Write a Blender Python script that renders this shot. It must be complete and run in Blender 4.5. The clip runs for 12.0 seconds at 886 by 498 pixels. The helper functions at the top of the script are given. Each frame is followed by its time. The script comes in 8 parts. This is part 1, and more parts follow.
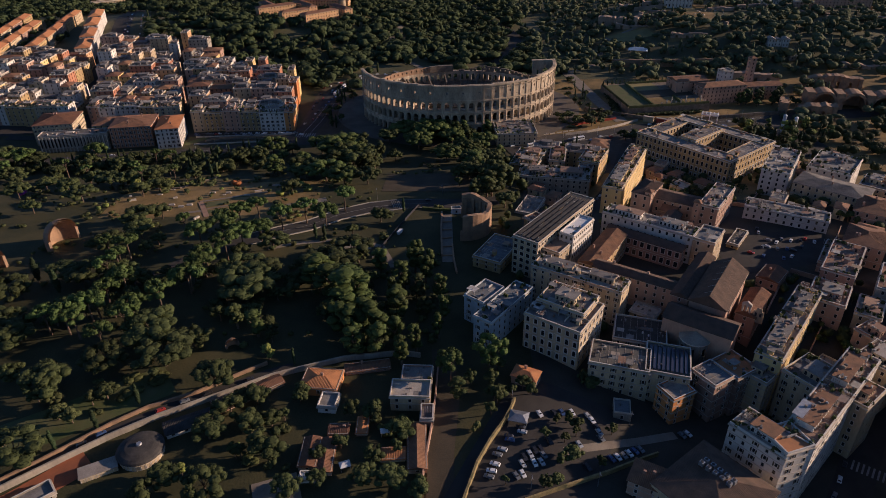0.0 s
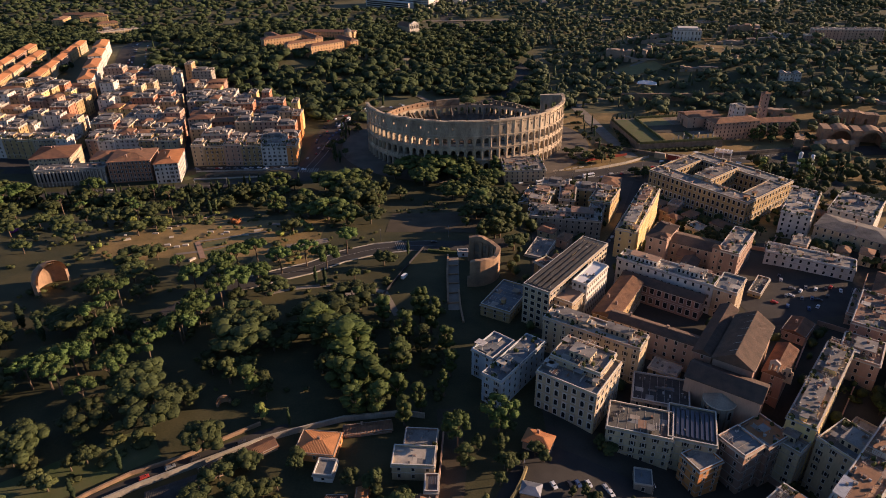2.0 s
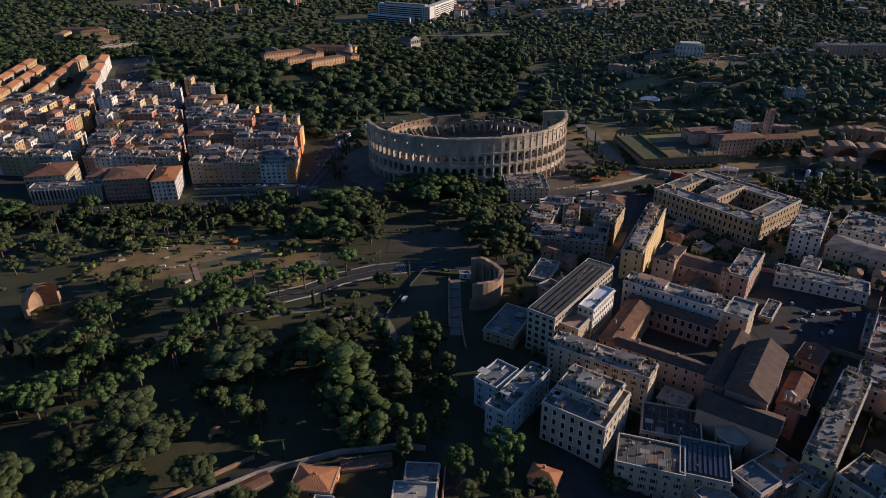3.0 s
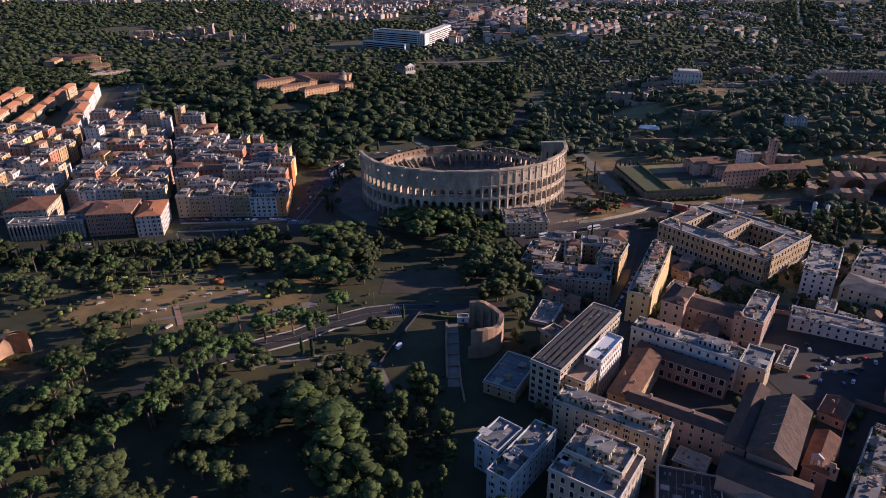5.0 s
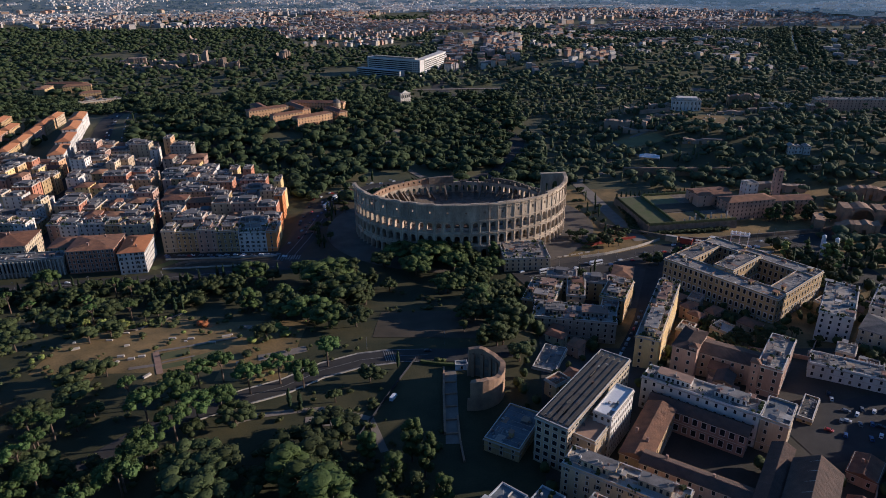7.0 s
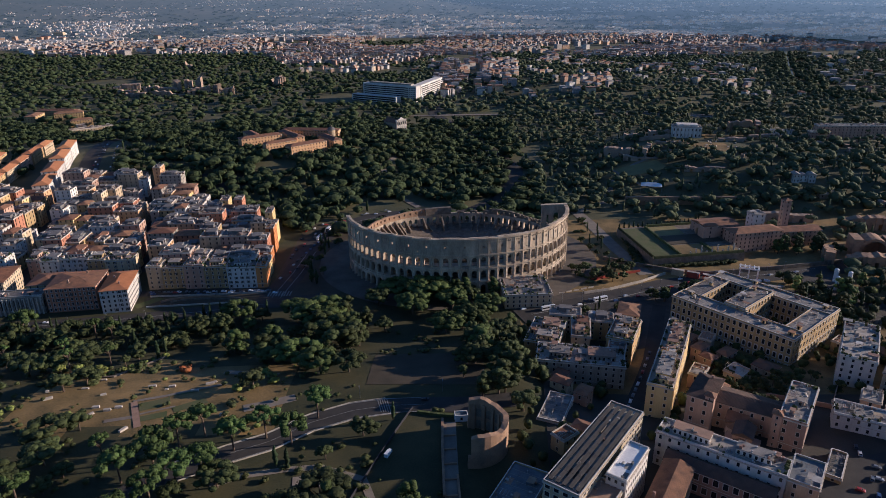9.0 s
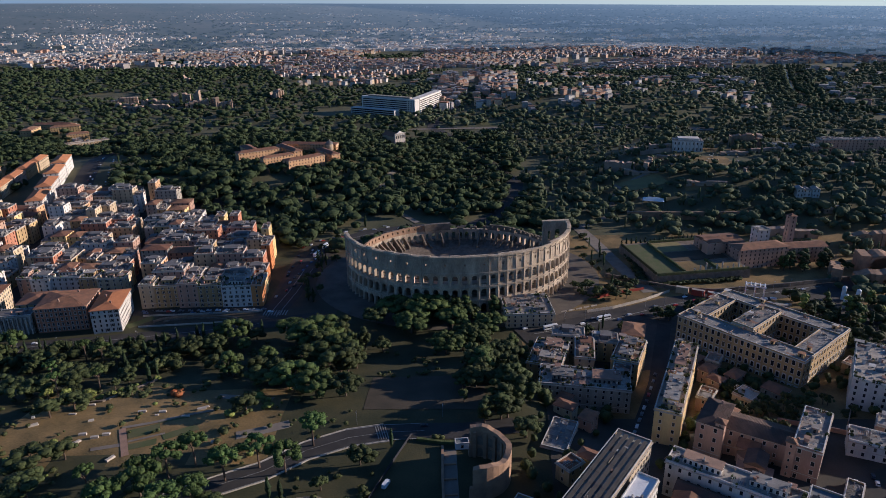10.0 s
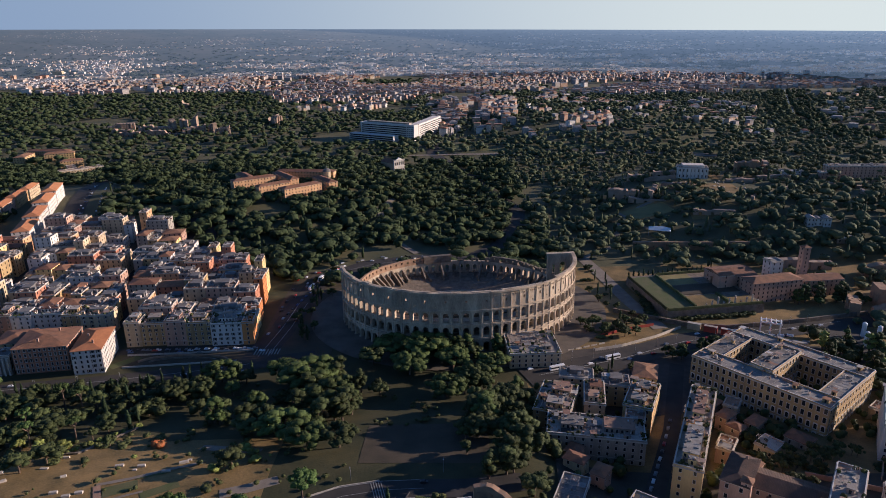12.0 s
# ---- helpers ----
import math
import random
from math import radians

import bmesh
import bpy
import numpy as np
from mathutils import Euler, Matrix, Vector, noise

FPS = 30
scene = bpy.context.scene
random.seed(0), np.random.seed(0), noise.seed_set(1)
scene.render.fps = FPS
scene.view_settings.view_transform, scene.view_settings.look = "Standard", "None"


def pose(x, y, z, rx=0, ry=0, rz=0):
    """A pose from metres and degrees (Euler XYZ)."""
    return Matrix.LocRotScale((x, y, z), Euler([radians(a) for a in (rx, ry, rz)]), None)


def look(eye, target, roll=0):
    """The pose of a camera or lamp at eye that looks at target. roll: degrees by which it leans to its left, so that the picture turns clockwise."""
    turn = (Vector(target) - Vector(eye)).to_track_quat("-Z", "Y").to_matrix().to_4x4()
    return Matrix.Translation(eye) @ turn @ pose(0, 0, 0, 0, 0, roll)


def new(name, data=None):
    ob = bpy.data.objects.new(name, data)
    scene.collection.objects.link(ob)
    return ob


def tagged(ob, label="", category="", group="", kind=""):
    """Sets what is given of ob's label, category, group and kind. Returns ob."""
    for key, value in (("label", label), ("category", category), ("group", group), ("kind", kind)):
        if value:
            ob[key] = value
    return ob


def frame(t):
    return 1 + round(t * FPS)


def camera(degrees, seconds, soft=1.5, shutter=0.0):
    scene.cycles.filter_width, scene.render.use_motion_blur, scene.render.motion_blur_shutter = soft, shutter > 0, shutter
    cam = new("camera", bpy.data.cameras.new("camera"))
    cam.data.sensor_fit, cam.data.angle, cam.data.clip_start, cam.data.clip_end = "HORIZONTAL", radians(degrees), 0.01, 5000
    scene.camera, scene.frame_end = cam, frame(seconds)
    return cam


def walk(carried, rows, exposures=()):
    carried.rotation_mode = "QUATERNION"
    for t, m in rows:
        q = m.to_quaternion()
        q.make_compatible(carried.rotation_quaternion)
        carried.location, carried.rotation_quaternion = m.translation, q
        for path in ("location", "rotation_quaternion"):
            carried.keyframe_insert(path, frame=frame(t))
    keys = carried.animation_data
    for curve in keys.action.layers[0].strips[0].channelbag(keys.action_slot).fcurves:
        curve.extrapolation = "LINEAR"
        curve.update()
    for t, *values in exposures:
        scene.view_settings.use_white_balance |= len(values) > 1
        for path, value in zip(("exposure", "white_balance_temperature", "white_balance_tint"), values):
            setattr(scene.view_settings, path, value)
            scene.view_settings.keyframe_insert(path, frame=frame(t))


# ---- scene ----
cam = camera(67.4, 12.0, soft=0.9)
METRES, EYE, TILT, LEAN, TURN = 150.0, 205.4, 0.0, 0.0, 0.0
ROWS = [
    (0.0, 0.0, 0.0, 0.0, -0.41, -30.71, 0.7),
    (0.5, -0.002, 0.0379, 0.0013, -0.26, -30.18, 0.65),
    (1.0, -0.0037, 0.0768, 0.0029, -0.12, -29.64, 0.61),
    (1.5, -0.0058, 0.1159, 0.0042, -0.02, -29.06, 0.57),
    (2.0, -0.0079, 0.1554, 0.0064, 0.08, -28.52, 0.54),
    (2.5, -0.0098, 0.1959, 0.0078, 0.17, -27.97, 0.54),
    (3.0, -0.0108, 0.237, 0.0091, 0.17, -27.47, 0.53),
    (5.0, -0.0163, 0.4043, 0.0159, -0.27, -25.58, 0.51),
    (5.5, -0.017, 0.4467, 0.0172, -0.36, -25.09, 0.52),
    (6.0, -0.0185, 0.4889, 0.0185, -0.47, -24.59, 0.53),
    (6.5, -0.0193, 0.5311, 0.0197, -0.59, -24.11, 0.54),
    (7.0, -0.02, 0.5738, 0.019, -0.7, -23.62, 0.54),
    (9.0, -0.023, 0.7431, 0.0245, -1.05, -21.7, 0.6),
    (9.5, -0.0239, 0.7852, 0.025, -1.12, -21.19, 0.61),
    (10.0, -0.025, 0.8269, 0.0258, -1.17, -20.69, 0.63),
    (10.5, -0.0256, 0.8693, 0.0265, -1.19, -20.19, 0.65),
    (11.0, -0.0259, 0.9119, 0.027, -1.2, -19.7, 0.67),
    (11.5, -0.0261, 0.9548, 0.0284, -1.22, -19.22, 0.68),
    (12.0, -0.0254, 0.999, 0.0291, -1.24, -18.73, 0.7),
]
walk(cam, [(t, pose(0, 0, EYE, TILT, LEAN, TURN) @ pose(METRES * x, METRES * y, METRES * z, 90 + pitch, roll, yaw)) for t, x, y, z, yaw, pitch, roll in ROWS],
     [(0.0, 0.23, 6120, 23), (1.0, 0.18, 5770, 16), (1.5, 0.71, 6890, 39), (2.0, 0.81, 6990, 26), (2.5, 0.54, 5440, 36), (3.0, 0.26, 5490, 16), (5.0, 0.69, 5510, 30), (5.5, 0.45, 5290, 18), (6.0, 0.45, 5240, 16), (6.5, 0.52, 5440, 23), (7.0, 0.35, 5140, 15), (9.0, 0.45, 5290, 17), (9.5, 0.45, 5190, 16), (10.0, 0.42, 5140, 15), (10.5, 0.75, 5940, 10), (11.0, 0.62, 5890, 19), (11.5, 0.67, 5440, 22), (12.0, 0.59, 5460, 20)])

# ---- light ----
SUN_AZ, SUN_EL = 9.0, 14.5
world = bpy.data.worlds.new("world")
scene.world = world
world.use_nodes = True
wn = world.node_tree.nodes
sky = wn.new("ShaderNodeTexSky")
sky.sky_type, sky.sun_disc = "NISHITA", False
sky.sun_elevation, sky.sun_rotation = radians(SUN_EL), radians(90 - SUN_AZ)
sky.dust_density, sky.air_density, sky.ozone_density = 0.25, 1.0, 5.0
wn["Background"].inputs["Strength"].default_value = 0.07
world.node_tree.links.new(sky.outputs["Color"], wn["Background"].inputs["Color"])
sun = new("sun", bpy.data.lights.new("sun", "SUN"))
sun.data.energy, sun.data.angle, sun.data.color = 5.0, radians(0.6), (1.0, 0.77, 0.53)
sun.matrix_world = look((300, 100, 300), (300 - math.cos(radians(SUN_AZ)), 100 - math.sin(radians(SUN_AZ)), 300 - math.tan(radians(SUN_EL))))
rng = random.Random(7)


# ---- materials ----
def mat(name, a, b=None, scale=0.5, rough=0.85, fine=6.0, bump=0.3, vary=0.0, island=False, metal=0.0, streak=0.0, spec=0.3, depth=0.3):
    """A weathered surface: colours a and b mixed by coarse and fine noise in metres, varied from object to object."""
    m = bpy.data.materials.new(name)
    m.use_nodes = True
    n, ln = m.node_tree.nodes, m.node_tree.links
    p = n["Principled BSDF"]
    p.inputs["Roughness"].default_value, p.inputs["Metallic"].default_value = rough, metal
    p.inputs["Specular IOR Level"].default_value = spec
    b = b or tuple(0.7 * c for c in a)
    geo = n.new("ShaderNodeNewGeometry")
    mp = n.new("ShaderNodeMapping")
    ln.new(geo.outputs["Position"], mp.inputs["Vector"])
    if streak:
        mp.inputs["Scale"].default_value = (1, 1, streak)
    n1 = n.new("ShaderNodeTexNoise")
    n1.inputs["Scale"].default_value, n1.inputs["Detail"].default_value = scale, 6
    n2 = n.new("ShaderNodeTexNoise")
    n2.inputs["Scale"].default_value, n2.inputs["Detail"].default_value = fine, 3
    ln.new(mp.outputs[0], n1.inputs["Vector"])
    ln.new(mp.outputs[0], n2.inputs["Vector"])
    ad = n.new("ShaderNodeMath")
    ad.operation = "MULTIPLY_ADD"
    ad.inputs[1].default_value = 0.45
    ln.new(n2.outputs["Fac"], ad.inputs[0])
    ln.new(n1.outputs["Fac"], ad.inputs[2])
    rp = n.new("ShaderNodeMapRange")
    rp.inputs["From Min"].default_value, rp.inputs["From Max"].default_value = 0.5, 0.95
    ln.new(ad.outputs[0], rp.inputs["Value"])
    mx = n.new("ShaderNodeMix")
    mx.data_type = "RGBA"
    mx.inputs["A"].default_value, mx.inputs["B"].default_value = (*a, 1), (*b, 1)
    ln.new(rp.outputs[0], mx.inputs["Factor"])
    out = mx.outputs["Result"]
    if vary:
        hsv = n.new("ShaderNodeHueSaturation")
        if island:
            src = geo.outputs["Random Per Island"]
        else:
            src = n.new("ShaderNodeObjectInfo").outputs["Random"]
        mr = n.new("ShaderNodeMapRange")
        mr.inputs["To Min"].default_value, mr.inputs["To Max"].default_value = 1 - vary, 1 + vary
        ln.new(src, mr.inputs["Value"])
        ln.new(mr.outputs[0], hsv.inputs["Value"])
        ms = n.new("ShaderNodeMath")
        ms.operation = "MULTIPLY_ADD"
        ms.inputs[1].default_value, ms.inputs[2].default_value = 0.05 * vary, 0.5 - 0.025 * vary
        ln.new(src, ms.inputs[0])
        ln.new(ms.outputs[0], hsv.inputs["Hue"])
        ln.new(out, hsv.inputs["Color"])
        out = hsv.outputs[0]
    ln.new(out, p.inputs["Base Color"])
    if bump:
        bp = n.new("ShaderNodeBump")
        bp.inputs["Strength"].default_value, bp.inputs["Distance"].default_value = bump, depth
        ln.new(ad.outputs[0], bp.inputs["Height"])
        ln.new(bp.outputs[0], p.inputs["Normal"])
    return m


def ramp_mat(name, colours, rough=0.85, scale=0.3):
    """One of several paints for each island of a joined mesh, with stains."""
    m = mat(name, (1, 1, 1), (0.62, 0.6, 0.58), scale=scale, rough=rough)
    n, ln = m.node_tree.nodes, m.node_tree.links
    p = n["Principled BSDF"]
    old = p.inputs["Base Color"].links[0].from_socket
    geo = n.new("ShaderNodeNewGeometry")
    cr = n.new("ShaderNodeValToRGB")
    cr.color_ramp.interpolation = "CONSTANT"
    while len(cr.color_ramp.elements) < len(colours):
        cr.color_ramp.elements.new(0.5)
    for i, c in enumerate(colours):
        cr.color_ramp.elements[i].position = i / len(colours)
        cr.color_ramp.elements[i].color = (*c, 1)
    ln.new(geo.outputs["Random Per Island"], cr.inputs["Fac"])
    mu = n.new("ShaderNodeMix")
    mu.data_type, mu.blend_type = "RGBA", "MULTIPLY"
    mu.inputs["Factor"].default_value = 1
    ln.new(cr.outputs["Color"], mu.inputs["A"])
    ln.new(old, mu.inputs["B"])
    ln.new(mu.outputs["Result"], p.inputs["Base Color"])
    return m


TRAV = mat("travertine", (0.58, 0.465, 0.325), (0.25, 0.195, 0.14), scale=0.12, fine=1.2, streak=0.35, bump=0.5)
BRICK_OLD = mat("old_roman_brick", (0.41, 0.25, 0.145), (0.205, 0.138, 0.092), scale=0.2, fine=2.5, bump=0.6)
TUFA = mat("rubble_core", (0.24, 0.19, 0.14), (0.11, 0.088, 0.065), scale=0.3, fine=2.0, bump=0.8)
PAINT = {
    "cream": mat("cream_stucco", (0.58, 0.45, 0.28), (0.36, 0.275, 0.175), scale=0.15, fine=1.5, streak=0.3, vary=0.18),
    "tan": mat("tan_stone_and_stucco", (0.47, 0.325, 0.145), (0.28, 0.19, 0.095), scale=0.15, fine=1.5, streak=0.3, vary=0.06),
    "yellow": mat("warm_yellow_stucco", (0.74, 0.54, 0.24), (0.56, 0.40, 0.17), scale=0.15, fine=1.5, streak=0.3, vary=0.1),
    "ochre": mat("ochre_stucco", (0.56, 0.38, 0.17), (0.33, 0.22, 0.11), scale=0.15, fine=1.5, streak=0.3, vary=0.15),
    "apricot": mat("apricot_stucco", (0.64, 0.385, 0.195), (0.46, 0.27, 0.14), scale=0.15, fine=1.5, streak=0.3, vary=0.08),
    "pink": mat("pink_stucco", (0.48, 0.30, 0.21), (0.31, 0.195, 0.14), scale=0.15, fine=1.5, streak=0.3, vary=0.18),
    "white": mat("white_stucco", (0.68, 0.63, 0.56), (0.50, 0.46, 0.40), scale=0.15, fine=1.5, streak=0.3, vary=0.12),
    "grey": mat("grey_stucco", (0.36, 0.315, 0.25), (0.20, 0.172, 0.14), scale=0.15, fine=1.5, streak=0.3, vary=0.15),
    "orange": mat("orange_stucco", (0.62, 0.24, 0.075), (0.46, 0.18, 0.065), scale=0.15, fine=1.5, streak=0.3, vary=0.15),
    "brick": mat("brick_red_stucco", (0.48, 0.205, 0.115), (0.33, 0.145, 0.085), scale=0.15, fine=1.5, streak=0.3, vary=0.1),
    "blue": mat("pale_blue_grey_stucco", (0.45, 0.52, 0.55), (0.34, 0.39, 0.42), scale=0.15, fine=1.5, streak=0.3, vary=0.1),
}
TILE = mat("clay_roof_tile", (0.29, 0.142, 0.076), (0.15, 0.082, 0.052), scale=0.25, fine=3.5, bump=0.8, vary=0.22)
TILE_D = mat("blackened_roof_tile", (0.155, 0.095, 0.065), (0.08, 0.056, 0.043), scale=0.25, fine=3.5, bump=0.8, vary=0.12)
TILE_O = mat("new_orange_roof_tile", (0.52, 0.22, 0.09), (0.38, 0.16, 0.07), scale=0.25, fine=3.5, bump=0.7, vary=0.12)
FLAT = mat("bitumen_roof", (0.27, 0.247, 0.22), (0.12, 0.111, 0.10), scale=0.2, fine=1.5, bump=0.2, vary=0.25)
FLAT_L = mat("light_terrace_paving", (0.44, 0.39, 0.325), (0.27, 0.235, 0.195), scale=0.25, fine=2, bump=0.2, vary=0.2)
FLAT_T = mat("terracotta_terrace", (0.36, 0.22, 0.145), (0.24, 0.155, 0.11), scale=0.25, fine=2, bump=0.2, vary=0.2)
DARKROOF = mat("dark_slate_roof", (0.075, 0.068, 0.06), (0.04, 0.037, 0.034), scale=0.3, fine=3, bump=0.3)
FELT = mat("worn_dark_roof_felt", (0.135, 0.13, 0.115), (0.075, 0.073, 0.067), scale=0.2, fine=1.5, bump=0.2)
SLATE = mat("blue_grey_roof_felt", (0.20, 0.215, 0.22), (0.11, 0.115, 0.12), scale=0.2, fine=1.5, bump=0.2)
ORANGE_DECK = mat("orange_terrace_tiles", (0.50, 0.22, 0.095), (0.36, 0.17, 0.085), scale=0.3, fine=2, bump=0.2)
STONE = mat("pale_stone_trim", (0.54, 0.475, 0.39), (0.37, 0.32, 0.255), scale=0.3, fine=3, vary=0.1)
COPING = mat("pale_parapet_coping", (0.66, 0.62, 0.55), (0.46, 0.43, 0.38), scale=0.6, fine=3, vary=0.1)
GLASS = mat("window_glass", (0.02, 0.022, 0.025), (0.03, 0.03, 0.032), rough=0.12, bump=0, spec=0.5)
SHUT = mat("louvred_shutter", (0.10, 0.075, 0.05), (0.06, 0.05, 0.035), scale=1, fine=20, vary=0.4)
FRAME_W = mat("window_surround", (0.60, 0.55, 0.48), (0.46, 0.42, 0.37), scale=1, fine=8, vary=0.1)
METAL = mat("galvanised_metal", (0.45, 0.46, 0.47), (0.3, 0.3, 0.31), rough=0.45, metal=0.7, vary=0.2)
DARK = mat("dark_painted_iron", (0.04, 0.04, 0.045), rough=0.5)
PANEL = mat("solar_panel_glass", (0.025, 0.03, 0.05), (0.03, 0.035, 0.06), rough=0.15, bump=0, spec=0.5)
WHITE = mat("white_sheet", (0.78, 0.77, 0.74), (0.66, 0.65, 0.63), scale=1, rough=0.5)
ASPH = mat("asphalt", (0.056, 0.05, 0.044), (0.034, 0.031, 0.028), scale=0.12, fine=3, bump=0.15)
PAVE = mat("pale_gravel_paving", (0.26, 0.22, 0.17), (0.17, 0.14, 0.11), scale=0.15, fine=3, bump=0.2)
COBBLE = mat("basalt_cobbles", (0.085, 0.073, 0.06), (0.05, 0.044, 0.037), scale=0.2, fine=5, bump=0.4)
LINE = mat("road_paint", (0.36, 0.35, 0.32), (0.2, 0.195, 0.18), scale=1)
GRASS = mat("mown_green_grass", (0.07, 0.095, 0.028), (0.12, 0.11, 0.05), scale=0.1, fine=2, bump=0.6)
DRY = mat("dry_grass_and_earth", (0.29, 0.188, 0.072), (0.105, 0.079, 0.031), scale=0.055, fine=0.9, bump=0.9)
# yellowish grass, the low sun's brightness put into its colour
HAY = mat("yellow_grass_with_sunlight", (0.27, 0.22, 0.085), (0.17, 0.145, 0.06), scale=0.08, fine=1.5, bump=0.5)
# brown earth, darkened to carry the shade of trees round the field
EARTH = mat("brown_earth_with_shade", (0.085, 0.066, 0.042), (0.05, 0.042, 0.027), scale=0.08, fine=1.5, bump=0.5)
CLAY = mat("red_clay_court", (0.33, 0.11, 0.05), (0.25, 0.09, 0.045), scale=0.2, fine=3)
WATER = mat("river_water", (0.05, 0.07, 0.06), rough=0.35, bump=0.05, spec=0.5)
BARK = mat("bark", (0.16, 0.11, 0.075), (0.09, 0.065, 0.045), scale=1, fine=8, bump=0.6, vary=0.2)


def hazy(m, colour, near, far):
    """Puts haze into a backdrop material as blue emission, the more the farther off."""
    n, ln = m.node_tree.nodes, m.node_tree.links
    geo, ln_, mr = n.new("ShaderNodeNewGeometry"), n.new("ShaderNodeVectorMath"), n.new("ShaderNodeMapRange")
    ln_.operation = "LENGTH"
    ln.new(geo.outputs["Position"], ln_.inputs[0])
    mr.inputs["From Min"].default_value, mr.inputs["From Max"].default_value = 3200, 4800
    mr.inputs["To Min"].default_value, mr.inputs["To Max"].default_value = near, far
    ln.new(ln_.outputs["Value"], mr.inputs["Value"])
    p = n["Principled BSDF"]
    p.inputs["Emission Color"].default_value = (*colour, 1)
    # haze emission painted stronger toward the sun's side
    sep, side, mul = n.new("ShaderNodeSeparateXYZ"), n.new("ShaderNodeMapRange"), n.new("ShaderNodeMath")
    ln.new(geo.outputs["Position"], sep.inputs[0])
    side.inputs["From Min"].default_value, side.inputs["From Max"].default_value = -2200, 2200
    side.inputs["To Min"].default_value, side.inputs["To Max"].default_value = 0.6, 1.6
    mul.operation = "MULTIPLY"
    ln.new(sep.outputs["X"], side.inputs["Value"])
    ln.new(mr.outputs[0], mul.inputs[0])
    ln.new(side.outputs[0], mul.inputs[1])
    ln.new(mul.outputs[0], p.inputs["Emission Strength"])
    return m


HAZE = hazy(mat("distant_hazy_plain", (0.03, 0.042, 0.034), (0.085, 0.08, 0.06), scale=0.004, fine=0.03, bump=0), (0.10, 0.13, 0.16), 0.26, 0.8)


def leafy(name, a, b, vary=0.3):
    return mat(name, a, b, scale=0.3, fine=1.6, rough=0.75, bump=0.7, vary=vary, spec=0.15, depth=0.8)


PINE = leafy("pine_needles", (0.085, 0.125, 0.034), (0.04, 0.064, 0.018))
OAK = leafy("evergreen_leaves", (0.066, 0.080, 0.027), (0.030, 0.039, 0.014))
PLANE = leafy("plane_leaves", (0.076, 0.102, 0.028), (0.036, 0.05, 0.015))
CYP = leafy("cypress_leaves", (0.035, 0.055, 0.022), (0.02, 0.032, 0.014))
LIME = leafy("pale_yellow_green_leaves", (0.22, 0.24, 0.06), (0.12, 0.14, 0.035))
BUSH = leafy("shrub_leaves", (0.09, 0.10, 0.035), (0.05, 0.055, 0.02))
FLOWER = leafy("red_flowering_shrub", (0.35, 0.08, 0.03), (0.10, 0.07, 0.03))
PURPLE = leafy("purple_bougainvillea", (0.30, 0.04, 0.24), (0.10, 0.05, 0.08))
WOOD = mat("far_wood_leaves", (0.066, 0.088, 0.036), (0.026, 0.036, 0.016), scale=0.09, fine=0.7, rough=0.8, bump=0.8, spec=0.1, depth=2.0)
# paler leaf colour, with the brightness of distance haze put into it
WOOD_PALE = mat("leaves_paled_for_haze", (0.105, 0.122, 0.062), (0.048, 0.06, 0.03), scale=0.07, fine=0.7, rough=0.8, bump=0.8, spec=0.1, depth=2.0)


CLUTTER = ramp_mat("terrace_bits", [(0.46, 0.41, 0.34), (0.30, 0.285, 0.265), (0.30, 0.18, 0.13), (0.58, 0.55, 0.51), (0.19, 0.18, 0.17), (0.42, 0.32, 0.22), (0.36, 0.27, 0.22), (0.5, 0.47, 0.42)])


# ---- mesh helpers ----
class Mesh:
    """Vertices and faces of one part, in its thing's own axes."""

    def __init__(self):
        self.v, self.f = [], []

    def quad(self, *pts):
        k = len(self.v)
        self.v += [tuple(p) for p in pts]
        self.f.append(tuple(range(k, k + len(pts))))
        return self

    def box(self, x0, y0, z0, x1, y1, z1, yaw=0.0, taper=0.0):
        k = len(self.v)
        cx, cy = (x0 + x1) / 2, (y0 + y1) / 2
        c, s = math.cos(radians(yaw)), math.sin(radians(yaw))
        for z, t in ((z0, 0), (z1, taper)):
            for x, y in ((x0 + t, y0 + t), (x1 - t, y0 + t), (x1 - t, y1 - t), (x0 + t, y1 - t)):
                u, w = x - cx, y - cy
                self.v.append((cx + c * u - s * w, cy + s * u + c * w, z))
        for f in ((0, 3, 2, 1), (4, 5, 6, 7), (0, 1, 5, 4), (1, 2, 6, 5), (2, 3, 7, 6), (3, 0, 4, 7)):
            self.f.append(tuple(k + i for i in f))
        return self

    def tube(self, x, y, z0, z1, r0, r1, n=8, cap=True):
        k = len(self.v)
        for z, r in ((z0, r0), (z1, r1)):
            for i in range(n):
                a = 2 * math.pi * i / n
                self.v.append((x + r * math.cos(a), y + r * math.sin(a), z))
        for i in range(n):
            j = (i + 1) % n
            self.f.append((k + i, k + j, k + n + j, k + n + i))
        if cap:
            self.f.append(tuple(k + n + i for i in range(n)))
        return self

    def limb(self, p, q, r0, r1, n=5):
        p, q = Vector(p), Vector(q)
        d = (q - p).normalized()
        u = d.cross(Vector((0.3, 0.9, 0.2))).normalized()
        w = d.cross(u)
        k = len(self.v)
        for c, r in ((p, r0), (q, r1)):
            for i in range(n):
                a = 2 * math.pi * i / n
                self.v.append(tuple(c + u * (r * math.cos(a)) + w * (r * math.sin(a))))
        for i in range(n):
            j = (i + 1) % n
            self.f.append((k + i, k + j, k + n + j, k + n + i))
        return self

    def data(self, name):
        me = bpy.data.meshes.new(name)
        me.from_pydata(self.v, [], self.f)
        me.update()
        return me


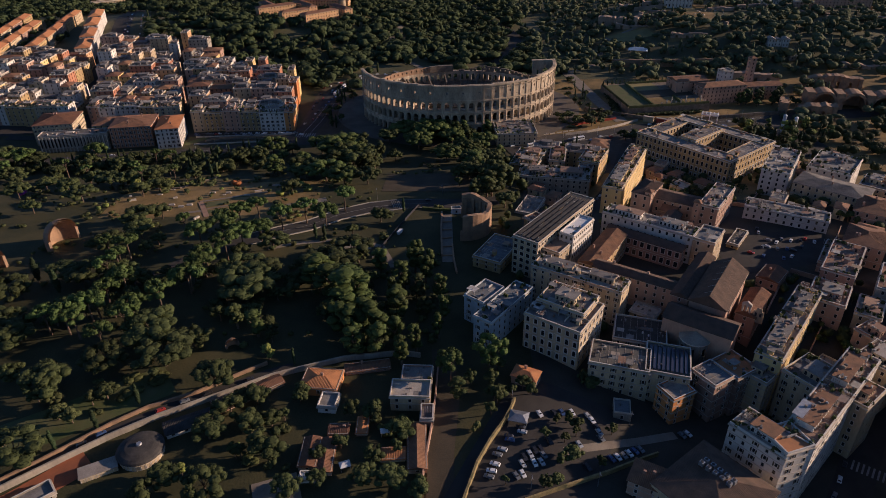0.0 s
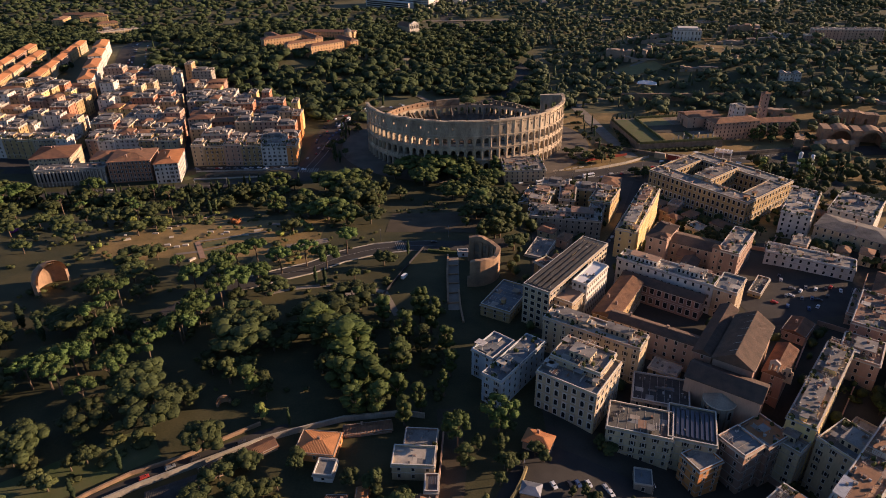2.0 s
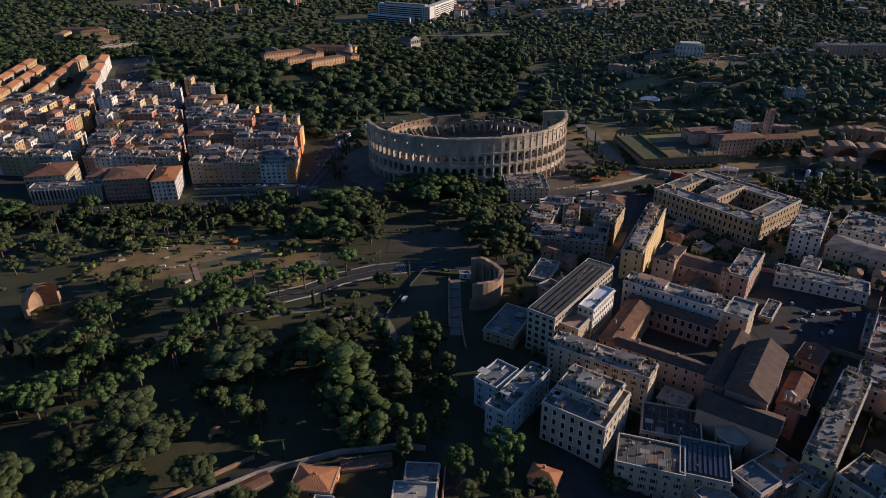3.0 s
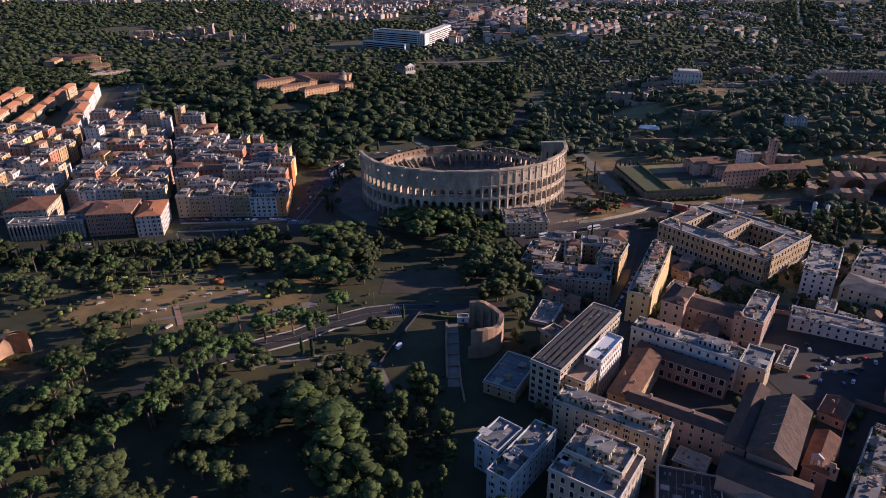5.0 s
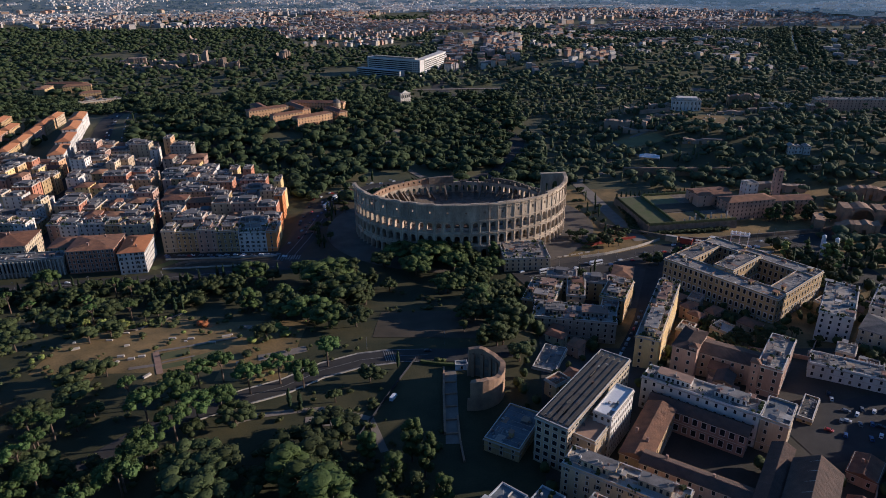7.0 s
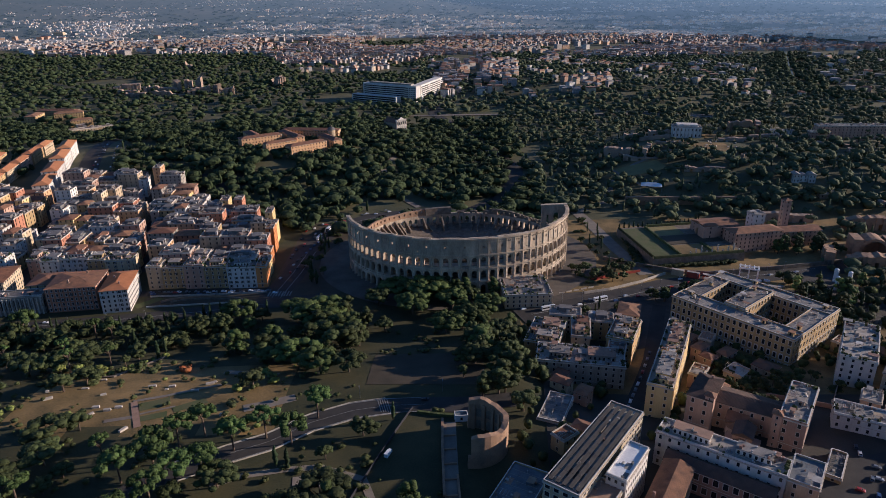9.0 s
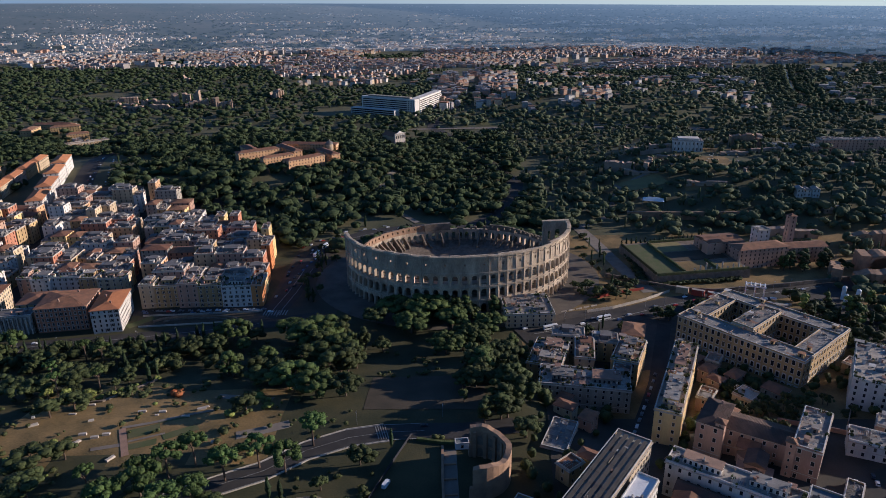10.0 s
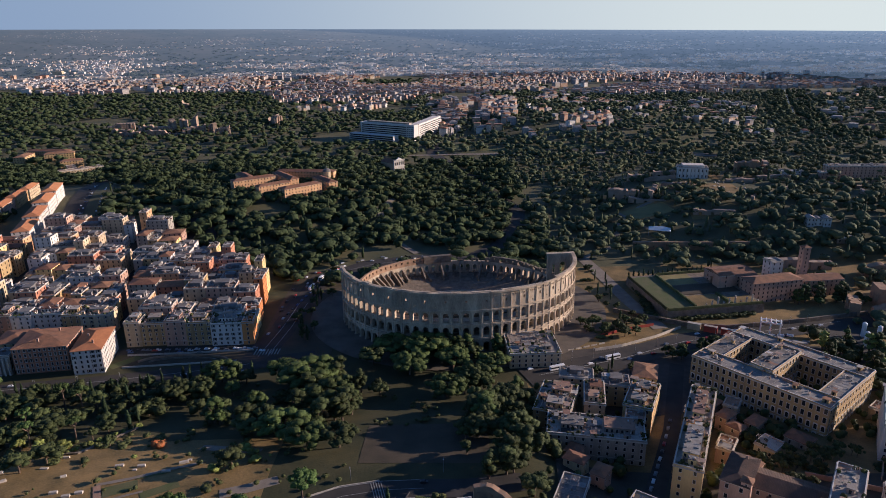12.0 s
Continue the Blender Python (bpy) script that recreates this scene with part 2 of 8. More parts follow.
def part(name, shape, material, parent=None, label=""):
    """Links a shape (a Mesh, or mesh data to share) as one object under parent."""
    me = shape.data(name) if isinstance(shape, Mesh) else shape
    if not me.materials:
        me.materials.append(material)
    ob = new(name, me)
    if parent:
        ob.parent = parent
    if label:
        tagged(ob, label)
    return ob


def thing(name, x, y, z, yaw, label, category, group="", kind=""):
    ob = new(name)
    ob.empty_display_size = 0.5
    ob.matrix_world = pose(x, y, z, 0, 0, yaw)
    return tagged(ob, label, category, group, kind)


def joined(name, v, f, material, label="", category="", kind="stuff", smooth=False):
    me = bpy.data.meshes.new(name)
    v, f = np.asarray(v, dtype=np.float32), np.asarray(f, dtype=np.int32)
    me.vertices.add(len(v))
    me.vertices.foreach_set("co", v.ravel())
    me.loops.add(f.size)
    me.loops.foreach_set("vertex_index", f.ravel())
    me.polygons.add(len(f))
    me.polygons.foreach_set("loop_start", np.arange(0, f.size, f.shape[1], dtype=np.int32))
    me.update(calc_edges=True)
    if kind == "stuff" and not smooth:
        me.shade_flat()
    me.materials.append(material)
    ob = new(name, me)
    return tagged(ob, label, category, "", kind)


# ---- ground ----
def sstep(a, b, v):
    t = min(1.0, max(0.0, (v - a) / (b - a)))
    return t * t * (3 - 2 * t)


def hill(x, y, cx, cy, rx, ry):
    d = math.hypot((x - cx) / rx, (y - cy) / ry)
    return 1 - sstep(0.35, 1.0, d)


def gz(x, y):
    """Height of the ground: a plateau, the valley of the amphitheatre, and hills beyond."""
    edge = 500 + 0.10 * max(-300, min(40, x)) - 80 * sstep(35, 95, x) + 25 * sstep(120, 260, x)
    z = -9 - 17 * sstep(edge - 60, edge + 65, y)
    z -= 18 * sstep(30, 165, x) * (1 - sstep(232, 292, y))
    z += 3 * hill(x, y, -150, 300, 130, 130) * (1 if y < 450 else 0.6)
    z += 24 * hill(x, y, -260, 1080, 330, 260)
    z += 26 * hill(x, y, 480, 1010, 330, 300)
    z += 24 * hill(x, y, 420, 1750, 420, 420)
    z += 14 * hill(x, y, -620, 900, 330, 420)
    far_off = sstep(2900, 4900, math.hypot(x, y - 75))
    z += 200 * far_off ** 1.3 - 0.0135 * max(-3500, min(3500, x)) * far_off
    return z


def axis(fine0, fine1, step, far):
    a = list(np.arange(fine0, fine1 + 1, step))
    s, lo, hi = step, [], []
    p, q = fine0, fine1
    while p > -far or q < far:
        s = min(90, s * 1.25)
        p, q = p - s, q + s
        lo.append(p), hi.append(q)
    return lo[::-1] + a + hi


gx, gy = axis(-520, 560, 10, 5400), axis(0, 1200, 10, 5400)
gv = [(x, y, gz(x, y)) for y in gy for x in gx]
W_ = len(gx)
gf = [(j * W_ + i, j * W_ + i + 1, (j + 1) * W_ + i + 1, (j + 1) * W_ + i) for j in range(len(gy) - 1) for i in range(W_ - 1)]
near = [q for q in gf if math.hypot(gv[q[0]][0], gv[q[0]][1] - 75) < 3250]
far = [q for q in gf if math.hypot(gv[q[0]][0], gv[q[0]][1] - 75) >= 3250]
ground = joined("ground", gv, near, DRY, "dry brown grass and earth over low hills", "ground", "structure")
# greener growth on the hills beyond the valley
ground.data.materials.append(mat("rough_green_hillside", (0.135, 0.118, 0.058), (0.06, 0.064, 0.03), scale=0.02, fine=0.6, bump=0.6))
# grass and leaf litter of the park's groves, darkened to carry tree shade
ground.data.materials.append(mat("park_floor_with_shade", (0.075, 0.066, 0.028), (0.032, 0.036, 0.015), scale=0.06, fine=1.0, bump=0.8))


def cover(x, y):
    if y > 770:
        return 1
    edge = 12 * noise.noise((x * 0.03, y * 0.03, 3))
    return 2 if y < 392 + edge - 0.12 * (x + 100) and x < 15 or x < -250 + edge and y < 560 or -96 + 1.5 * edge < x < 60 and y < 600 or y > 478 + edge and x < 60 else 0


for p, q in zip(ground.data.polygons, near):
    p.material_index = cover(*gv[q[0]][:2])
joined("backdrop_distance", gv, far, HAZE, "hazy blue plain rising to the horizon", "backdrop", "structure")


SKY = bpy.data.materials.new("pale_evening_air")
SKY.use_nodes = True
sn, sl = SKY.node_tree.nodes, SKY.node_tree.links
sn.remove(sn["Principled BSDF"])
glow, tint, at, part_, ranged = sn.new("ShaderNodeEmission"), sn.new("ShaderNodeMix"), sn.new("ShaderNodeNewGeometry"), sn.new("ShaderNodeSeparateXYZ"), sn.new("ShaderNodeMapRange")
tint.data_type = "RGBA"
tint.inputs["A"].default_value, tint.inputs["B"].default_value = (0.185, 0.238, 0.28, 1), (0.50, 0.515, 0.41, 1)
ranged.inputs["From Min"].default_value, ranged.inputs["From Max"].default_value = -3000, 3000
ranged.interpolation_type = "SMOOTHSTEP"
sl.new(at.outputs["Position"], part_.inputs[0])
sl.new(part_.outputs["X"], ranged.inputs["Value"])
sl.new(ranged.outputs[0], tint.inputs["Factor"])
sl.new(tint.outputs["Result"], glow.inputs["Color"])
sl.new(glow.outputs[0], sn["Material Output"].inputs["Surface"])
sv = [(5000 * math.sin(radians(a)), 75 + 5000 * math.cos(radians(a)), z) for a in range(-60, 61, 4) for z in (60, 620)]
joined("backdrop_sky", sv, [(2 * i, 2 * i + 1, 2 * i + 3, 2 * i + 2) for i in range(30)], SKY, "pale blue evening sky at the horizon", "sky", "structure")


def drape(name, pts, width, material, label, category, lift=0.2, kind="structure", step=6.0):
    """A strip of paving along a line of plan points, laid on the ground."""
    line = []
    for (x0, y0), (x1, y1) in zip(pts, pts[1:]):
        n = max(1, int(math.hypot(x1 - x0, y1 - y0) / step))
        line += [(x0 + (x1 - x0) * i / n, y0 + (y1 - y0) * i / n) for i in range(n)]
    line.append(pts[-1])
    across = max(2, int(width / 6) + 1)
    v, f = [], []
    for i, (x, y) in enumerate(line):
        ax, ay = line[max(0, i - 1)]
        bx, by = line[min(len(line) - 1, i + 1)]
        d = math.hypot(bx - ax, by - ay)
        nx, ny = -(by - ay) / d, (bx - ax) / d
        for j in range(across):
            o = width * (j / (across - 1) - 0.5)
            v.append((x + nx * o, y + ny * o, gz(x + nx * o, y + ny * o) + lift))
    for i in range(len(line) - 1):
        for j in range(across - 1):
            k = i * across + j
            f.append((k, k + across, k + across + 1, k + 1))
    return joined(name, v, [q[::-1] for q in f], material, label, category, kind)


# ---- windows, built once and shared ----
def window_shape(name, fill, inset, leaves=False):
    """A frame with a raised surround and the pane or shutter set into it, one connected shape of unit size."""
    rings = ((-0.62, 0.62, -0.08, 1.08, 0.0), (-0.62, 0.62, -0.08, 1.08, -0.09), (-0.5, 0.5, 0.0, 1.0, -0.09), (-0.5, 0.5, 0.0, 1.0, 0.1), (-0.44, 0.44, 0.03, 0.96, 0.1), (-0.44, 0.44, 0.03, 0.96, inset))
    m = Mesh()
    for a, b, c, d, y in rings:
        m.v += [(a, y, c), (b, y, c), (b, y, d), (a, y, d)]
    for k in range(len(rings) - 1):
        for i in range(4):
            m.f.append((4 * k + i, 4 * k + (i + 1) % 4, 4 * k + 4 + (i + 1) % 4, 4 * k + 4 + i))
    k = 4 * len(rings) - 4
    m.f.append((k, k + 1, k + 2, k + 3))
    n = len(m.f)
    if leaves:
        m.v += [(-1.1, -0.12, -0.02), (-1.1, -0.12, 1.02), (1.1, -0.12, -0.02), (1.1, -0.12, 1.02)]
        q = len(m.v) - 4
        m.f += [(q, 4, 7, q + 1), (5, q + 2, q + 3, 6)]
    me = m.data(name)
    me.materials.append(FRAME_W)
    me.materials.append(fill)
    me.materials.append(SHUT)
    me.polygons[n - 1].material_index = 1
    for i in range(n, len(m.f)):
        me.polygons[i].material_index = 2
    return me


OPEN = window_shape("window", GLASS, 0.2)
LEAVED = window_shape("window_with_shutters", GLASS, 0.2, True)
CLOSED = window_shape("shuttered_window", SHUT, 0.13)


def arched_shape(name, fill):
    """A round-headed window in a square-headed pale surround with a hood over it, of unit size."""
    inner = [(-0.5, 0.0), (0.5, 0.0), (0.5, 0.72)] + [(0.5 * math.cos(radians(a)), 0.72 + 0.28 * math.sin(radians(a))) for a in (30, 60, 90, 120, 150)] + [(-0.5, 0.72)]
    outer = [(-0.72, -0.1), (0.72, -0.1), (0.72, 0.72), (0.72, 1.0), (0.72, 1.14), (0.0, 1.2), (-0.72, 1.14), (-0.72, 1.0), (-0.72, 0.72)]
    m, n = Mesh(), len(inner)
    for pts, y in ((outer, 0.0), (outer, -0.16), (inner, -0.1), (inner, 0.24)):
        m.v += [(a, y, c) for a, c in pts]
    for k in range(3):
        m.f += [(n * k + i, n * k + (i + 1) % n, n * k + n + (i + 1) % n, n * k + n + i) for i in range(n)]
    m.f.append(tuple(3 * n + i for i in range(n)))
    me = m.data(name)
    me.materials.append(FRAME_W)
    me.materials.append(fill)
    me.polygons[len(m.f) - 1].material_index = 1
    return me


ARCHED = arched_shape("arched_window", GLASS)


def face_wall(m, ox, oy, ux, uy, length, z0, z1, holes, depth=0.35):
    """One facade with rectangular openings (u0, u1, h0, h1) and their reveals; the outward side is to the right of u."""
    nx, ny = uy, -ux

    def at(u, z, d=0.0):
        return (ox + ux * u - nx * d, oy + uy * u - ny * d, z)

    us = sorted({0.0, length, *[h[0] for h in holes], *[h[1] for h in holes]})
    rows = sorted({(h[2], h[3]) for h in holes})
    zs = [z0]
    for a, b in rows:
        zs += [a, b]
    zs.append(z1)
    taken = {(round(h[0], 3), round(h[2], 3)) for h in holes}
    for i in range(len(zs) - 1):
        za, zb = zs[i], zs[i + 1]
        if zb - za < 1e-4:
            continue
        if i % 2 == 0:
            m.quad(at(0, za), at(length, za), at(length, zb), at(0, zb))
            continue
        for u0, u1 in zip(us, us[1:]):
            if (round(u0, 3), round(za, 3)) in taken:
                m.quad(at(u0, za), at(u0, za, depth), at(u0, zb, depth), at(u0, zb))
                m.quad(at(u1, za, depth), at(u1, za), at(u1, zb), at(u1, zb, depth))
                m.quad(at(u0, za), at(u1, za), at(u1, za, depth), at(u0, za, depth))
                m.quad(at(u0, zb, depth), at(u1, zb, depth), at(u1, zb), at(u0, zb))
                m.quad(at(u0, za, depth), at(u1, za, depth), at(u1, zb, depth), at(u0, zb, depth))
            else:
                m.quad(at(u0, za), at(u1, za), at(u1, zb), at(u0, zb))


def frame_ring(w, d, o, z0, z1, t=None):
    """A closed ring round a w by d plan, o proud of it."""
    m, t = Mesh(), o + 0.05 if t is None else t
    for p, z in ((0, z0), (0, z1), (t, z1), (t, z0)):
        a, c = w / 2 + o - p, d / 2 + o - p
        m.v += [(-a, -c, z), (a, -c, z), (a, c, z), (-a, c, z)]
    for k in range(4):
        for i in range(4):
            n = ((k + 1) % 4) * 4
            m.f.append((4 * k + i, 4 * k + (i + 1) % 4, n + (i + 1) % 4, n + i))
    return m


def roof_hip(m, w, d, z, rise, over=0.6, gable=False):
    """A tiled roof with overhanging eaves over a w by d plan, its ridge along the longer side."""
    a, b = w / 2 + over, d / 2 + over
    if w >= d:
        r = 0 if gable else b
        p, q = (-a + r, 0, z + rise), (a - r, 0, z + rise)
        fs = ((0, 1, 5, 4), (2, 3, 4, 5), (1, 2, 5), (3, 0, 4))
    else:
        r = 0 if gable else a
        p, q = (0, -b + r, z + rise), (0, b - r, z + rise)
        fs = ((1, 2, 5, 4), (3, 0, 4, 5), (0, 1, 4), (2, 3, 5))
    # eaves edge 0-3, ridge 4-5, soffit 6-9
    m.v += [(-a, -b, z), (a, -b, z), (a, b, z), (-a, b, z), p, q, (-a, -b, z - 0.25), (a, -b, z - 0.25), (a, b, z - 0.25), (-a, b, z - 0.25)]
    m.f += [*fs, (9, 8, 7, 6), *[(6 + i, 6 + (i + 1) % 4, (i + 1) % 4, i) for i in range(4)]]


def tile_rows(m, w, d, z, rise, over=0.6, gable=False):
    a, b = w / 2 + over, d / 2 + over
    # rows of cover tiles, proud of the slopes
    n = int((w if w >= d else d) / 0.62)
    for i in range(1, n):
        if w >= d:
            x = -a + 2 * a * i / n
            top = 1.0 if gable else min(1.0, (a - abs(x)) / b)
            for s in (-1, 1):
                y0, y1, zt = s * b, s * b * (1 - top), z + rise * top
                m.quad((x - 0.15, y0, z + 0.02), (x, y0, z + 0.11), (x, y1, zt + 0.11), (x - 0.15, y1, zt + 0.02))
                m.quad((x, y0, z + 0.11), (x + 0.15, y0, z + 0.02), (x + 0.15, y1, zt + 0.02), (x, y1, zt + 0.11))
        else:
            y = -b + 2 * b * i / n
            top = 1.0 if gable else min(1.0, (b - abs(y)) / a)
            for s in (-1, 1):
                x0, x1, zt = s * a, s * a * (1 - top), z + rise * top
                m.quad((x0, y - 0.15, z + 0.02), (x0, y, z + 0.11), (x1, y, zt + 0.11), (x1, y - 0.15, zt + 0.02))
                m.quad((x0, y, z + 0.11), (x0, y + 0.15, z + 0.02), (x1, y + 0.15, zt + 0.02), (x1, y, zt + 0.11))


FOOT = []


def clear(x, y, r):
    """True where a spot keeps r from every house's plan."""
    for hx, hy, a, b, yaw in FOOT:
        if abs(x - hx) > a + b + r or abs(y - hy) > a + b + r:
            continue
        c, s = math.cos(radians(yaw)), math.sin(radians(yaw))
        u, v = (x - hx) * c + (y - hy) * s, -(x - hx) * s + (y - hy) * c
        if abs(u) < a + r and abs(v) < b + r:
            return False
    return True


def house(x, y, w, d, yaw, top, paint="cream", roof="flat", label="", floors=0, bay=4.2, win=(1.25, 2.15), clutter=1.0, base=None,
          deck=None, rise=2.6, shutters=0.5, single=True, sides="frbl", name="house", cornice=True, category="building", arched=False, under=1.5):
    """A building with openings on its four sides, a cornice, a roof, and what stands on the roof."""
    zb = min(gz(x, y), gz(x + w / 3, y), gz(x - w / 3, y), gz(x, y - d / 3)) if base is None else base
    h = top - zb
    FOOT.append((x, y, w / 2, d / 2, yaw))
    ob = thing(name, x, y, zb, yaw, label or f"{paint} stuccoed building with rows of windows", category)
    floors = floors or max(1, round(h / 4.1))
    fh = h / floors
    wl, pl = Mesh(), []
    corners = {"f": (-w / 2, -d / 2, 1, 0, w), "r": (w / 2, -d / 2, 0, 1, d), "b": (w / 2, d / 2, -1, 0, w), "l": (-w / 2, d / 2, 0, -1, d)}
    for side, (ox, oy, ux, uy, ln) in corners.items():
        holes, n = [], int((ln - 1.6) / bay)
        if side in sides and n > 0:
            gap = ln / n
            for k in range(floors):
                h0 = k * fh + 0.30 * fh
                hh = min(win[1], 0.6 * fh)
                for i in range(n):
                    u = gap * (i + 0.5)
                    holes.append((u - win[0] / 2, u + win[0] / 2, h0, h0 + hh))
                    pl.append((ox + ux * u, oy + uy * u, h0, {"f": 0, "r": 90, "b": 180, "l": 270}[side], win[0], hh))
        face_wall(wl, ox, oy, ux, uy, ln, -under, h, holes)
    part("wall", wl, PAINT.get(paint) or paint, ob)
    if cornice:
        levels = [(fh * k + 0.02 * fh, 0.28, 0.13) for k in range(1, floors)] if single and y < 280 and 0 < x < 150 else [(fh * 1.02, 0.3, 0.14)] if single else []
        for z, t, o in ((h - 0.6, 0.55, 0.5), *levels):
            part("cornice", frame_ring(w, d, o, z, z + t), STONE, ob)
    loose = Mesh()
    loose_s = Mesh()
    trim = Mesh()
    for px, py, pz, turn, ww, wh in pl:
        state = rng.random()
        if single and turn < 100 and (y < 275 and 0 < x < 150 or name == "palace_range" and pz < 12 or x < -130 and turn == 0 and y > 560 and w > 17 or y < 300 and turn == 0 and 0 < x < 190):
            wd = part("window", ARCHED if arched else CLOSED if state < shutters * 0.5 else LEAVED if state < shutters * 1.3 else OPEN, FRAME_W, ob)
            wd.matrix_basis = pose(px, py, pz, 0, 0, turn) @ Matrix.Diagonal((ww, 1, wh, 1))
        else:
            c, s = math.cos(radians(turn)), math.sin(radians(turn))
            tgt = loose_s if state < shutters * 0.4 and y < 560 else loose
            dd = 0.15
            pts = [(px + c * u - s * dd, py + s * u + c * dd, pz + v) for u, v in ((-ww / 2, 0), (ww / 2, 0), (ww / 2, wh), (-ww / 2, wh))]
            tgt.quad(*pts)
            if y < 660:
                # pale surround, proud of the wall
                for u0, v0, u1, v1 in ((-0.62, -0.08, 0.62, 0.0), (-0.62, 1.0, 0.62, 1.08), (-0.62, 0.0, -0.5, 1.0), (0.5, 0.0, 0.62, 1.0)):
                    trim.quad(*[(px + c * u * ww + s * 0.06, py + s * u * ww - c * 0.06, pz + v * wh) for u, v in ((u0, v0), (u1, v0), (u1, v1), (u0, v1))])
    if loose.v:
        tagged(part("window_panes", loose, GLASS, ob), kind="stuff")
    if trim.v:
        tagged(part("window_surround", trim, FRAME_W, ob), kind="stuff")
    if loose_s.v:
        tagged(part("window_shutters", loose_s, SHUT, ob), kind="stuff")
    if roof == "flat":
        mat_roof = deck or rng.choice([FLAT, FLAT, FLAT_L, FLAT_T] if single else [FLAT, FLAT_T, FLAT_L, FLAT_T, FLAT_L, TILE, FLAT])
        part("roof", Mesh().box(-w / 2 + 0.3, -d / 2 + 0.3, h - 0.4, w / 2 - 0.3, d / 2 - 0.3, h + 0.05), mat_roof, ob)
        part("parapet", frame_ring(w, d, 0.0, h, h + 0.9, 0.35), PAINT.get(paint) or paint if single else STONE, ob)
        if single:
            part("coping", frame_ring(w, d, 0.06, h + 0.9, h + 1.02, 0.45), COPING, ob)
        roof_things(ob, w, d, h + 0.05, clutter, paint, single)
    else:
        rm = Mesh()
        roof_hip(rm, w, d, h, rise, gable=(roof == "gable"))
        part("roof", rm, deck or TILE, ob)
        if single and clutter >= 0:
            tm = Mesh()
            tile_rows(tm, w, d, h, rise, gable=(roof == "gable"))
            tagged(part("roof_tiling", tm, deck or TILE, ob), kind="stuff")
        for _ in range(int(clutter * 2) if single else 0):
            cx, cy = rng.uniform(-w / 3, w / 3), rng.uniform(-d / 3, d / 3)
            part("chimney", Mesh().box(cx - 0.5, cy - 0.4, h, cx + 0.5, cy + 0.4, h + rise + 1.2, taper=-0.08), PAINT["pink"], ob)
    return ob


def roof_things(ob, w, d, z, clutter, paint, near=True):
    """A set-back attic, stair huts and chimneys on a flat roof, and the small stuff of terraces inside the parapet."""
    small, plants, a, c = Mesh(), Mesh(), w / 2 - 0.9, d / 2 - 0.9
    huts = []

    def hut_at(cx, cy, hw, hd, hh):
        if not near:
            small.box(cx - hw / 2, cy - hd / 2, z, cx + hw / 2, cy + hd / 2, z + hh)
            return
        hut = part("stair_hut", Mesh().box(cx - hw / 2, cy - hd / 2, z, cx + hw / 2, cy + hd / 2, z + hh), PAINT.get(paint) or paint, ob)
        part("hut_roof", Mesh().box(cx - hw / 2 - 0.3, cy - hd / 2 - 0.3, z + hh, cx + hw / 2 + 0.3, cy + hd / 2 + 0.3, z + hh + 0.22), rng.choice([TILE, FLAT, FLAT, FLAT_L, FLAT_T]), hut)
        op = Mesh()
        for k in range(int(hw / 2.4)):
            u = cx - hw / 2 + hw * (k + 0.5) / int(hw / 2.4)
            op.box(u - 0.55, cy - hd / 2 - 0.05, z + 0.3, u + 0.55, cy - hd / 2 + 0.05, z + 2.2)
        for k in range(int(hd / 2.4)):
            u = cy - hd / 2 + hd * (k + 0.5) / int(hd / 2.4)
            op.box(cx + hw / 2 - 0.05, u - 0.55, z + 0.3, cx + hw / 2 + 0.05, u + 0.55, z + 2.2)
        if op.v:
            tagged(part("hut_glazing", op, GLASS, hut), kind="stuff")
        huts.append((cx, cy, hw, hd))

    # sheets of newer and older roofing, and strips of lead at the seams
    for k in range(int(w * d / 110) if near and clutter > 0 and ob.location.y < 560 else 0):
        pw, pd = rng.uniform(1.5, min(7.0, w * 0.4)), rng.uniform(1.0, min(6.0, d * 0.4))
        cx, cy = rng.uniform(-a + pw / 2, a - pw / 2), rng.uniform(-c + pd / 2, c - pd / 2)
        part("roof_sheet", Mesh().box(cx - pw / 2, cy - pd / 2, z - 0.02, cx + pw / 2, cy + pd / 2, z + 0.02 + 0.006 * k), (FLAT, FLAT_L, SLATE, FLAT_T, FLAT, DARKROOF)[k % 6], ob)
    if near and clutter > 0:
        seams = Mesh()
        for k in range(1, int(max(w, d) / 3.5)):
            u = -max(a, c) + 2 * max(a, c) * k / int(max(w, d) / 3.5)
            if w >= d:
                seams.box(u - 0.07, -c, z, u + 0.07, c, z + 0.1)
            else:
                seams.box(-a, u - 0.07, z, a, u + 0.07, z + 0.1)
        if seams.v and int(ob.location.x + ob.location.y) % 3 == 0:
            tagged(part("roof_seams", seams, FLAT_L, ob), kind="stuff")

    def free(cx, cy, r):
        return all(abs(cx - hx) > hw / 2 + r or abs(cy - hy) > hd / 2 + r for hx, hy, hw, hd in huts)

    if clutter > 0.8 and min(w, d) > 11:
        # one or two set-back attic storeys, shifted to the back of the terrace
        for s in ((0,) if max(w, d) < 26 else (-1, 1)):
            hw = (w * 0.5 if w < d or s == 0 else w * 0.28) * rng.uniform(0.8, 1.15)
            hd = (d * 0.5 if d < w or s == 0 else d * 0.28) * rng.uniform(0.8, 1.15)
            ox = s * w * 0.24 if w >= d else rng.uniform(-0.12, 0.1) * w
            oy = s * d * 0.24 if d > w else rng.uniform(-0.05, 0.14) * d
            hut_at(ox, oy, hw, hd, rng.uniform(2.8, 3.4))
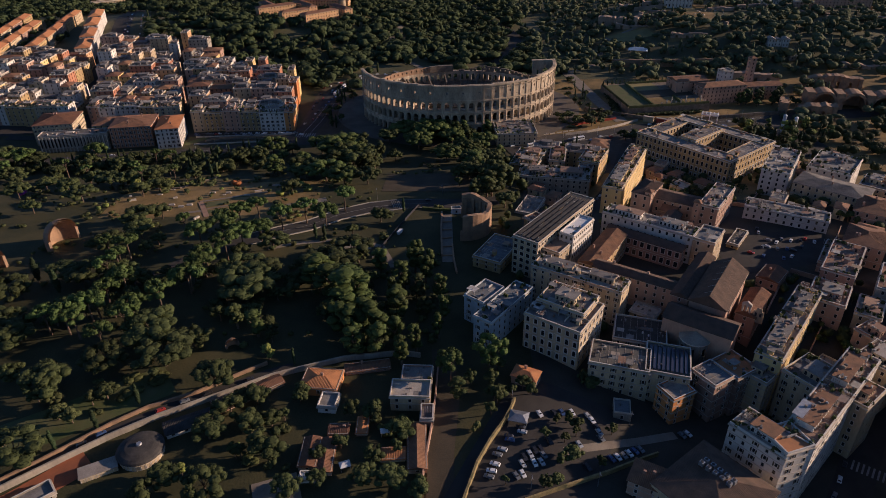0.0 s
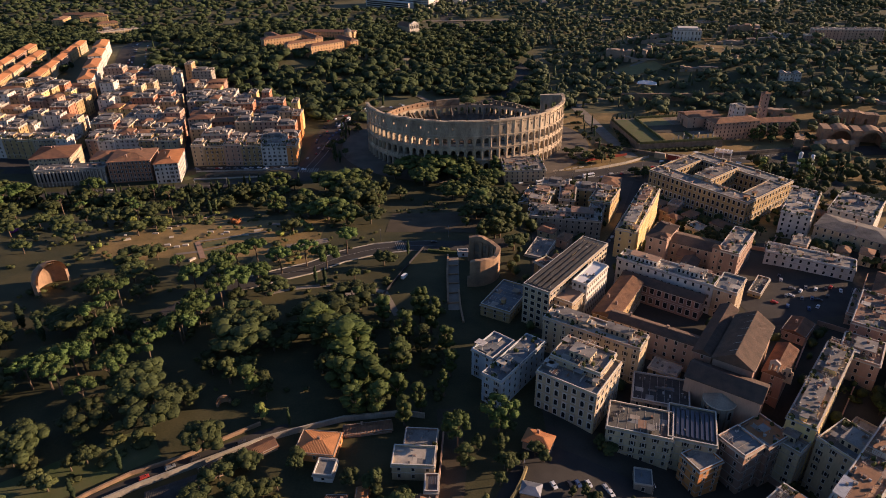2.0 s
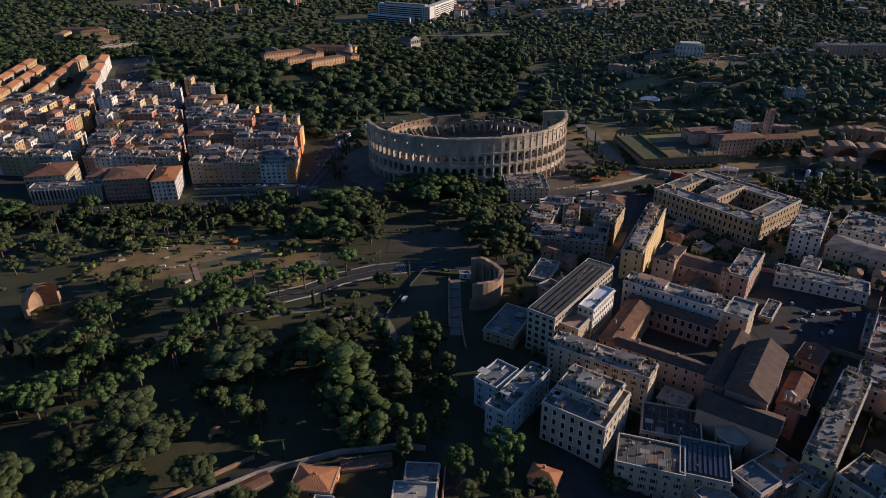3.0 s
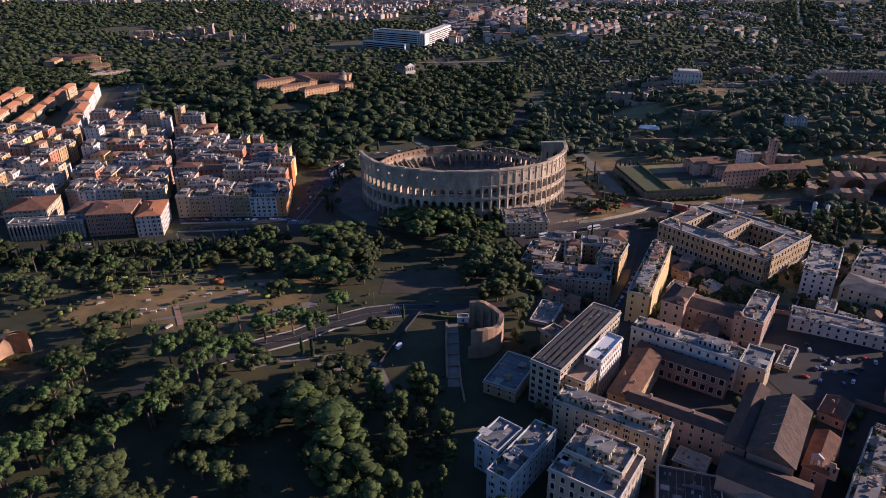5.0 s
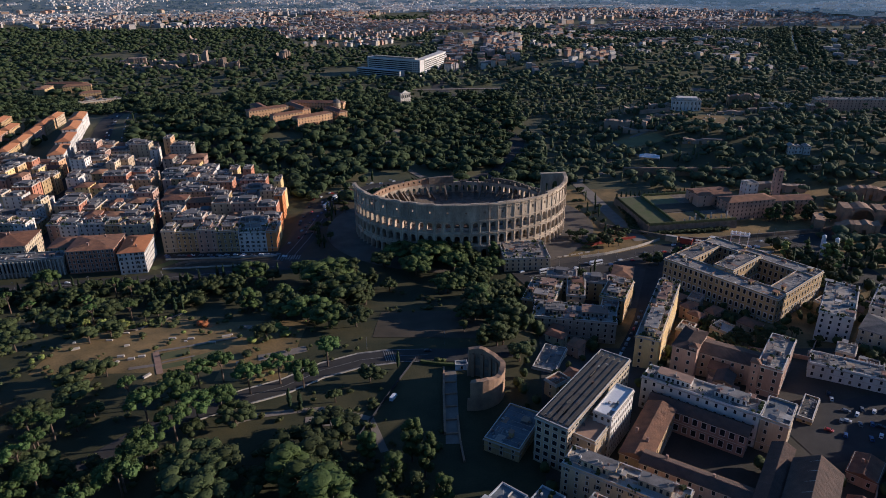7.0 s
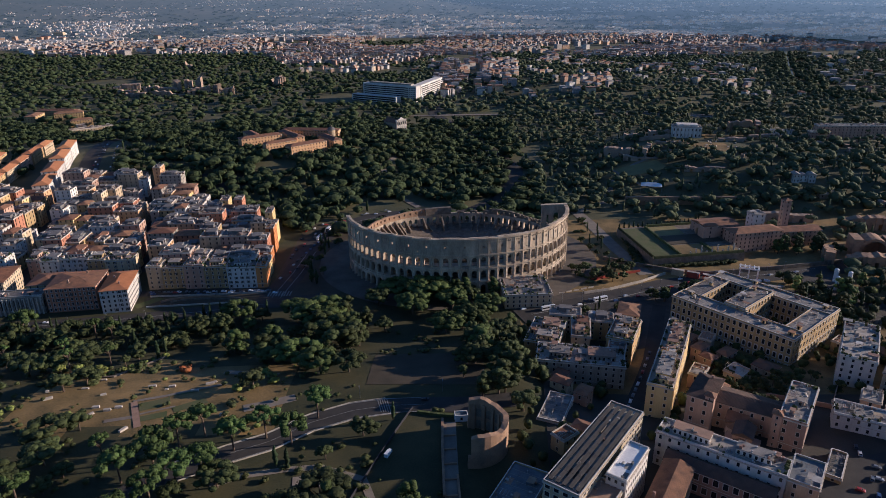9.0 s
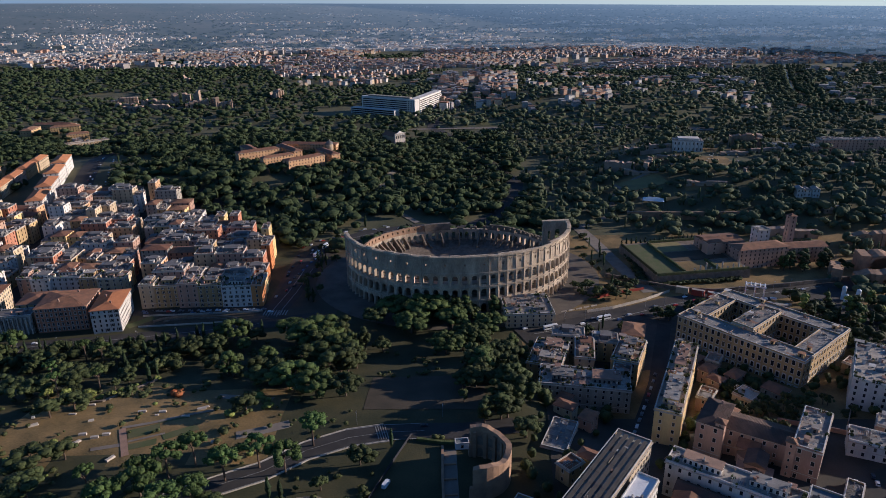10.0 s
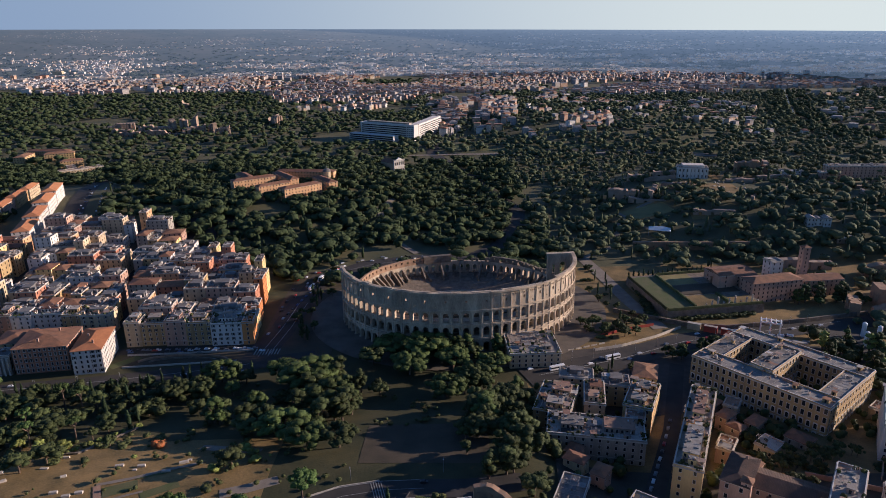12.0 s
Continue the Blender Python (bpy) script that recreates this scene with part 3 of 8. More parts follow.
    for _ in range(int(clutter * max(1, w * d / (150 if near else 150)))):
        hw, hd, hh = rng.uniform(1.8, 4.2), rng.uniform(1.8, 3.8), rng.uniform(2.2, 3.0)
        if hw > w - 2 or hd > d - 2:
            continue
        cx, cy = rng.uniform(-a + hw / 2, a - hw / 2), rng.uniform(-c + hd / 2, c - hd / 2)
        if not near or free(cx, cy, 2.2):
            hut_at(cx, cy, hw, hd, hh)
    for _ in range(int(clutter * max(1, w * d / 190)) if near else 0):
        cx, cy, hh = rng.uniform(-a, a), rng.uniform(-c, c), rng.uniform(1.2, 2.6)
        if free(cx, cy, 0.5):
            part("chimney", Mesh().box(cx - 0.4, cy - 0.5, z, cx + 0.4, cy + 0.5, z + hh, taper=-0.1), rng.choice([PAINT["pink"], STONE]), ob)
    for _ in range(int((0.3 + clutter) * w * d / 13)):
        cx, cy, s = rng.uniform(-a, a), rng.uniform(-c, c), rng.uniform(0.2, 0.75)
        k = rng.random()
        if not free(cx, cy, 0.4):
            # a tank, cooling unit or dish on the attic's own roof
            if near and k < 0.4:
                zz = z + 3.5 if z > 0 else z + 3.4
                small.box(cx - s, cy - s * 0.6, zz - 0.5, cx + s, cy + s * 0.6, zz + rng.uniform(0.3, 1.0), rng.choice((0, 90)))
            continue
        if k < 0.26:
            small.box(cx - s, cy - s * 0.6, z, cx + s, cy + s * 0.6, z + rng.uniform(0.5, 1.2), rng.choice((0, 90)))
        elif k < 0.38:
            small.box(cx - 0.05, cy - 0.05, z, cx + 0.05, cy + 0.05, z + 3.0).box(cx - 0.6, cy - 0.03, z + 2.6, cx + 0.6, cy + 0.03, z + 2.7)
        elif k < 0.5:
            # low walls that part the terraces, with a paler cap
            ln = rng.uniform(1.5, min(w, d) * 0.42)
            small.box(cx - ln / 2, cy - 0.12, z, cx + ln / 2, cy + 0.12, z + rng.uniform(0.8, 1.5), rng.choice((0, 90)))
        elif k < 0.57:
            # a pergola of laths on posts, or a sailcloth awning
            p, q = rng.uniform(1.4, 2.6), rng.uniform(1.2, 2.2)
            for u in (-1, 1):
                for t in (-1, 1):
                    small.box(cx + u * p - 0.06, cy + t * q - 0.06, z, cx + u * p + 0.06, cy + t * q + 0.06, z + 2.4)
            if rng.random() < 0.5:
                small.box(cx - p - 0.2, cy - q - 0.2, z + 2.4, cx + p + 0.2, cy + q + 0.2, z + 2.46)
            else:
                for u in range(7):
                    xx = cx - p + 2 * p * u / 6
                    small.box(xx - 0.07, cy - q - 0.2, z + 2.4, xx + 0.07, cy + q + 0.2, z + 2.52)
        elif k < 0.63:
            # a skylight
            small.box(cx - 0.9, cy - 0.5, z, cx + 0.9, cy + 0.5, z + 0.45, rng.choice((0, 90)), taper=0.2)
        elif near:
            # planters, most of them along the parapet
            if rng.random() < 0.7:
                if rng.random() < 0.5:
                    cx = rng.choice((-a, a))
                else:
                    cy = rng.choice((-c, c))
            for _ in range(3):
                px, py, q = cx + rng.uniform(-0.7, 0.7), cy + rng.uniform(-0.5, 0.5), rng.uniform(0.35, 0.8)
                plants.box(px - q, py - q, z + 0.1, px + q, py + q, z + 0.5 + 1.6 * q, rng.uniform(0, 90), taper=q * 0.45)
        else:
            small.box(cx - s, cy - s, z, cx + s, cy + s, z + s)
    if small.v:
        tagged(part("terrace_clutter", small, CLUTTER, ob), kind="stuff")
    if plants.v and clutter > 0.5:
        tagged(part("terrace_planting", plants, BUSH, ob), kind="stuff")


# ---- trees ----
def ico(sub):
    bm = bmesh.new()
    bmesh.ops.create_icosphere(bm, subdivisions=sub, radius=1.0)
    v = np.array([q.co[:] for q in bm.verts])
    f = [tuple(q.index for q in p.verts) for p in bm.faces]
    bm.free()
    return v, f


ICO1, ICO2 = ico(1), ico(2)


def leaf_cards(r, centres, normals, size):
    """Small folded leaf clumps at the given places, turned roughly outward."""
    v, f = [], []
    for c, n in zip(centres, normals):
        n = n + r.normal(0, 0.42, 3)
        n /= np.linalg.norm(n) + 1e-6
        u = np.cross(n, r.normal(0, 1, 3))
        u /= np.linalg.norm(u) + 1e-6
        w = np.cross(n, u)
        s = size * r.uniform(0.6, 1.4)
        k = len(v)
        v += [c - u * s - w * s * 0.6, c + u * s * 0.8 - w * s * 0.7 + n * s * 0.3, c + u * s + w * s * 0.6, c - u * s * 0.7 + w * s * 0.8 + n * s * 0.35]
        f.append((k, k + 1, k + 2, k + 3))
    return v, f


def crown_shape(kind, seed):
    """A crown of unit radius about its own middle: uneven masses with leaf clumps standing off them."""
    r = np.random.RandomState(seed)
    v, f = [], []

    def mass(c, rad, cards, size, up=0.0, rough=0.2, body=ICO1):
        tv, tf = body
        k = len(v)
        lobe = r.normal(0, 1, (5, 3))
        lobe /= np.linalg.norm(lobe, axis=1)[:, None]
        swell = 0.16 * np.maximum(0, tv @ lobe.T - 0.55).sum(1)[:, None]
        d = tv * (0.86 + swell + r.uniform(-rough, rough, (len(tv), 1)) * 0.5)
        v.extend(list(c + d * rad))
        f.extend([tuple(k + i for i in q) for q in tf])
        n = r.normal(0, 1, (cards, 3))
        n[:, 2] += up
        n /= np.linalg.norm(n, axis=1)[:, None]
        lv, lf = leaf_cards(r, c + n * rad * r.uniform(0.82, 1.1, (cards, 1)), n, size)
        k = len(v)
        v.extend(lv)
        f.extend([tuple(k + i for i in q) for q in lf])

    if kind == "pine":
        for i in range(19):
            a, q = r.uniform(0, 6.28), math.sqrt(r.uniform(0.0, 1)) * 0.78
            mass(np.array([q * math.cos(a), q * math.sin(a), 0.24 * (1 - q * q * 1.5) + r.uniform(-0.05, 0.05)]), np.array([0.26, 0.26, 0.16]) * r.uniform(0.8, 1.25), 44, 0.036, 0.7)
    elif kind == "oak":
        for i in range(24):
            n = r.normal(0, 1, 3)
            n /= np.linalg.norm(n)
            n[2] = abs(n[2]) * 0.9 - 0.25
            mass(n * r.uniform(0.35, 0.8) * np.array([1, 1, 0.85]), np.array([0.29, 0.29, 0.26]) * r.uniform(0.65, 1.25), 38, 0.037, 0.4)
    elif kind == "grand":
        for i in range(46):
            n = r.normal(0, 1, 3)
            n /= np.linalg.norm(n)
            n[2] = abs(n[2]) * 0.95 - 0.25
            mass(n * r.uniform(0.5, 0.86) * np.array([1, 1, 0.85]), np.array([0.22, 0.22, 0.2]) * r.uniform(0.65, 1.35), 34, 0.028, 0.4)
    elif kind == "tall":
        for i in range(24):
            a, q, z = r.uniform(0, 6.28), r.uniform(0.1, 0.58), r.uniform(-1.2, 1.25)
            q *= 1 - 0.45 * abs(z) / 1.25
            mass(np.array([q * math.cos(a), q * math.sin(a), z]), np.array([0.27, 0.27, 0.32]) * r.uniform(0.7, 1.3), 38, 0.037, 0.3)
    elif kind == "cypress":
        for i in range(12):
            z = -3.6 + 7.4 * i / 11
            q = 0.75 * math.sin(math.pi * min(1, (i + 1.5) / 13.5)) ** 0.7
            mass(np.array([r.uniform(-0.12, 0.12), r.uniform(-0.12, 0.12), z]), np.array([q, q, 0.62]), 16, 0.09, 0.6, body=ICO1)
    else:
        for i in range(6):
            mass(np.array([r.uniform(-0.5, 0.5), r.uniform(-0.5, 0.5), r.uniform(-0.05, 0.3)]), np.array([0.48, 0.48, 0.4]) * r.uniform(0.7, 1.2), 22, 0.07, 0.5)
    me = bpy.data.meshes.new("crown")
    me.from_pydata([tuple(q) for q in v], [], f, shade_flat=False)
    me.update()
    return me


LEAF = {"pine": PINE, "oak": OAK, "grand": OAK, "tall": PLANE, "cypress": CYP, "shrub": BUSH}
CROWNS = {}


def crown_of(kind, i, leaf):
    key = (kind, i, leaf.name)
    if key not in CROWNS:
        CROWNS[key] = crown_shape(kind, 11 * i + len(kind))
        CROWNS[key].materials.append(leaf)
    return CROWNS[key]


TRUNKS = {}


def trunk_of(kind):
    """A tapered trunk one unit high with limbs that spread under the crown."""
    if kind not in TRUNKS:
        m, r = Mesh(), random.Random(len(kind))
        if kind == "pine":
            m.limb((0, 0, -0.03), (0.012, 0.01, 0.72), 0.035, 0.022, 7)
            for i in range(6):
                a = i * 1.05 + r.uniform(-0.3, 0.3)
                m.limb((0.01, 0.01, r.uniform(0.6, 0.72)), (0.2 * math.cos(a), 0.2 * math.sin(a), 0.9), 0.016, 0.007)
        else:
            m.limb((0, 0, -0.03), (0.01, 0, 0.5), 0.045, 0.03, 7)
            for i in range(6):
                a = i * 1.05 + r.uniform(-0.3, 0.3)
                m.limb((0.01, 0, r.uniform(0.35, 0.5)), (0.2 * math.cos(a), 0.2 * math.sin(a), r.uniform(0.7, 0.85)), 0.02, 0.008)
        # the bark closes over the foot of each limb
        for k in range(14, len(m.v), 10):
            m.f += [(7, k, k + 1), (10, k + 2, k + 3)]
        TRUNKS[kind] = m.data("trunk")
        TRUNKS[kind].materials.append(BARK)
    return TRUNKS[kind]


TREE_LABEL = {
    "pine": ("umbrella_pine", "tall umbrella pine with a flat dark green crown", "tree"),
    "oak": ("evergreen_tree", "broad dark evergreen tree with a dense uneven crown", "tree"),
    "tall": ("plane_tree", "tall leafy green tree in the park", "tree"),
    "cypress": ("cypress", "slender dark green cypress", "tree"),
    "shrub": ("shrub", "rounded green shrub on dry grass", "shrub"),
}


def tree(kind, x, y, r, h, leaf=None, label="", name="", z=None):
    """A tree with crown radius r and full height h."""
    nm, lb, cat = TREE_LABEL[kind]
    if kind == "oak" and not 6 < r < 10.5:
        nm, lb = ("holm_oak", "huge spreading evergreen oak with a dense dark crown") if r > 6 else ("small_tree", "small round-headed green tree")
    shape = "grand" if kind == "oak" and r > 10.5 else kind
    ob = thing(name or nm, x, y, gz(x, y) if z is None else z, rng.uniform(0, 360), label or lb, cat)
    c = part("crown", crown_of(shape, rng.randrange(4 if kind in ("pine", "oak") else 3), leaf or LEAF[kind]), None, ob)
    j = rng.uniform(0.9, 1.1)
    if kind == "pine":
        c.matrix_basis = Matrix.Translation((0, 0, h - 0.42 * r)) @ Matrix.Diagonal((r * j, r / j, r * 1.1, 1))
    elif kind == "oak":
        c.matrix_basis = Matrix.Translation((0, 0, max(h - 0.75 * r, 0.55 * h))) @ Matrix.Diagonal((r * j, r / j, min(r, 0.5 * h), 1))
    elif kind == "tall":
        c.matrix_basis = Matrix.Translation((0, 0, h * 0.58)) @ Matrix.Diagonal((r * j * 1.25, r / j * 1.25, h * 0.27, 1))
    elif kind == "cypress":
        c.matrix_basis = Matrix.Translation((0, 0, h * 0.53)) @ Matrix.Diagonal((r, r, h * 0.115, 1))
    else:
        c.matrix_basis = Matrix.Translation((0, 0, h * 0.3)) @ Matrix.Diagonal((r * j, r / j, h * 0.8, 1))
    if kind != "shrub":
        t = part("trunk", trunk_of("pine" if kind == "pine" else "broad"), BARK, ob)
        t.matrix_basis = Matrix.Diagonal((h * 0.9 if kind != "cypress" else h * 0.25,) * 2 + (h * (0.97 if kind == "pine" else 0.85), 1))
    return ob


# ---- the amphitheatre ----
AX, AY, AZ, AYAW = 18.5, 678.0, -25.6, 4.5


def oval(th, inset=0.0):
    """A point of the amphitheatre's plan, inset metres inside its outer wall."""
    return (98.5 - inset) * math.cos(th), (78.0 - inset) * math.sin(th)


def bay(m, t0, t1, inset, thick, z0, z1, hole, column=True, frieze=True):
    """One bay of curved wall between two angles, with an arched or square opening and a half column."""
    (x0, y0), (x1, y1) = oval(t0, inset), oval(t1, inset)
    (p0, q0), (p1, q1) = oval(t0, inset + thick), oval(t1, inset + thick)
    ln = math.hypot(x1 - x0, y1 - y0)

    def o(u, z):
        return (x0 + (x1 - x0) * u / ln, y0 + (y1 - y0) * u / ln, z)

    def i(u, z):
        return (p0 + (p1 - p0) * u / ln, q0 + (q1 - q0) * u / ln, z)

    if hole is None:
        m.quad(o(0, z0), o(ln, z0), o(ln, z1), o(0, z1)).quad(i(ln, z0), i(0, z0), i(0, z1), i(ln, z1))
    else:
        wd, h0, h1, arch = hole
        a, b = (ln - wd) / 2, (ln + wd) / 2
        spring = h1 - wd / 2 if arch else h1
        rim = [(a, h0), (a, spring)]
        if arch:
            rim += [(ln / 2 - wd / 2 * math.cos(math.pi * k / 6), spring + wd / 2 * math.sin(math.pi * k / 6)) for k in range(1, 6)]
        rim += [(b, spring), (b, h0)]
        for s in (o, i):
            def put(*pts):
                m.quad(*(pts if s is o else pts[::-1]))
            put(s(0, z0), s(a, z0), s(a, z1), s(0, z1))
            put(s(b, z0), s(ln, z0), s(ln, z1), s(b, z1))
            if h0 > z0 + 0.01:
                put(s(a, z0), s(b, z0), s(b, h0), s(a, h0))
            top = rim[1:-1]
            for (ua, za), (ub, zb) in zip(top, top[1:]):
                put(s(ua, za), s(ub, zb), s(ub, z1), s(ua, z1))
        for (ua, za), (ub, zb) in zip(rim, rim[1:]):
            m.quad(o(ua, za), i(ua, za), i(ub, zb), o(ub, zb))
    m.quad(o(0, z1), o(ln, z1), i(ln, z1), i(0, z1))
    m.quad(i(0, z0), i(0, z1), o(0, z1), o(0, z0)).quad(o(ln, z0), o(ln, z1), i(ln, z1), i(ln, z0))
    if column:
        cx, cy = x0, y0
        m.tube(cx, cy, z0, z1 - 1.2, 0.62, 0.52, 8)
        m.box(cx - 0.8, cy - 0.8, z0, cx + 0.8, cy + 0.8, z0 + 0.6, math.degrees(t0)).box(cx - 0.75, cy - 0.75, z1 - 1.7, cx + 0.75, cy + 0.75, z1 - 1.1, math.degrees(t0))


def ring_slab(t0, t1, in0, in1, z0, z1, n, z0b=None, z1b=None):
    """A curved slab between two insets; its inner edge may lie lower."""
    m = Mesh()
    z0b, z1b = z0 if z0b is None else z0b, z1 if z1b is None else z1b
    for k in range(n):
        a, b = t0 + (t1 - t0) * k / n, t0 + (t1 - t0) * (k + 1) / n
        (ax, ay), (bx, by), (cx, cy), (dx, dy) = oval(a, in0), oval(b, in0), oval(b, in1), oval(a, in1)
        m.quad((ax, ay, z1), (bx, by, z1), (cx, cy, z1b), (dx, dy, z1b))
        m.quad((ax, ay, z0), (dx, dy, z0b), (cx, cy, z0b), (bx, by, z0))
        m.quad((ax, ay, z0), (bx, by, z0), (bx, by, z1), (ax, ay, z1)).quad((cx, cy, z0b), (dx, dy, z0b), (dx, dy, z1b), (cx, cy, z1b))
    return m


def amphitheatre():
    ob = thing("amphitheatre", AX, AY, AZ, AYAW, "vast oval ruined Roman amphitheatre of weathered pale travertine arches", "amphitheatre")
    n, r = 80, random.Random(3)
    step = 2 * math.pi / n
    first, last = 41, 80  # bays of the surviving tall outer wall
    tiers = ((0.0, 11.4, (4.7, 0.0, 8.0, True)), (11.4, 23.0, (4.6, 12.9, 20.4, True)), (23.0, 34.4, (4.6, 24.5, 32.0, True)))
    for k in range(first, last):
        t0, t1 = k * step, (k + 1) * step
        for z0, z1, hole in tiers:
            m = Mesh()
            bay(m, t0, t1, 0.0, 2.6, z0, z1, hole)
            part("arcade_bay", m, TRAV, ob)
        m = Mesh()
        hole = (1.7, 39.5, 41.9, False) if k % 2 else (1.0, 36.2, 37.2, False)
        worn = 48.6 + r.uniform(-0.5, 0.3) - {67: 1.0, 68: 2.4, 69: 1.6}.get(k, 0.0)
        bay(m, t0, t1, 0.0, 2.2, 34.4, worn, hole, column=False)
        x, y = oval(t0)
        m.box(x - 0.55, y - 0.55, 34.4, x + 0.55, y + 0.55, 46.5, math.degrees(t0))
        for q in (0.25, 0.5, 0.75):
            bx, by = oval(t0 + q * step, -0.4)
            m.box(bx - 0.35, by - 0.35, 44.2, bx + 0.35, by + 0.35, 45.0, math.degrees(t0))
        part("attic_bay", m, TRAV, ob)
    for z, t, out in ((10.3, 1.1, 0.75), (21.9, 1.1, 0.75), (33.3, 1.1, 0.8), (46.9, 1.3, 1.1)):
        part("cornice", ring_slab(first * step, last * step, -out, 0.4, z, z + t, 90), TRAV, ob)
    # galleries behind the arcades
    for z in (11.0, 22.6, 33.6):
        lim = last if z < 30 else last - 1
        part("gallery_vault", ring_slab(first * step, lim * step, 2.4, 13.0 if z < 30 else 6.5, z - 0.8, z, 90), TRAV, ob)
    # second ring, standing all the way round, ragged where the outer wall has fallen
    for k in range(n):
        t0, t1 = k * step, (k + 1) * step
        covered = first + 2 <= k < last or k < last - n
        for z0, z1, hole in ((0.0, 11.2, (3.6, 0.0, 7.4, True)), (11.2, 22.4, (3.6, 12.6, 19.6, True))):
            m = Mesh()
            bay(m, t0, t1, 12.5, 2.4, z0, z1, hole, column=not covered)
            # bays behind the tall outer wall take the darker of the two colours
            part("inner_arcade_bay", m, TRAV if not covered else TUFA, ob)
        # what is left of the upper storeys: a windowed brick wall, a solid block, gaps, and a ragged end
        if 24 <= k < 41:
            m = Mesh()
            bay(m, t0, t1, 13.0, 1.8, 22.4, 28.2 + r.uniform(-0.25, 0.25), (1.7, 24.6, 26.8, False), column=False)
            part("upper_wall_bay", m, BRICK_OLD, ob)
        elif 20 <= k < 24:
            m = Mesh()
            bay(m, t0, t1, 13.0, 3.4, 22.4, 28.9 + r.uniform(-0.4, 0.3), None, column=False)
            part("upper_wall_bay", m, TUFA, ob)
        elif 5 <= k < 14:
            m = Mesh()
            bay(m, t0, t1, 13.2, 1.8, 22.4, 27.6 - 0.18 * abs(12 - k) ** 1.4 + r.uniform(-0.7, 0.4), (1.6, 24.2, 26.0, False) if k % 3 else (3.0, 22.6, 26.0, True), column=False)
            part("upper_wall_bay", m, TUFA, ob)
        elif 43 <= k or k < 5:
            m = Mesh()
            bay(m, t0, t1, 13.5, 1.6, 22.4, 27.0 + r.uniform(-1.5, 1.5), (3.0, 23.0, 26.0, True), column=False)
            part("upper_wall_bay", m, TUFA, ob)
        elif k % 2 == 0 and 14 <= k < 20:
            m = Mesh()
            bay(m, t0, t1, 13.2, 1.8, 22.4, 25.0 + r.uniform(-1.2, 1.0), (2.8, 22.6, 24.2, True) if k != 18 else None, column=False)
            part("upper_wall_bay", m, TUFA, ob)
    part("inner_cornice", ring_slab(0, 2 * math.pi, 11.9, 13.5, 21.6, 22.5, 80), TRAV, ob)
    # seating bowl: sloping ruins with radial walls
    part("seating_slope", ring_slab(40 * step, 84 * step, 15.0, 31.0, 15.0, 19.0, 60, 6.0, 9.5), TUFA, ob)
    part("fallen_seating", ring_slab(4 * step, 40 * step, 15.0, 31.0, 8.0, 11.6, 50, 5.0, 8.6), TUFA, ob)
    part("lower_slope", ring_slab(0, 2 * math.pi, 31.0, 45.0, 5.0, 8.5, 80, 2.0, 4.6), TUFA, ob)
    part("podium_wall", ring_slab(0, 2 * math.pi, 45.0, 47.5, 0.0, 5.4, 80), TRAV, ob)
    for k in range(n):
        t = k * step + step * r.uniform(0.35, 0.65)
        m = Mesh()
        (x0, y0), (x1, y1) = oval(t, 15.2), oval(t, r.uniform(22.0, 31.0))
        h0, h1 = r.uniform(18.5, 23.5), r.uniform(10.0, 14.5)
        if 5 <= k < 28 and k % 3:
            h0, h1 = r.uniform(12.0, 15.0), r.uniform(9.0, 11.0)
        dx, dy = x1 - x0, y1 - y0
        d = math.hypot(dx, dy)
        nx, ny = -dy / d * 0.7, dx / d * 0.7
        a, b, c, e = (x0 + nx, y0 + ny), (x0 - nx, y0 - ny), (x1 - nx, y1 - ny), (x1 + nx, y1 + ny)
        m.quad((*a, 14), (*b, 14), (*b, h0), (*a, h0)).quad((*b, 14), (*c, 6), (*c, h1), (*b, h0)).quad((*e, 6), (*a, 14), (*a, h0), (*e, h1)).quad((*a, h0), (*b, h0), (*c, h1), (*e, h1)).quad((*c, 6), (*e, 6), (*e, h1), (*c, h1))
        part("radial_wall", m, TUFA, ob)
    part("arena_floor", ring_slab(0, 2 * math.pi, 47.0, 77.9, -1.0, 0.6, 60), PAVE, ob)
    for q in range(-6, 7):
        half = 36 * math.sqrt(max(0.05, 1 - (q / 7.2) ** 2))
        part("substructure_wall", Mesh().box(-half, q * 3.6 - 0.5, 0.5, half, q * 3.6 + 0.5, 3.8), BRICK_OLD, ob)
    # cross wall that closes the tall wall's end, with a tall arch in it, and the brick buttress before it
    t0 = last * step
    (x0, y0), (x1, y1) = oval(t0, -0.4), oval(t0, 22.0)
    ln = math.hypot(x1 - x0, y1 - y0)
    ux, uy = (x1 - x0) / ln, (y1 - y0) / ln

    def cross_at(u, z, dd):
        return (x0 + ux * u - uy * dd, y0 + uy * u + ux * dd, z)

    for u0, u1, z0, z1 in ((0, 6.5, 0, 47.2), (11.5, 15.5, 0, 47.2), (17.8, 22.4, 0, 47.2), (6.5, 11.5, 0, 27.5), (6.5, 11.5, 41.0, 47.2), (15.5, 17.8, 0, 29.0), (15.5, 17.8, 39.0, 47.2), (-0.9, 23.2, 47.2, 48.7)):
        o = 0.5 if z1 > 48 else 0.0
        q = [cross_at(u, z, dd) for z in (z0, z1) for u, dd in ((u0, -1.4 - o), (u1, -1.4 - o), (u1, 1.4 + o), (u0, 1.4 + o))]
        cross = Mesh()
        cross.v, cross.f = q, [tuple(i for i in f) for f in ((0, 3, 2, 1), (4, 5, 6, 7), (0, 1, 5, 4), (1, 2, 6, 5), (2, 3, 7, 6), (3, 0, 4, 7))]
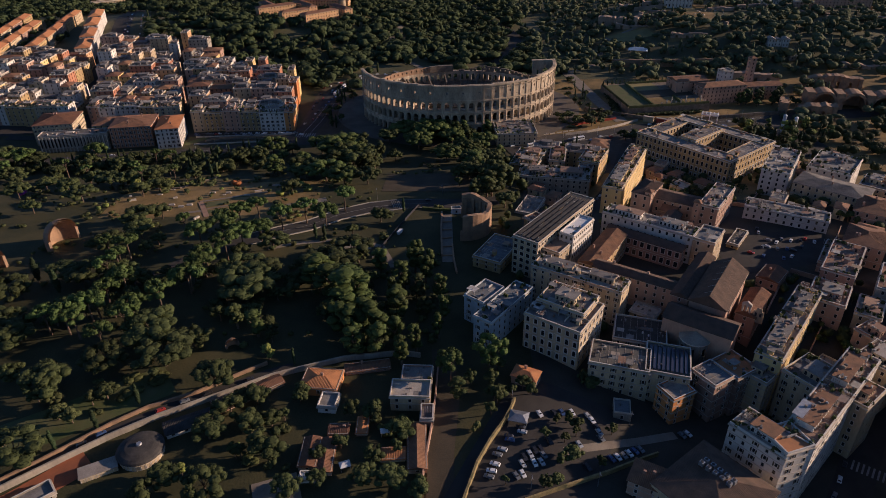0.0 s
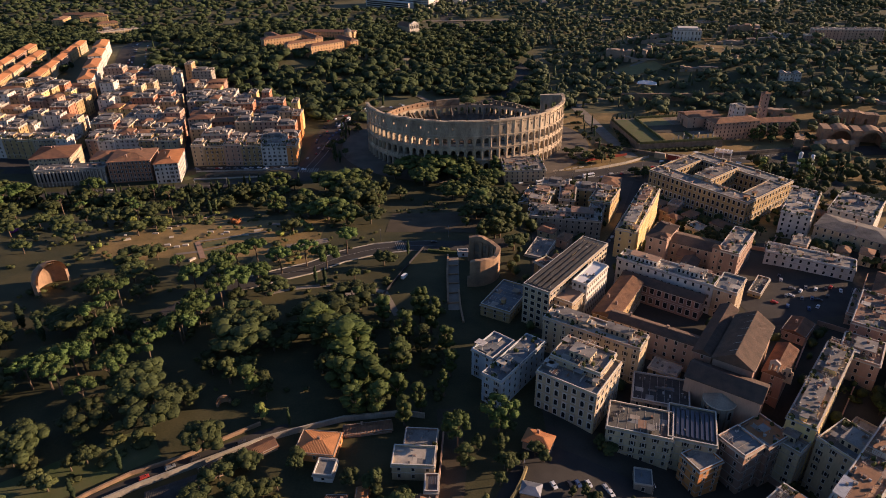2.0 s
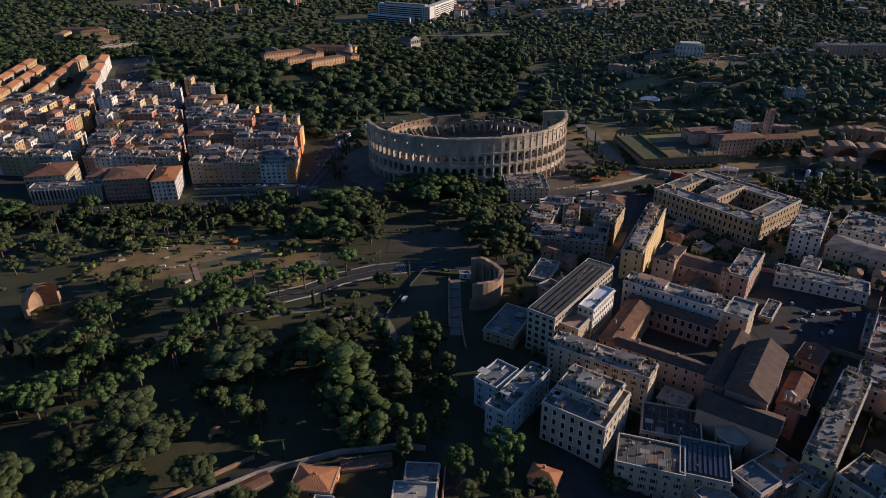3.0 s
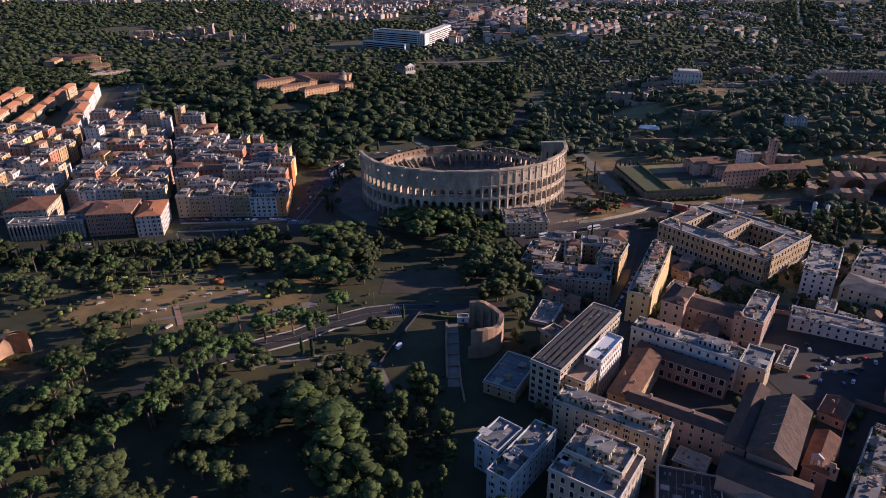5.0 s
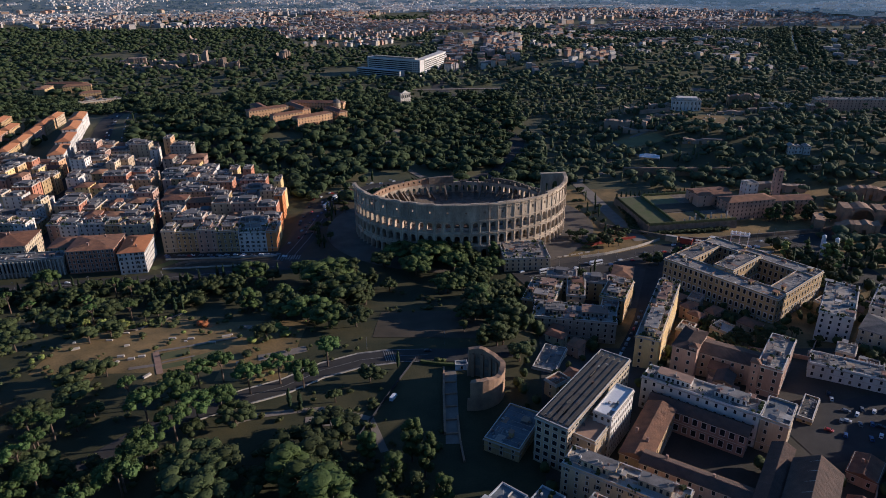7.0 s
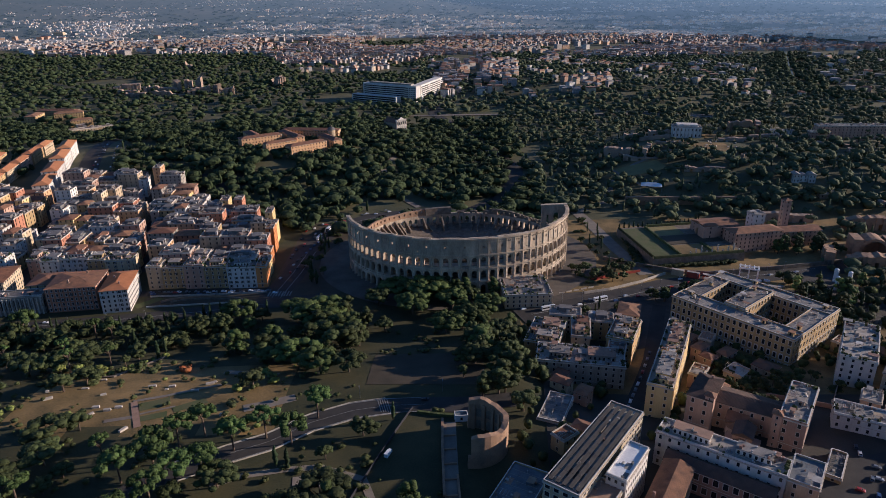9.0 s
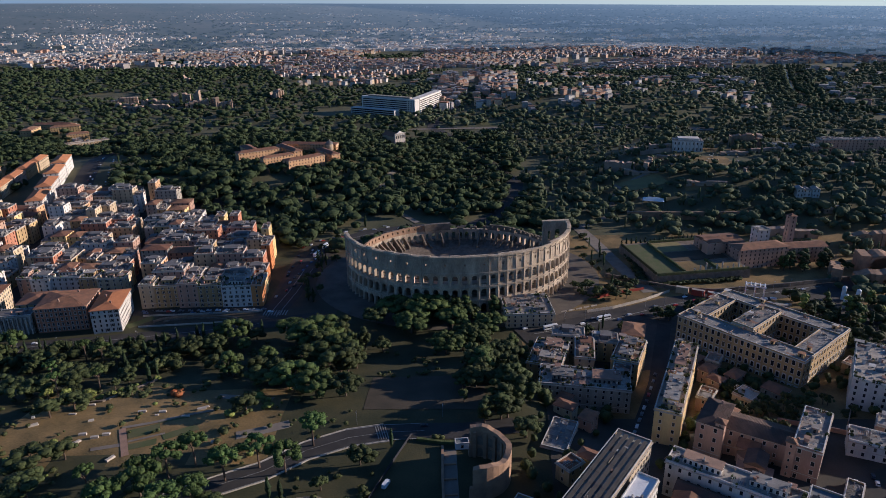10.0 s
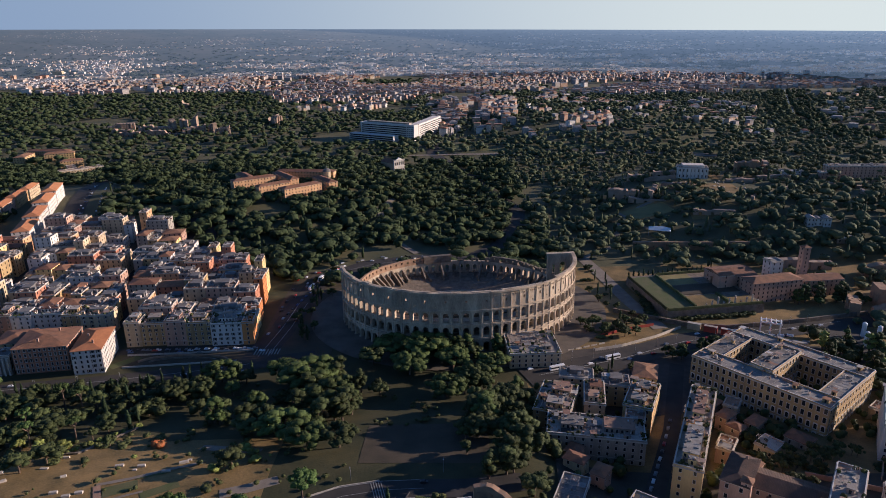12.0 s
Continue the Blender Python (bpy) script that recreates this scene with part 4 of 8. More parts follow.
        part("cross_wall_block", cross, TRAV, ob, "block of the tall cross wall at the broken end")
    # the curved head of its arch
    cross = Mesh()
    for i in range(6):
        a, b = math.pi * i / 6, math.pi * (i + 1) / 6
        for s_ in (-1.38, 1.38):
            cross.quad(*[cross_at(u, z, s_) for u, z in ((9 - 2.5 * math.cos(a), 38.5 + 2.5 * math.sin(a)), (9 - 2.5 * math.cos(b), 38.5 + 2.5 * math.sin(b)), (9 - 2.5 * math.cos(b), 41.0), (9 - 2.5 * math.cos(a), 41.0))])
    tagged(part("arch_head", cross, TRAV, ob), kind="stuff")
    m = Mesh()
    (x0, y0), (x1, y1), (x2, y2) = oval(t0, 0.0), oval(t0 + step * 1.6, 0.5), oval(t0, 9.0)
    m.quad((x0, y0, 0), (x1, y1, 0), (x0, y0, 44)).quad((x2, y2, 0), (x0, y0, 0), (x0, y0, 44), (x2, y2, 30)).quad((x1, y1, 0), (x2, y2, 0), (x2, y2, 30), (x0, y0, 44))
    part("buttress", m, BRICK_OLD, ob, "sloping brick buttress")
    return ob


amphitheatre()

# ---- the convent, basilica and blocks on the plateau ----
house(31.1, 280.0, 10.9, 39.1, -38.1, 7.0, "blue", label="pale blue-grey apartment slab with flat roofs", deck=SLATE)
house(21.5, 290.2, 12.5, 18.6, -40.0, 6.6, "blue", label="pale blue-grey lower wing with a flat roof", deck=SLATE, clutter=0.3)
house(59.7, 267.1, 29.7, 28.0, -35.1, 11.0, "cream", label="ornate cream palazzo with tall windows and a terrace", floors=4, bay=3.9, win=(1.7, 3.4), deck=FLAT, clutter=0.3, arched=True)
house(62.1, 271.8, 25.0, 18.4, -35.1, 14.5, "cream", base=11.0, under=0, label="set-back attic storey on the palazzo roof", deck=FLAT, clutter=0.9, name="attic_storey")
house(72.9, 298.0, 50.8, 13.1, -33.0, 11.9, "cream", label="long cream apartment block with roof terraces", deck=FLAT_L, floors=6, clutter=1.4)
house(68.4, 355.9, 16.5, 69.9, -37.6, 15.5, "cream", label="long institute block under rows of dark roof panels", deck=FLAT_L, clutter=0.1, name="institute_building", bay=3.4, win=(2.3, 2.6), shutters=0.0)
house(79.6, 345.1, 9.0, 26.4, -37.0, 15.0, "white", label="white-roofed wing with a tall glazed lit side", deck=WHITE, clutter=0.2, bay=2.4, name="institute_wing")
house(66.1, 331.0, 11.1, 16.0, -37.0, 10.0, "cream", label="lower cream wing with a plain terrace", deck=FLAT_T, clutter=0.0)
house(128.0, 360.6, 57.0, 12.6, -36.2, 9.6, "white", floors=4, label="long convent range with a flat light roof", deck=FLAT_L, name="convent_range")
house(94.1, 335.0, 13.0, 43.6, -33.0, 6.0, "ochre", "gable", label="convent range with a clay tile roof", deck=TILE, name="convent_range")
house(105.0, 301.5, 47.0, 9.0, -33.4, 8.5, "pink", "gable", label="dark-roofed convent range along the cloister", deck=TILE_D, rise=2.0, name="convent_range")
house(158.0, 342.4, 12.4, 19.7, -36.0, 9.4, "cream", label="cream end pavilion of the convent with a walled blue-grey terrace", deck=SLATE, clutter=0.15)
house(83.3, 243.9, 27.6, 17.5, -17.8, 0.0, "cream", label="low cream school with a flat dark roof", deck=FELT, clutter=0.4)
house(105.0, 241.0, 20.0, 22.0, -17.8, 0.0, "cream", label="low cream school wing under solar panels", deck=FELT, clutter=0.0)
house(98.4, 264.9, 25.2, 20.0, -17.0, -1.0, "grey", label="low building with a plain dark flat roof", deck=DARKROOF, clutter=0.2)
house(122.7, 231.7, 13.8, 12.6, -59.8, -0.6, "pink", label="pink apartment house with a blue-grey roof terrace", deck=SLATE, clutter=0.3, floors=5)
house(135.6, 238.6, 15.5, 14.4, -59.8, -1.6, "pink", label="pink apartment house with an orange tiled terrace", deck=ORANGE_DECK, clutter=0.6, floors=5)
house(104.6, 225.6, 11.0, 12.6, -63.8, -4.0, "orange", label="small orange stuccoed house with a flat roof", deck=FLAT_L, clutter=0.2)
house(163.8, 208.5, 72.7, 13.0, 42.8, 8.0, "white", label="long white apartment house with shuttered windows along the street", deck=FLAT_T, clutter=1.8)
house(133.3, 183.9, 13.0, 13.6, 18.0, 8.4, "white", label="white corner house with a terracotta terrace", deck=ORANGE_DECK, clutter=0.4)
house(127.6, 189.1, 23.5, 13.8, -53.4, 6.0, "white", label="white apartment house with a planted pergola terrace", deck=FLAT_L, clutter=1.0)
house(167.6, 227.7, 20.0, 20.4, -57.0, 2.0, "cream", label="cream apartment house with a grey roof", deck=FLAT, clutter=1.0)
house(171.5, 263.0, 70.0, 12.0, 50.1, 5.0, "yellow", label="narrow ochre apartment house with crowded roof terraces", deck=FLAT_L, clutter=2.2)
house(227.0, 319.1, 16.7, 38.0, -36.7, 6.0, "pink", label="rose-coloured house with terracotta terraces", deck=FLAT_T, clutter=0.6)
house(229.2, 391.5, 51.0, 14.1, -29.7, -0.7, "white", label="long white convent building with small windows", deck=FLAT, clutter=0.6, bay=4.2)
house(257.7, 465.2, 19.2, 50.9, -33.5, 3.0, "white", label="tall white institutional building with a flat roof", deck=FLAT_L, clutter=0.6)
house(277.9, 426.6, 47.1, 24.0, -42.7, 0.0, "cream", "hip", label="cream institutional building with a hipped roof", deck=FLAT)
def palace():
    c, s = math.cos(radians(-51.5)), math.sin(radians(-51.5))
    for u, v, w, dd, top in ((0, -27.5, 88, 15, -5.2), (0, 28, 88, 14, -5.8), (-37, 0.25, 14, 40.5, -5.6), (37.5, 0.25, 13, 40.5, -5.4), (-4, 0.25, 15, 40.5, -3.0)):
        house(225.8 + c * u - s * v, 536.5 + s * u + c * v, w, dd, -51.5, top, "tan", base=-29.0, floors=4, bay=4.1, win=(1.9, 3.5), sides="fr" if dd < 20 else "r", label="range of a large tan palace with round-headed windows and a courtyard", deck=FLAT, clutter=0.35, name="palace_range", arched=True)


palace()
house(136.3, 453.6, 13.6, 82.0, -26.7, 5.0, "yellow", label="long narrow yellow apartment row with cluttered roof terraces", deck=FLAT_L, clutter=2.2, floors=6)
house(140.8, 412.0, 12.5, 25.0, -36.0, 7.8, "pink", "hip", label="brick-pink villa tower with a low dark tile roof", deck=TILE_D, clutter=0.5, rise=1.8, win=(1.5, 2.4), shutters=0.1, floors=4)
house(182.0, 394.7, 12.6, 38.0, -36.3, 8.8, "pink", win=(1.5, 2.4), shutters=0.1, floors=4, label="brick-pink villa wing with a pale roof terrace", deck=FLAT_L, clutter=0.7)
house(161.5, 403.8, 31.0, 16.5, -33.0, 3.2, "pink", "gable", label="brick-pink villa centre with a low dark roof", rise=2.6, deck=TILE_D, clutter=0.3, floors=3, win=(1.3, 2.2))
for x, y in ((138.8, 401.0), (166.0, 384.5)):
    house(x, y, 4.4, 4.4, -36.0, 10.2, "pink", "hip", label="square corner turret of a brick-pink villa", deck=TILE, rise=1.4, clutter=0, bay=2.6, win=(0.8, 1.6), cornice=False, name="turret")
villa_chapel = thing("chapel", 151.0, 385.6, gz(151, 385.6), -33, "small brick-pink chapel with a round apse before a villa", "chapel")
part("nave", Mesh().box(-4.6, -5, -1, 4.6, 7, 8.6), PAINT["pink"], villa_chapel)
cr = Mesh()
roof_hip(cr, 9.2, 12, 8.6, 2.2, gable=True)
part("roof", cr, TILE_D, villa_chapel).location = (0, 1, 0)
part("gable", Mesh().quad((-4.6, -5.0, 8.5), (4.6, -5.0, 8.5), (0, -5.0, 10.6)), PAINT["pink"], villa_chapel)
part("apse", Mesh().tube(0, -5.2, -1, 5.6, 3.9, 3.9, 16), PAINT["pink"], villa_chapel)
part("apse_roof", Mesh().tube(0, -5.2, 5.6, 7.2, 4.3, 0.5, 16), TILE_D, villa_chapel)
part("cornice", Mesh().tube(0, -5.2, 5.1, 5.6, 4.2, 4.3, 16), STONE, villa_chapel)
for sx in (-1, 1):
    part("side_chapel", Mesh().box(sx * 6.4 - 1.8, -3.5, -1, sx * 6.4 + 1.8, 4, 3.6), PAINT["pink"], villa_chapel)
house(124.0, 506.0, 17.0, 32.0, -27.0, -8.0, "ochre", label="ochre house with terracotta roof terraces", deck=FLAT_T, clutter=1.6)
house(68.6, 592.2, 37.2, 34.9, 2.1, -15.0, "cream", label="flat-roofed building beside the amphitheatre", deck=FLAT_L, clutter=0.6)
house(33.2, 348.8, 18.1, 30.2, -30.0, -2.0, "ochre", label="low ochre building with a blue-grey roof", deck=SLATE, clutter=0.4)

# rows of trees of the park, in small groves
for x, y, r in ((-142, 310, 10.0), (-139, 328, 9.0), (-152, 293, 8.2), (-161, 281, 7.1), (-162, 273, 7.0), (-181, 296, 7.5), (-186, 285, 8.7), (-193, 274, 7.9), (-177, 309, 6.9), (-168, 258, 6.8), (3, 237, 7.9), (22, 248, 8.1)):
    tree("pine", x, y, r * 1.12, 18.5 + rng.uniform(-1.5, 1.5))
for x, y, r in ((-106, 387, 8.4), (-92, 397, 7.7), (-78, 392, 9.1), (-68, 414, 7.9), (-124, 399, 7.9), (-134, 389, 8.5), (-142, 376, 10.7), (-152, 363, 9.7), (-115, 367, 8.1), (-125, 360, 9.5), (-131, 346, 8.5), (-138, 331, 8.3), (-142, 313, 8.1), (-302, 544, 10.1), (-365, 539, 10.5)):
    tree("pine", x, y, r * 1.12, 18 + rng.uniform(-1.5, 1.5))
for x, y, r in ((-147, 268, 14.1), (-135, 249, 13.4), (-126, 263, 8.5), (-108, 307, 16.4), (-114, 322, 13.6), (-163, 248, 10.4), (-184, 232, 11.0), (-154, 227, 5.2), (-107, 235, 9.3), (-176, 192, 11.9), (-106, 359, 9.4), (-104, 317, 13.3), (-68, 331, 15.1), (-56, 346, 13.2), (-42, 398, 7.7), (-59, 380, 4.5), (-204, 398, 10.9), (-196, 378, 9.7)):
    tree("oak", x, y, r * 1.2, 5.5 + r * 0.9)
for x, y, r in ((-263, 438, 10.3), (-288, 418, 7.9), (-210, 361, 10.3), (-204, 322, 11.8), (-220, 326, 9.8), (-183, 321, 10.1), (-193, 407, 7.6), (-243, 309, 11.3), (-219, 266, 11.6), (-231, 279, 10.6), (-101, 204, 7.3), (-95, 217, 7.0), (-75, 195, 8.5), (-84, 207, 7.3), (-112, 180, 6.3), (-117, 172, 6.3), (-94, 175, 8.8), (-111, 446, 8.6)):
    tree("oak", x, y, r * 1.2, 5.5 + r * 0.9)
for x, y, r in ((-48, 297, 17.9), (-61, 304, 12.6), (-72, 316, 11.7), (-25, 290, 9.0), (-34, 258, 8.4), (-25, 267, 6.3), (-14, 260, 5.6), (-21, 251, 5.5), (-39, 274, 11.7), (-51, 274, 10.5), (-17, 342, 6.8), (-10, 323, 6.5), (-2, 305, 6.2), (0, 286, 5.4), (-8, 332, 5.3), (-3, 271, 4.0)):
    tree("tall", x, y, r * 0.95, 14 + r * 0.7)
for x, y, r in ((-108, 562, 13.1), (-90, 553, 19.5), (-71, 521, 17.0), (-91, 478, 14.5), (-75, 466, 12.3), (-57, 464, 10.9), (-108, 486, 12.0), (-152, 564, 12.8), (-176, 541, 10.4), (-162, 547, 9.4), (-9, 591, 17.2), (-34, 599, 14.2), (4, 532, 12.7), (21, 471, 10.5), (26, 497, 12.0), (10, 574, 13.6), (24, 546, 13.1), (42, 469, 10.5), (36, 435, 9.0), (44, 417, 7.9), (-21, 569, 13.5), (-48, 584, 10.7), (38, 566, 12.4), (42, 516, 10.5), (52, 455, 7.7), (20, 588, 10.7)):
    tree("oak", x, y, r * 1.15, 7 + r * 0.9, leaf=PLANE if r > 12 else OAK)
for x, y, r in ((-388, 554, 12.1), (-356, 540, 11.6), (-309, 537, 11.2), (-259, 475, 11.9), (-248, 484, 11.0), (-233, 493, 11.0), (-213, 456, 9.3), (-203, 501, 7.9), (-226, 509, 9.2), (-286, 463, 9.9), (-309, 473, 9.3), (-317, 450, 10.0), (-223, 448, 9.2), (-278, 530, 9.8), (-226, 535, 8.5), (-201, 533, 7.3), (-183, 523, 8.1), (-354, 503, 11.1), (-277, 488, 10.2), (-325, 518, 6.6)):
    tree("oak", x, y, r * 1.1, 6 + r * 0.8)
for x, y, r in ((22.4, 225.2, 5.4), (21.9, 236.5, 4.6), (39.5, 228.8, 3.7), (39.3, 238.4, 3.3), (68.4, 235.6, 4.2), (65.3, 240.8, 3.4), (48.4, 210.8, 2.3), (53.6, 212, 2.8), (57.3, 209, 3.3), (42.2, 201.9, 2.6), (55.9, 203.9, 2.3), (50.4, 200.2, 2.1), (72.1, 206.9, 3.0), (52.4, 191.1, 4.2), (47.3, 188.7, 2.8), (63.1, 188.3, 2.6), (23.3, 177.6, 1.9), (38.6, 176.2, 3.3), (43.3, 177.7, 2.8), (-85, 224, 7.0), (-66, 228, 5.4), (-20, 203, 6.5), (-22, 178, 6.6), (-11, 174, 5.6), (-53, 192, 3.9), (-33, 180, 5.7), (-30, 191, 4.9), (-62, 175, 6.2), (-44, 198, 4.0), (25, 246, 4.4), (-51, 180, 4.3), (-76, 211, 5.7), (-91, 224, 5.4), (-42, 217, 5.2), (-32, 217, 5.7)):
    tree("oak", x, y, r * 1.15, 4 + r * 0.95)
for x, y, r in ((-138, 223, 2.6), (-151, 209, 2.3), (-164, 198, 2.2), (-237, 327, 4.4), (-218, 313, 4.2), (-82, 374, 2.5), (-76, 372, 2.5), (-27, 411, 2.2), (-188, 499, 3.0), (-204, 506, 3.0), (-193, 532, 2.8), (-208, 541, 2.8), (-73, 250, 1.7), (-172, 559, 3.0), (-178, 563, 3.0)):
    tree("cypress", x, y, r * 0.8, 7 + r * 2.2)
for x, y, r in ((-163, 484, 6.6), (-213, 483, 4.9), (-196, 476, 4.8), (-110, 446, 5.2), (-104, 458, 4.4), (-113, 272, 2.5), (-101, 263, 4.2), (-211, 469, 4.8), (-120, 453, 4.4), (-85, 363, 4.4), (-95, 366, 3.7)):
    tree("shrub", x, y, r * 0.6, 2 + r * 0.3)


# ---- the quarter below the hill: blocks of apartment houses ----
def quarter(x0, x1, rows, skew, front, seed, yaw, bend=None):
    r = random.Random(seed)
    for k in range(rows):
        v = k * 19.0 + 9 * (k > 4) + 9 * (k > 9)
        x = x0 - skew * v
        end = x1 - (skew * v if bend is None else 0.13 * v + 0.95 * max(0.0, v - bend))
        while x < end - 7:
            w = min(r.choice((9.0, 12.0, 15.0, 18.0, 24.0)) + r.uniform(-1.5, 1.5), end - x)
            y = front + 9 + v + (r.uniform(-1.0, 1.0) if k == 0 else r.uniform(-3.0, 3.0))
            paint = r.choice(["cream", "white", "cream", "ochre", "pink", "yellow", "grey", "white", "pink", "brick", "apricot", "tan"])
            if k == 0:
                paint = r.choice(("white", "pink", "cream", "cream", "tan", "white"))
            # warm paint puts the low sun on the end houses' sides into colour
            if bend and x + w > end - 0.5 and k < 7:
                paint = r.choice(("apricot", "yellow", "orange"))
            tiled = k > 0 and r.random() < 0.17
            top = gz(x, y) + r.choice((12.5, 15.5, 17.5, 19.0, 20.5, 22.5, 25.5)) + r.uniform(-1, 1) if k else gz(x, y) + r.uniform(18, 21)
            house(x + w / 2, y, w - 0.1, r.uniform(15.5, 18), yaw, top, paint, "hip" if tiled else "flat", single=(k == 0), clutter=1.9, rise=2.0, cornice=(k < 2), name="apartment_house",
                  label=f"{paint} apartment house " + ("with a clay tile roof" if tiled else "with a roof terrace"))
            x += w


quarter(-243, -144, 14, 0.36, 621, 21, 3, 118)
quarter(-352, -259, 13, 0.36, 640, 22, 3)
quarter(-470, -366, 10, 0.36, 640, 23, 3)
quarter(-545, -484, 8, 0.36, 646, 24, 3)

# ---- far woods and the far city ----



def wood(name, spots, label, seed, n=26, leaf=WOOD, fine=1, shapes=(0, 0, 0)):
    """Many far crowns in one mesh; each spot is x, y, radius, height. shapes: the shares of flat umbrella crowns and of narrow ones."""
    r = np.random.RandomState(seed)
    vs, fs, k = [], [], 0
    for x, y, rad, h in spots:
        base, tf = (ICO1, ICO2)[fine - 1 if y < 980 else 0]
        tf = np.array(tf)
        u = r.uniform()
        size, mid = (rad, rad, h * 0.42), h * 0.58
        if u < shapes[0]:
            size, mid = (rad * 1.05, rad * 1.05, 0.48 * rad), h * 1.0
        elif u < shapes[0] + shapes[1]:
            size, mid = (rad * 0.3, rad * 0.3, h * 0.62), h * 0.62
        lobe = r.normal(0, 1, (6, 3))
        lobe /= np.linalg.norm(lobe, axis=1)[:, None]
        b = base * (0.74 + 0.5 * np.maximum(0, base @ lobe.T - 0.5).sum(1)[:, None] + r.uniform(-0.11, 0.11, (len(base), 1)))
        at = np.array((x, y, gz(x, y) + mid))
        vs.append(b * size + at)
        fs.append(tf + k)
        k += len(b)
        d = r.normal(0, 1, (n, 3))
        d[:, 2] = np.abs(d[:, 2]) - 0.25
        d /= np.linalg.norm(d, axis=1)[:, None]
        side = np.cross(d, r.normal(0, 1, (n, 3)))
        side /= np.linalg.norm(side, axis=1)[:, None] + 1e-6
        other = np.cross(d, side)
        s = (0.24 if n < 40 else 0.14) * min(size[0], size[1]) * r.uniform(0.6, 1.3, (n, 1))
        p = d * size * r.uniform(0.86, 1.2, (n, 1)) + at
        q = np.stack([p - side * s, p + side * s + d * s * 0.3, p + other * s * 1.5 - d * s * 0.3], 1)
        vs.append(q.reshape(-1, 3))
        fs.append(np.arange(3 * n).reshape(n, 3) + k)
        k += 3 * n
    return joined(name, np.concatenate(vs), np.concatenate(fs), leaf, label, "trees", smooth=True)


def scatter(n, x0, x1, y0, y1, keep, seed, r0=3.5, r1=7.0, grow=0.0):
    r, out = random.Random(seed), []
    while len(out) < n:
        x, y = r.uniform(x0, x1), r.uniform(y0, y1)
        if keep(x, y):
            q = r.uniform(r0, r1) * r.choice((0.7, 0.9, 1.0, 1.0, 1.25))
            out.append((x, y, q, r.uniform(7, 13) * (0.7 + 0.3 * q / r1)))
    return out


def off_amphitheatre(x, y):
    return math.hypot((x - AX) / 125, (y - AY) / 105) > 1


ROUND_ROAD = ((-122, 700), (-112, 760), (-70, 800), (-20, 815), (40, 815), (70, 850), (95, 910), (110, 1000), (60, 1200), (0, 1420))


def on_road(x, y, r):
    for (ax, ay), (bx, by) in zip(ROUND_ROAD, ROUND_ROAD[1:]):
        t = max(0.0, min(1.0, ((x - ax) * (bx - ax) + (y - ay) * (by - ay)) / ((bx - ax) ** 2 + (by - ay) ** 2)))
        if math.hypot(x - ax - t * (bx - ax), y - ay - t * (by - ay)) < (r if ay < 850 else 0.45 * r):
            return True
    return False


def caelian(x, y):
    if on_road(x, y, 17):
        return False
    if not off_amphitheatre(x, y):
        return False
    edge = -140 - 0.13 * (y - 620) - 0.95 * max(0, y - 750)
    if x < edge + 12 and y < 920:
        return False
    if -272 < x < -138 and 985 < y < 1090 or abs(x + 50) < 26 and 1170 < y < 1235 or -640 < x < -565 and 1235 < y < 1305:
        return False
    if -60 < x + 0.25 * (y - 760) < 30 and y < 900:
        return noise.noise((x * 0.02, y * 0.02, 1)) > 0.1
    if y < 1130 and x < -408 - 0.31 * (y - 850) + 30 and x > -560 - 0.31 * (y - 850):
        return False
    if noise.noise((x * 0.012, y * 0.012, 12)) < -0.4:
        return False
    return x > -560 or y > 980


def palatine(x, y):
    if on_road(x, y, 17) or abs(x - 264) < 32 and abs(y - 940) < 21 or any(abs(x - cx) < rx and abs(y - cy) < ry for cx, cy, rx, ry in ((330, 895, 26, 12), (395, 1000, 44, 36), (520, 940, 26, 12), (366, 1056, 26, 22), (424, 836, 24, 14), (596, 1028, 54, 10), (330, 1045, 36, 22), (257, 858, 22, 12))):
        return False
    if y < 800:
        return x > 345 - 0.2 * (y - 600) and noise.noise((x * 0.014, y * 0.014, 6)) > -0.05 or (x > 215 and y > 768)
    return off_amphitheatre(x, y) and x > 120 and noise.noise((x * 0.011, y * 0.011, 3)) > -0.4


def park_end(x):
    """How far the wooded park reaches southward at x before the suburbs begin."""
    return 2060 + 600 * sstep(-330, -680, x) if x < -330 else 2060


def south(x, y):
    return y < park_end(x) and noise.noise((x * 0.004, y * 0.004, 8)) > -0.5 and not (x > -230 and 1540 < y < 1700)


RIVER = ((1500, 2900), (1270, 2574), (1039, 2088), (933, 1856), (868, 1670), (960, 1400))


def river_x(y):
    for (ax, ay), (bx, by) in zip(RIVER, RIVER[1:]):
        if by <= y <= ay:
            return bx + (ax - bx) * (y - by) / (ay - by)
    return 1500 if y > 2900 else 960


def aventine(x, y):
    if x > river_x(y) - 45:
        return x > river_x(y) + 60 and noise.noise((x * 0.004, y * 0.004, 15)) > -0.3
    return x > 560 - 0.1 * (y - 1400) or noise.noise((x * 0.005, y * 0.005, 5)) > -0.22


wood("woodland_caelian", scatter(4000, -950, 130, 745, 1330, caelian, 1, 4.2, 8.2), "dense dark evergreen woodland on the hill behind the amphitheatre", 1, 26, WOOD, 2, (0.3, 0.13))
wood("woodland_palatine", scatter(3800, 110, 1000, 600, 1400, palatine, 2, 3.2, 6.8), "dark trees scattered among ruins on the hill", 2, 22, WOOD_PALE, 2, (0.28, 0.14))
wood("woodland_south", scatter(5600, -1900, -40, 1330, 2680, south, 3, 5, 10), "wide dark wooded park", 3, 8, WOOD, 1, (0.35, 0.03))
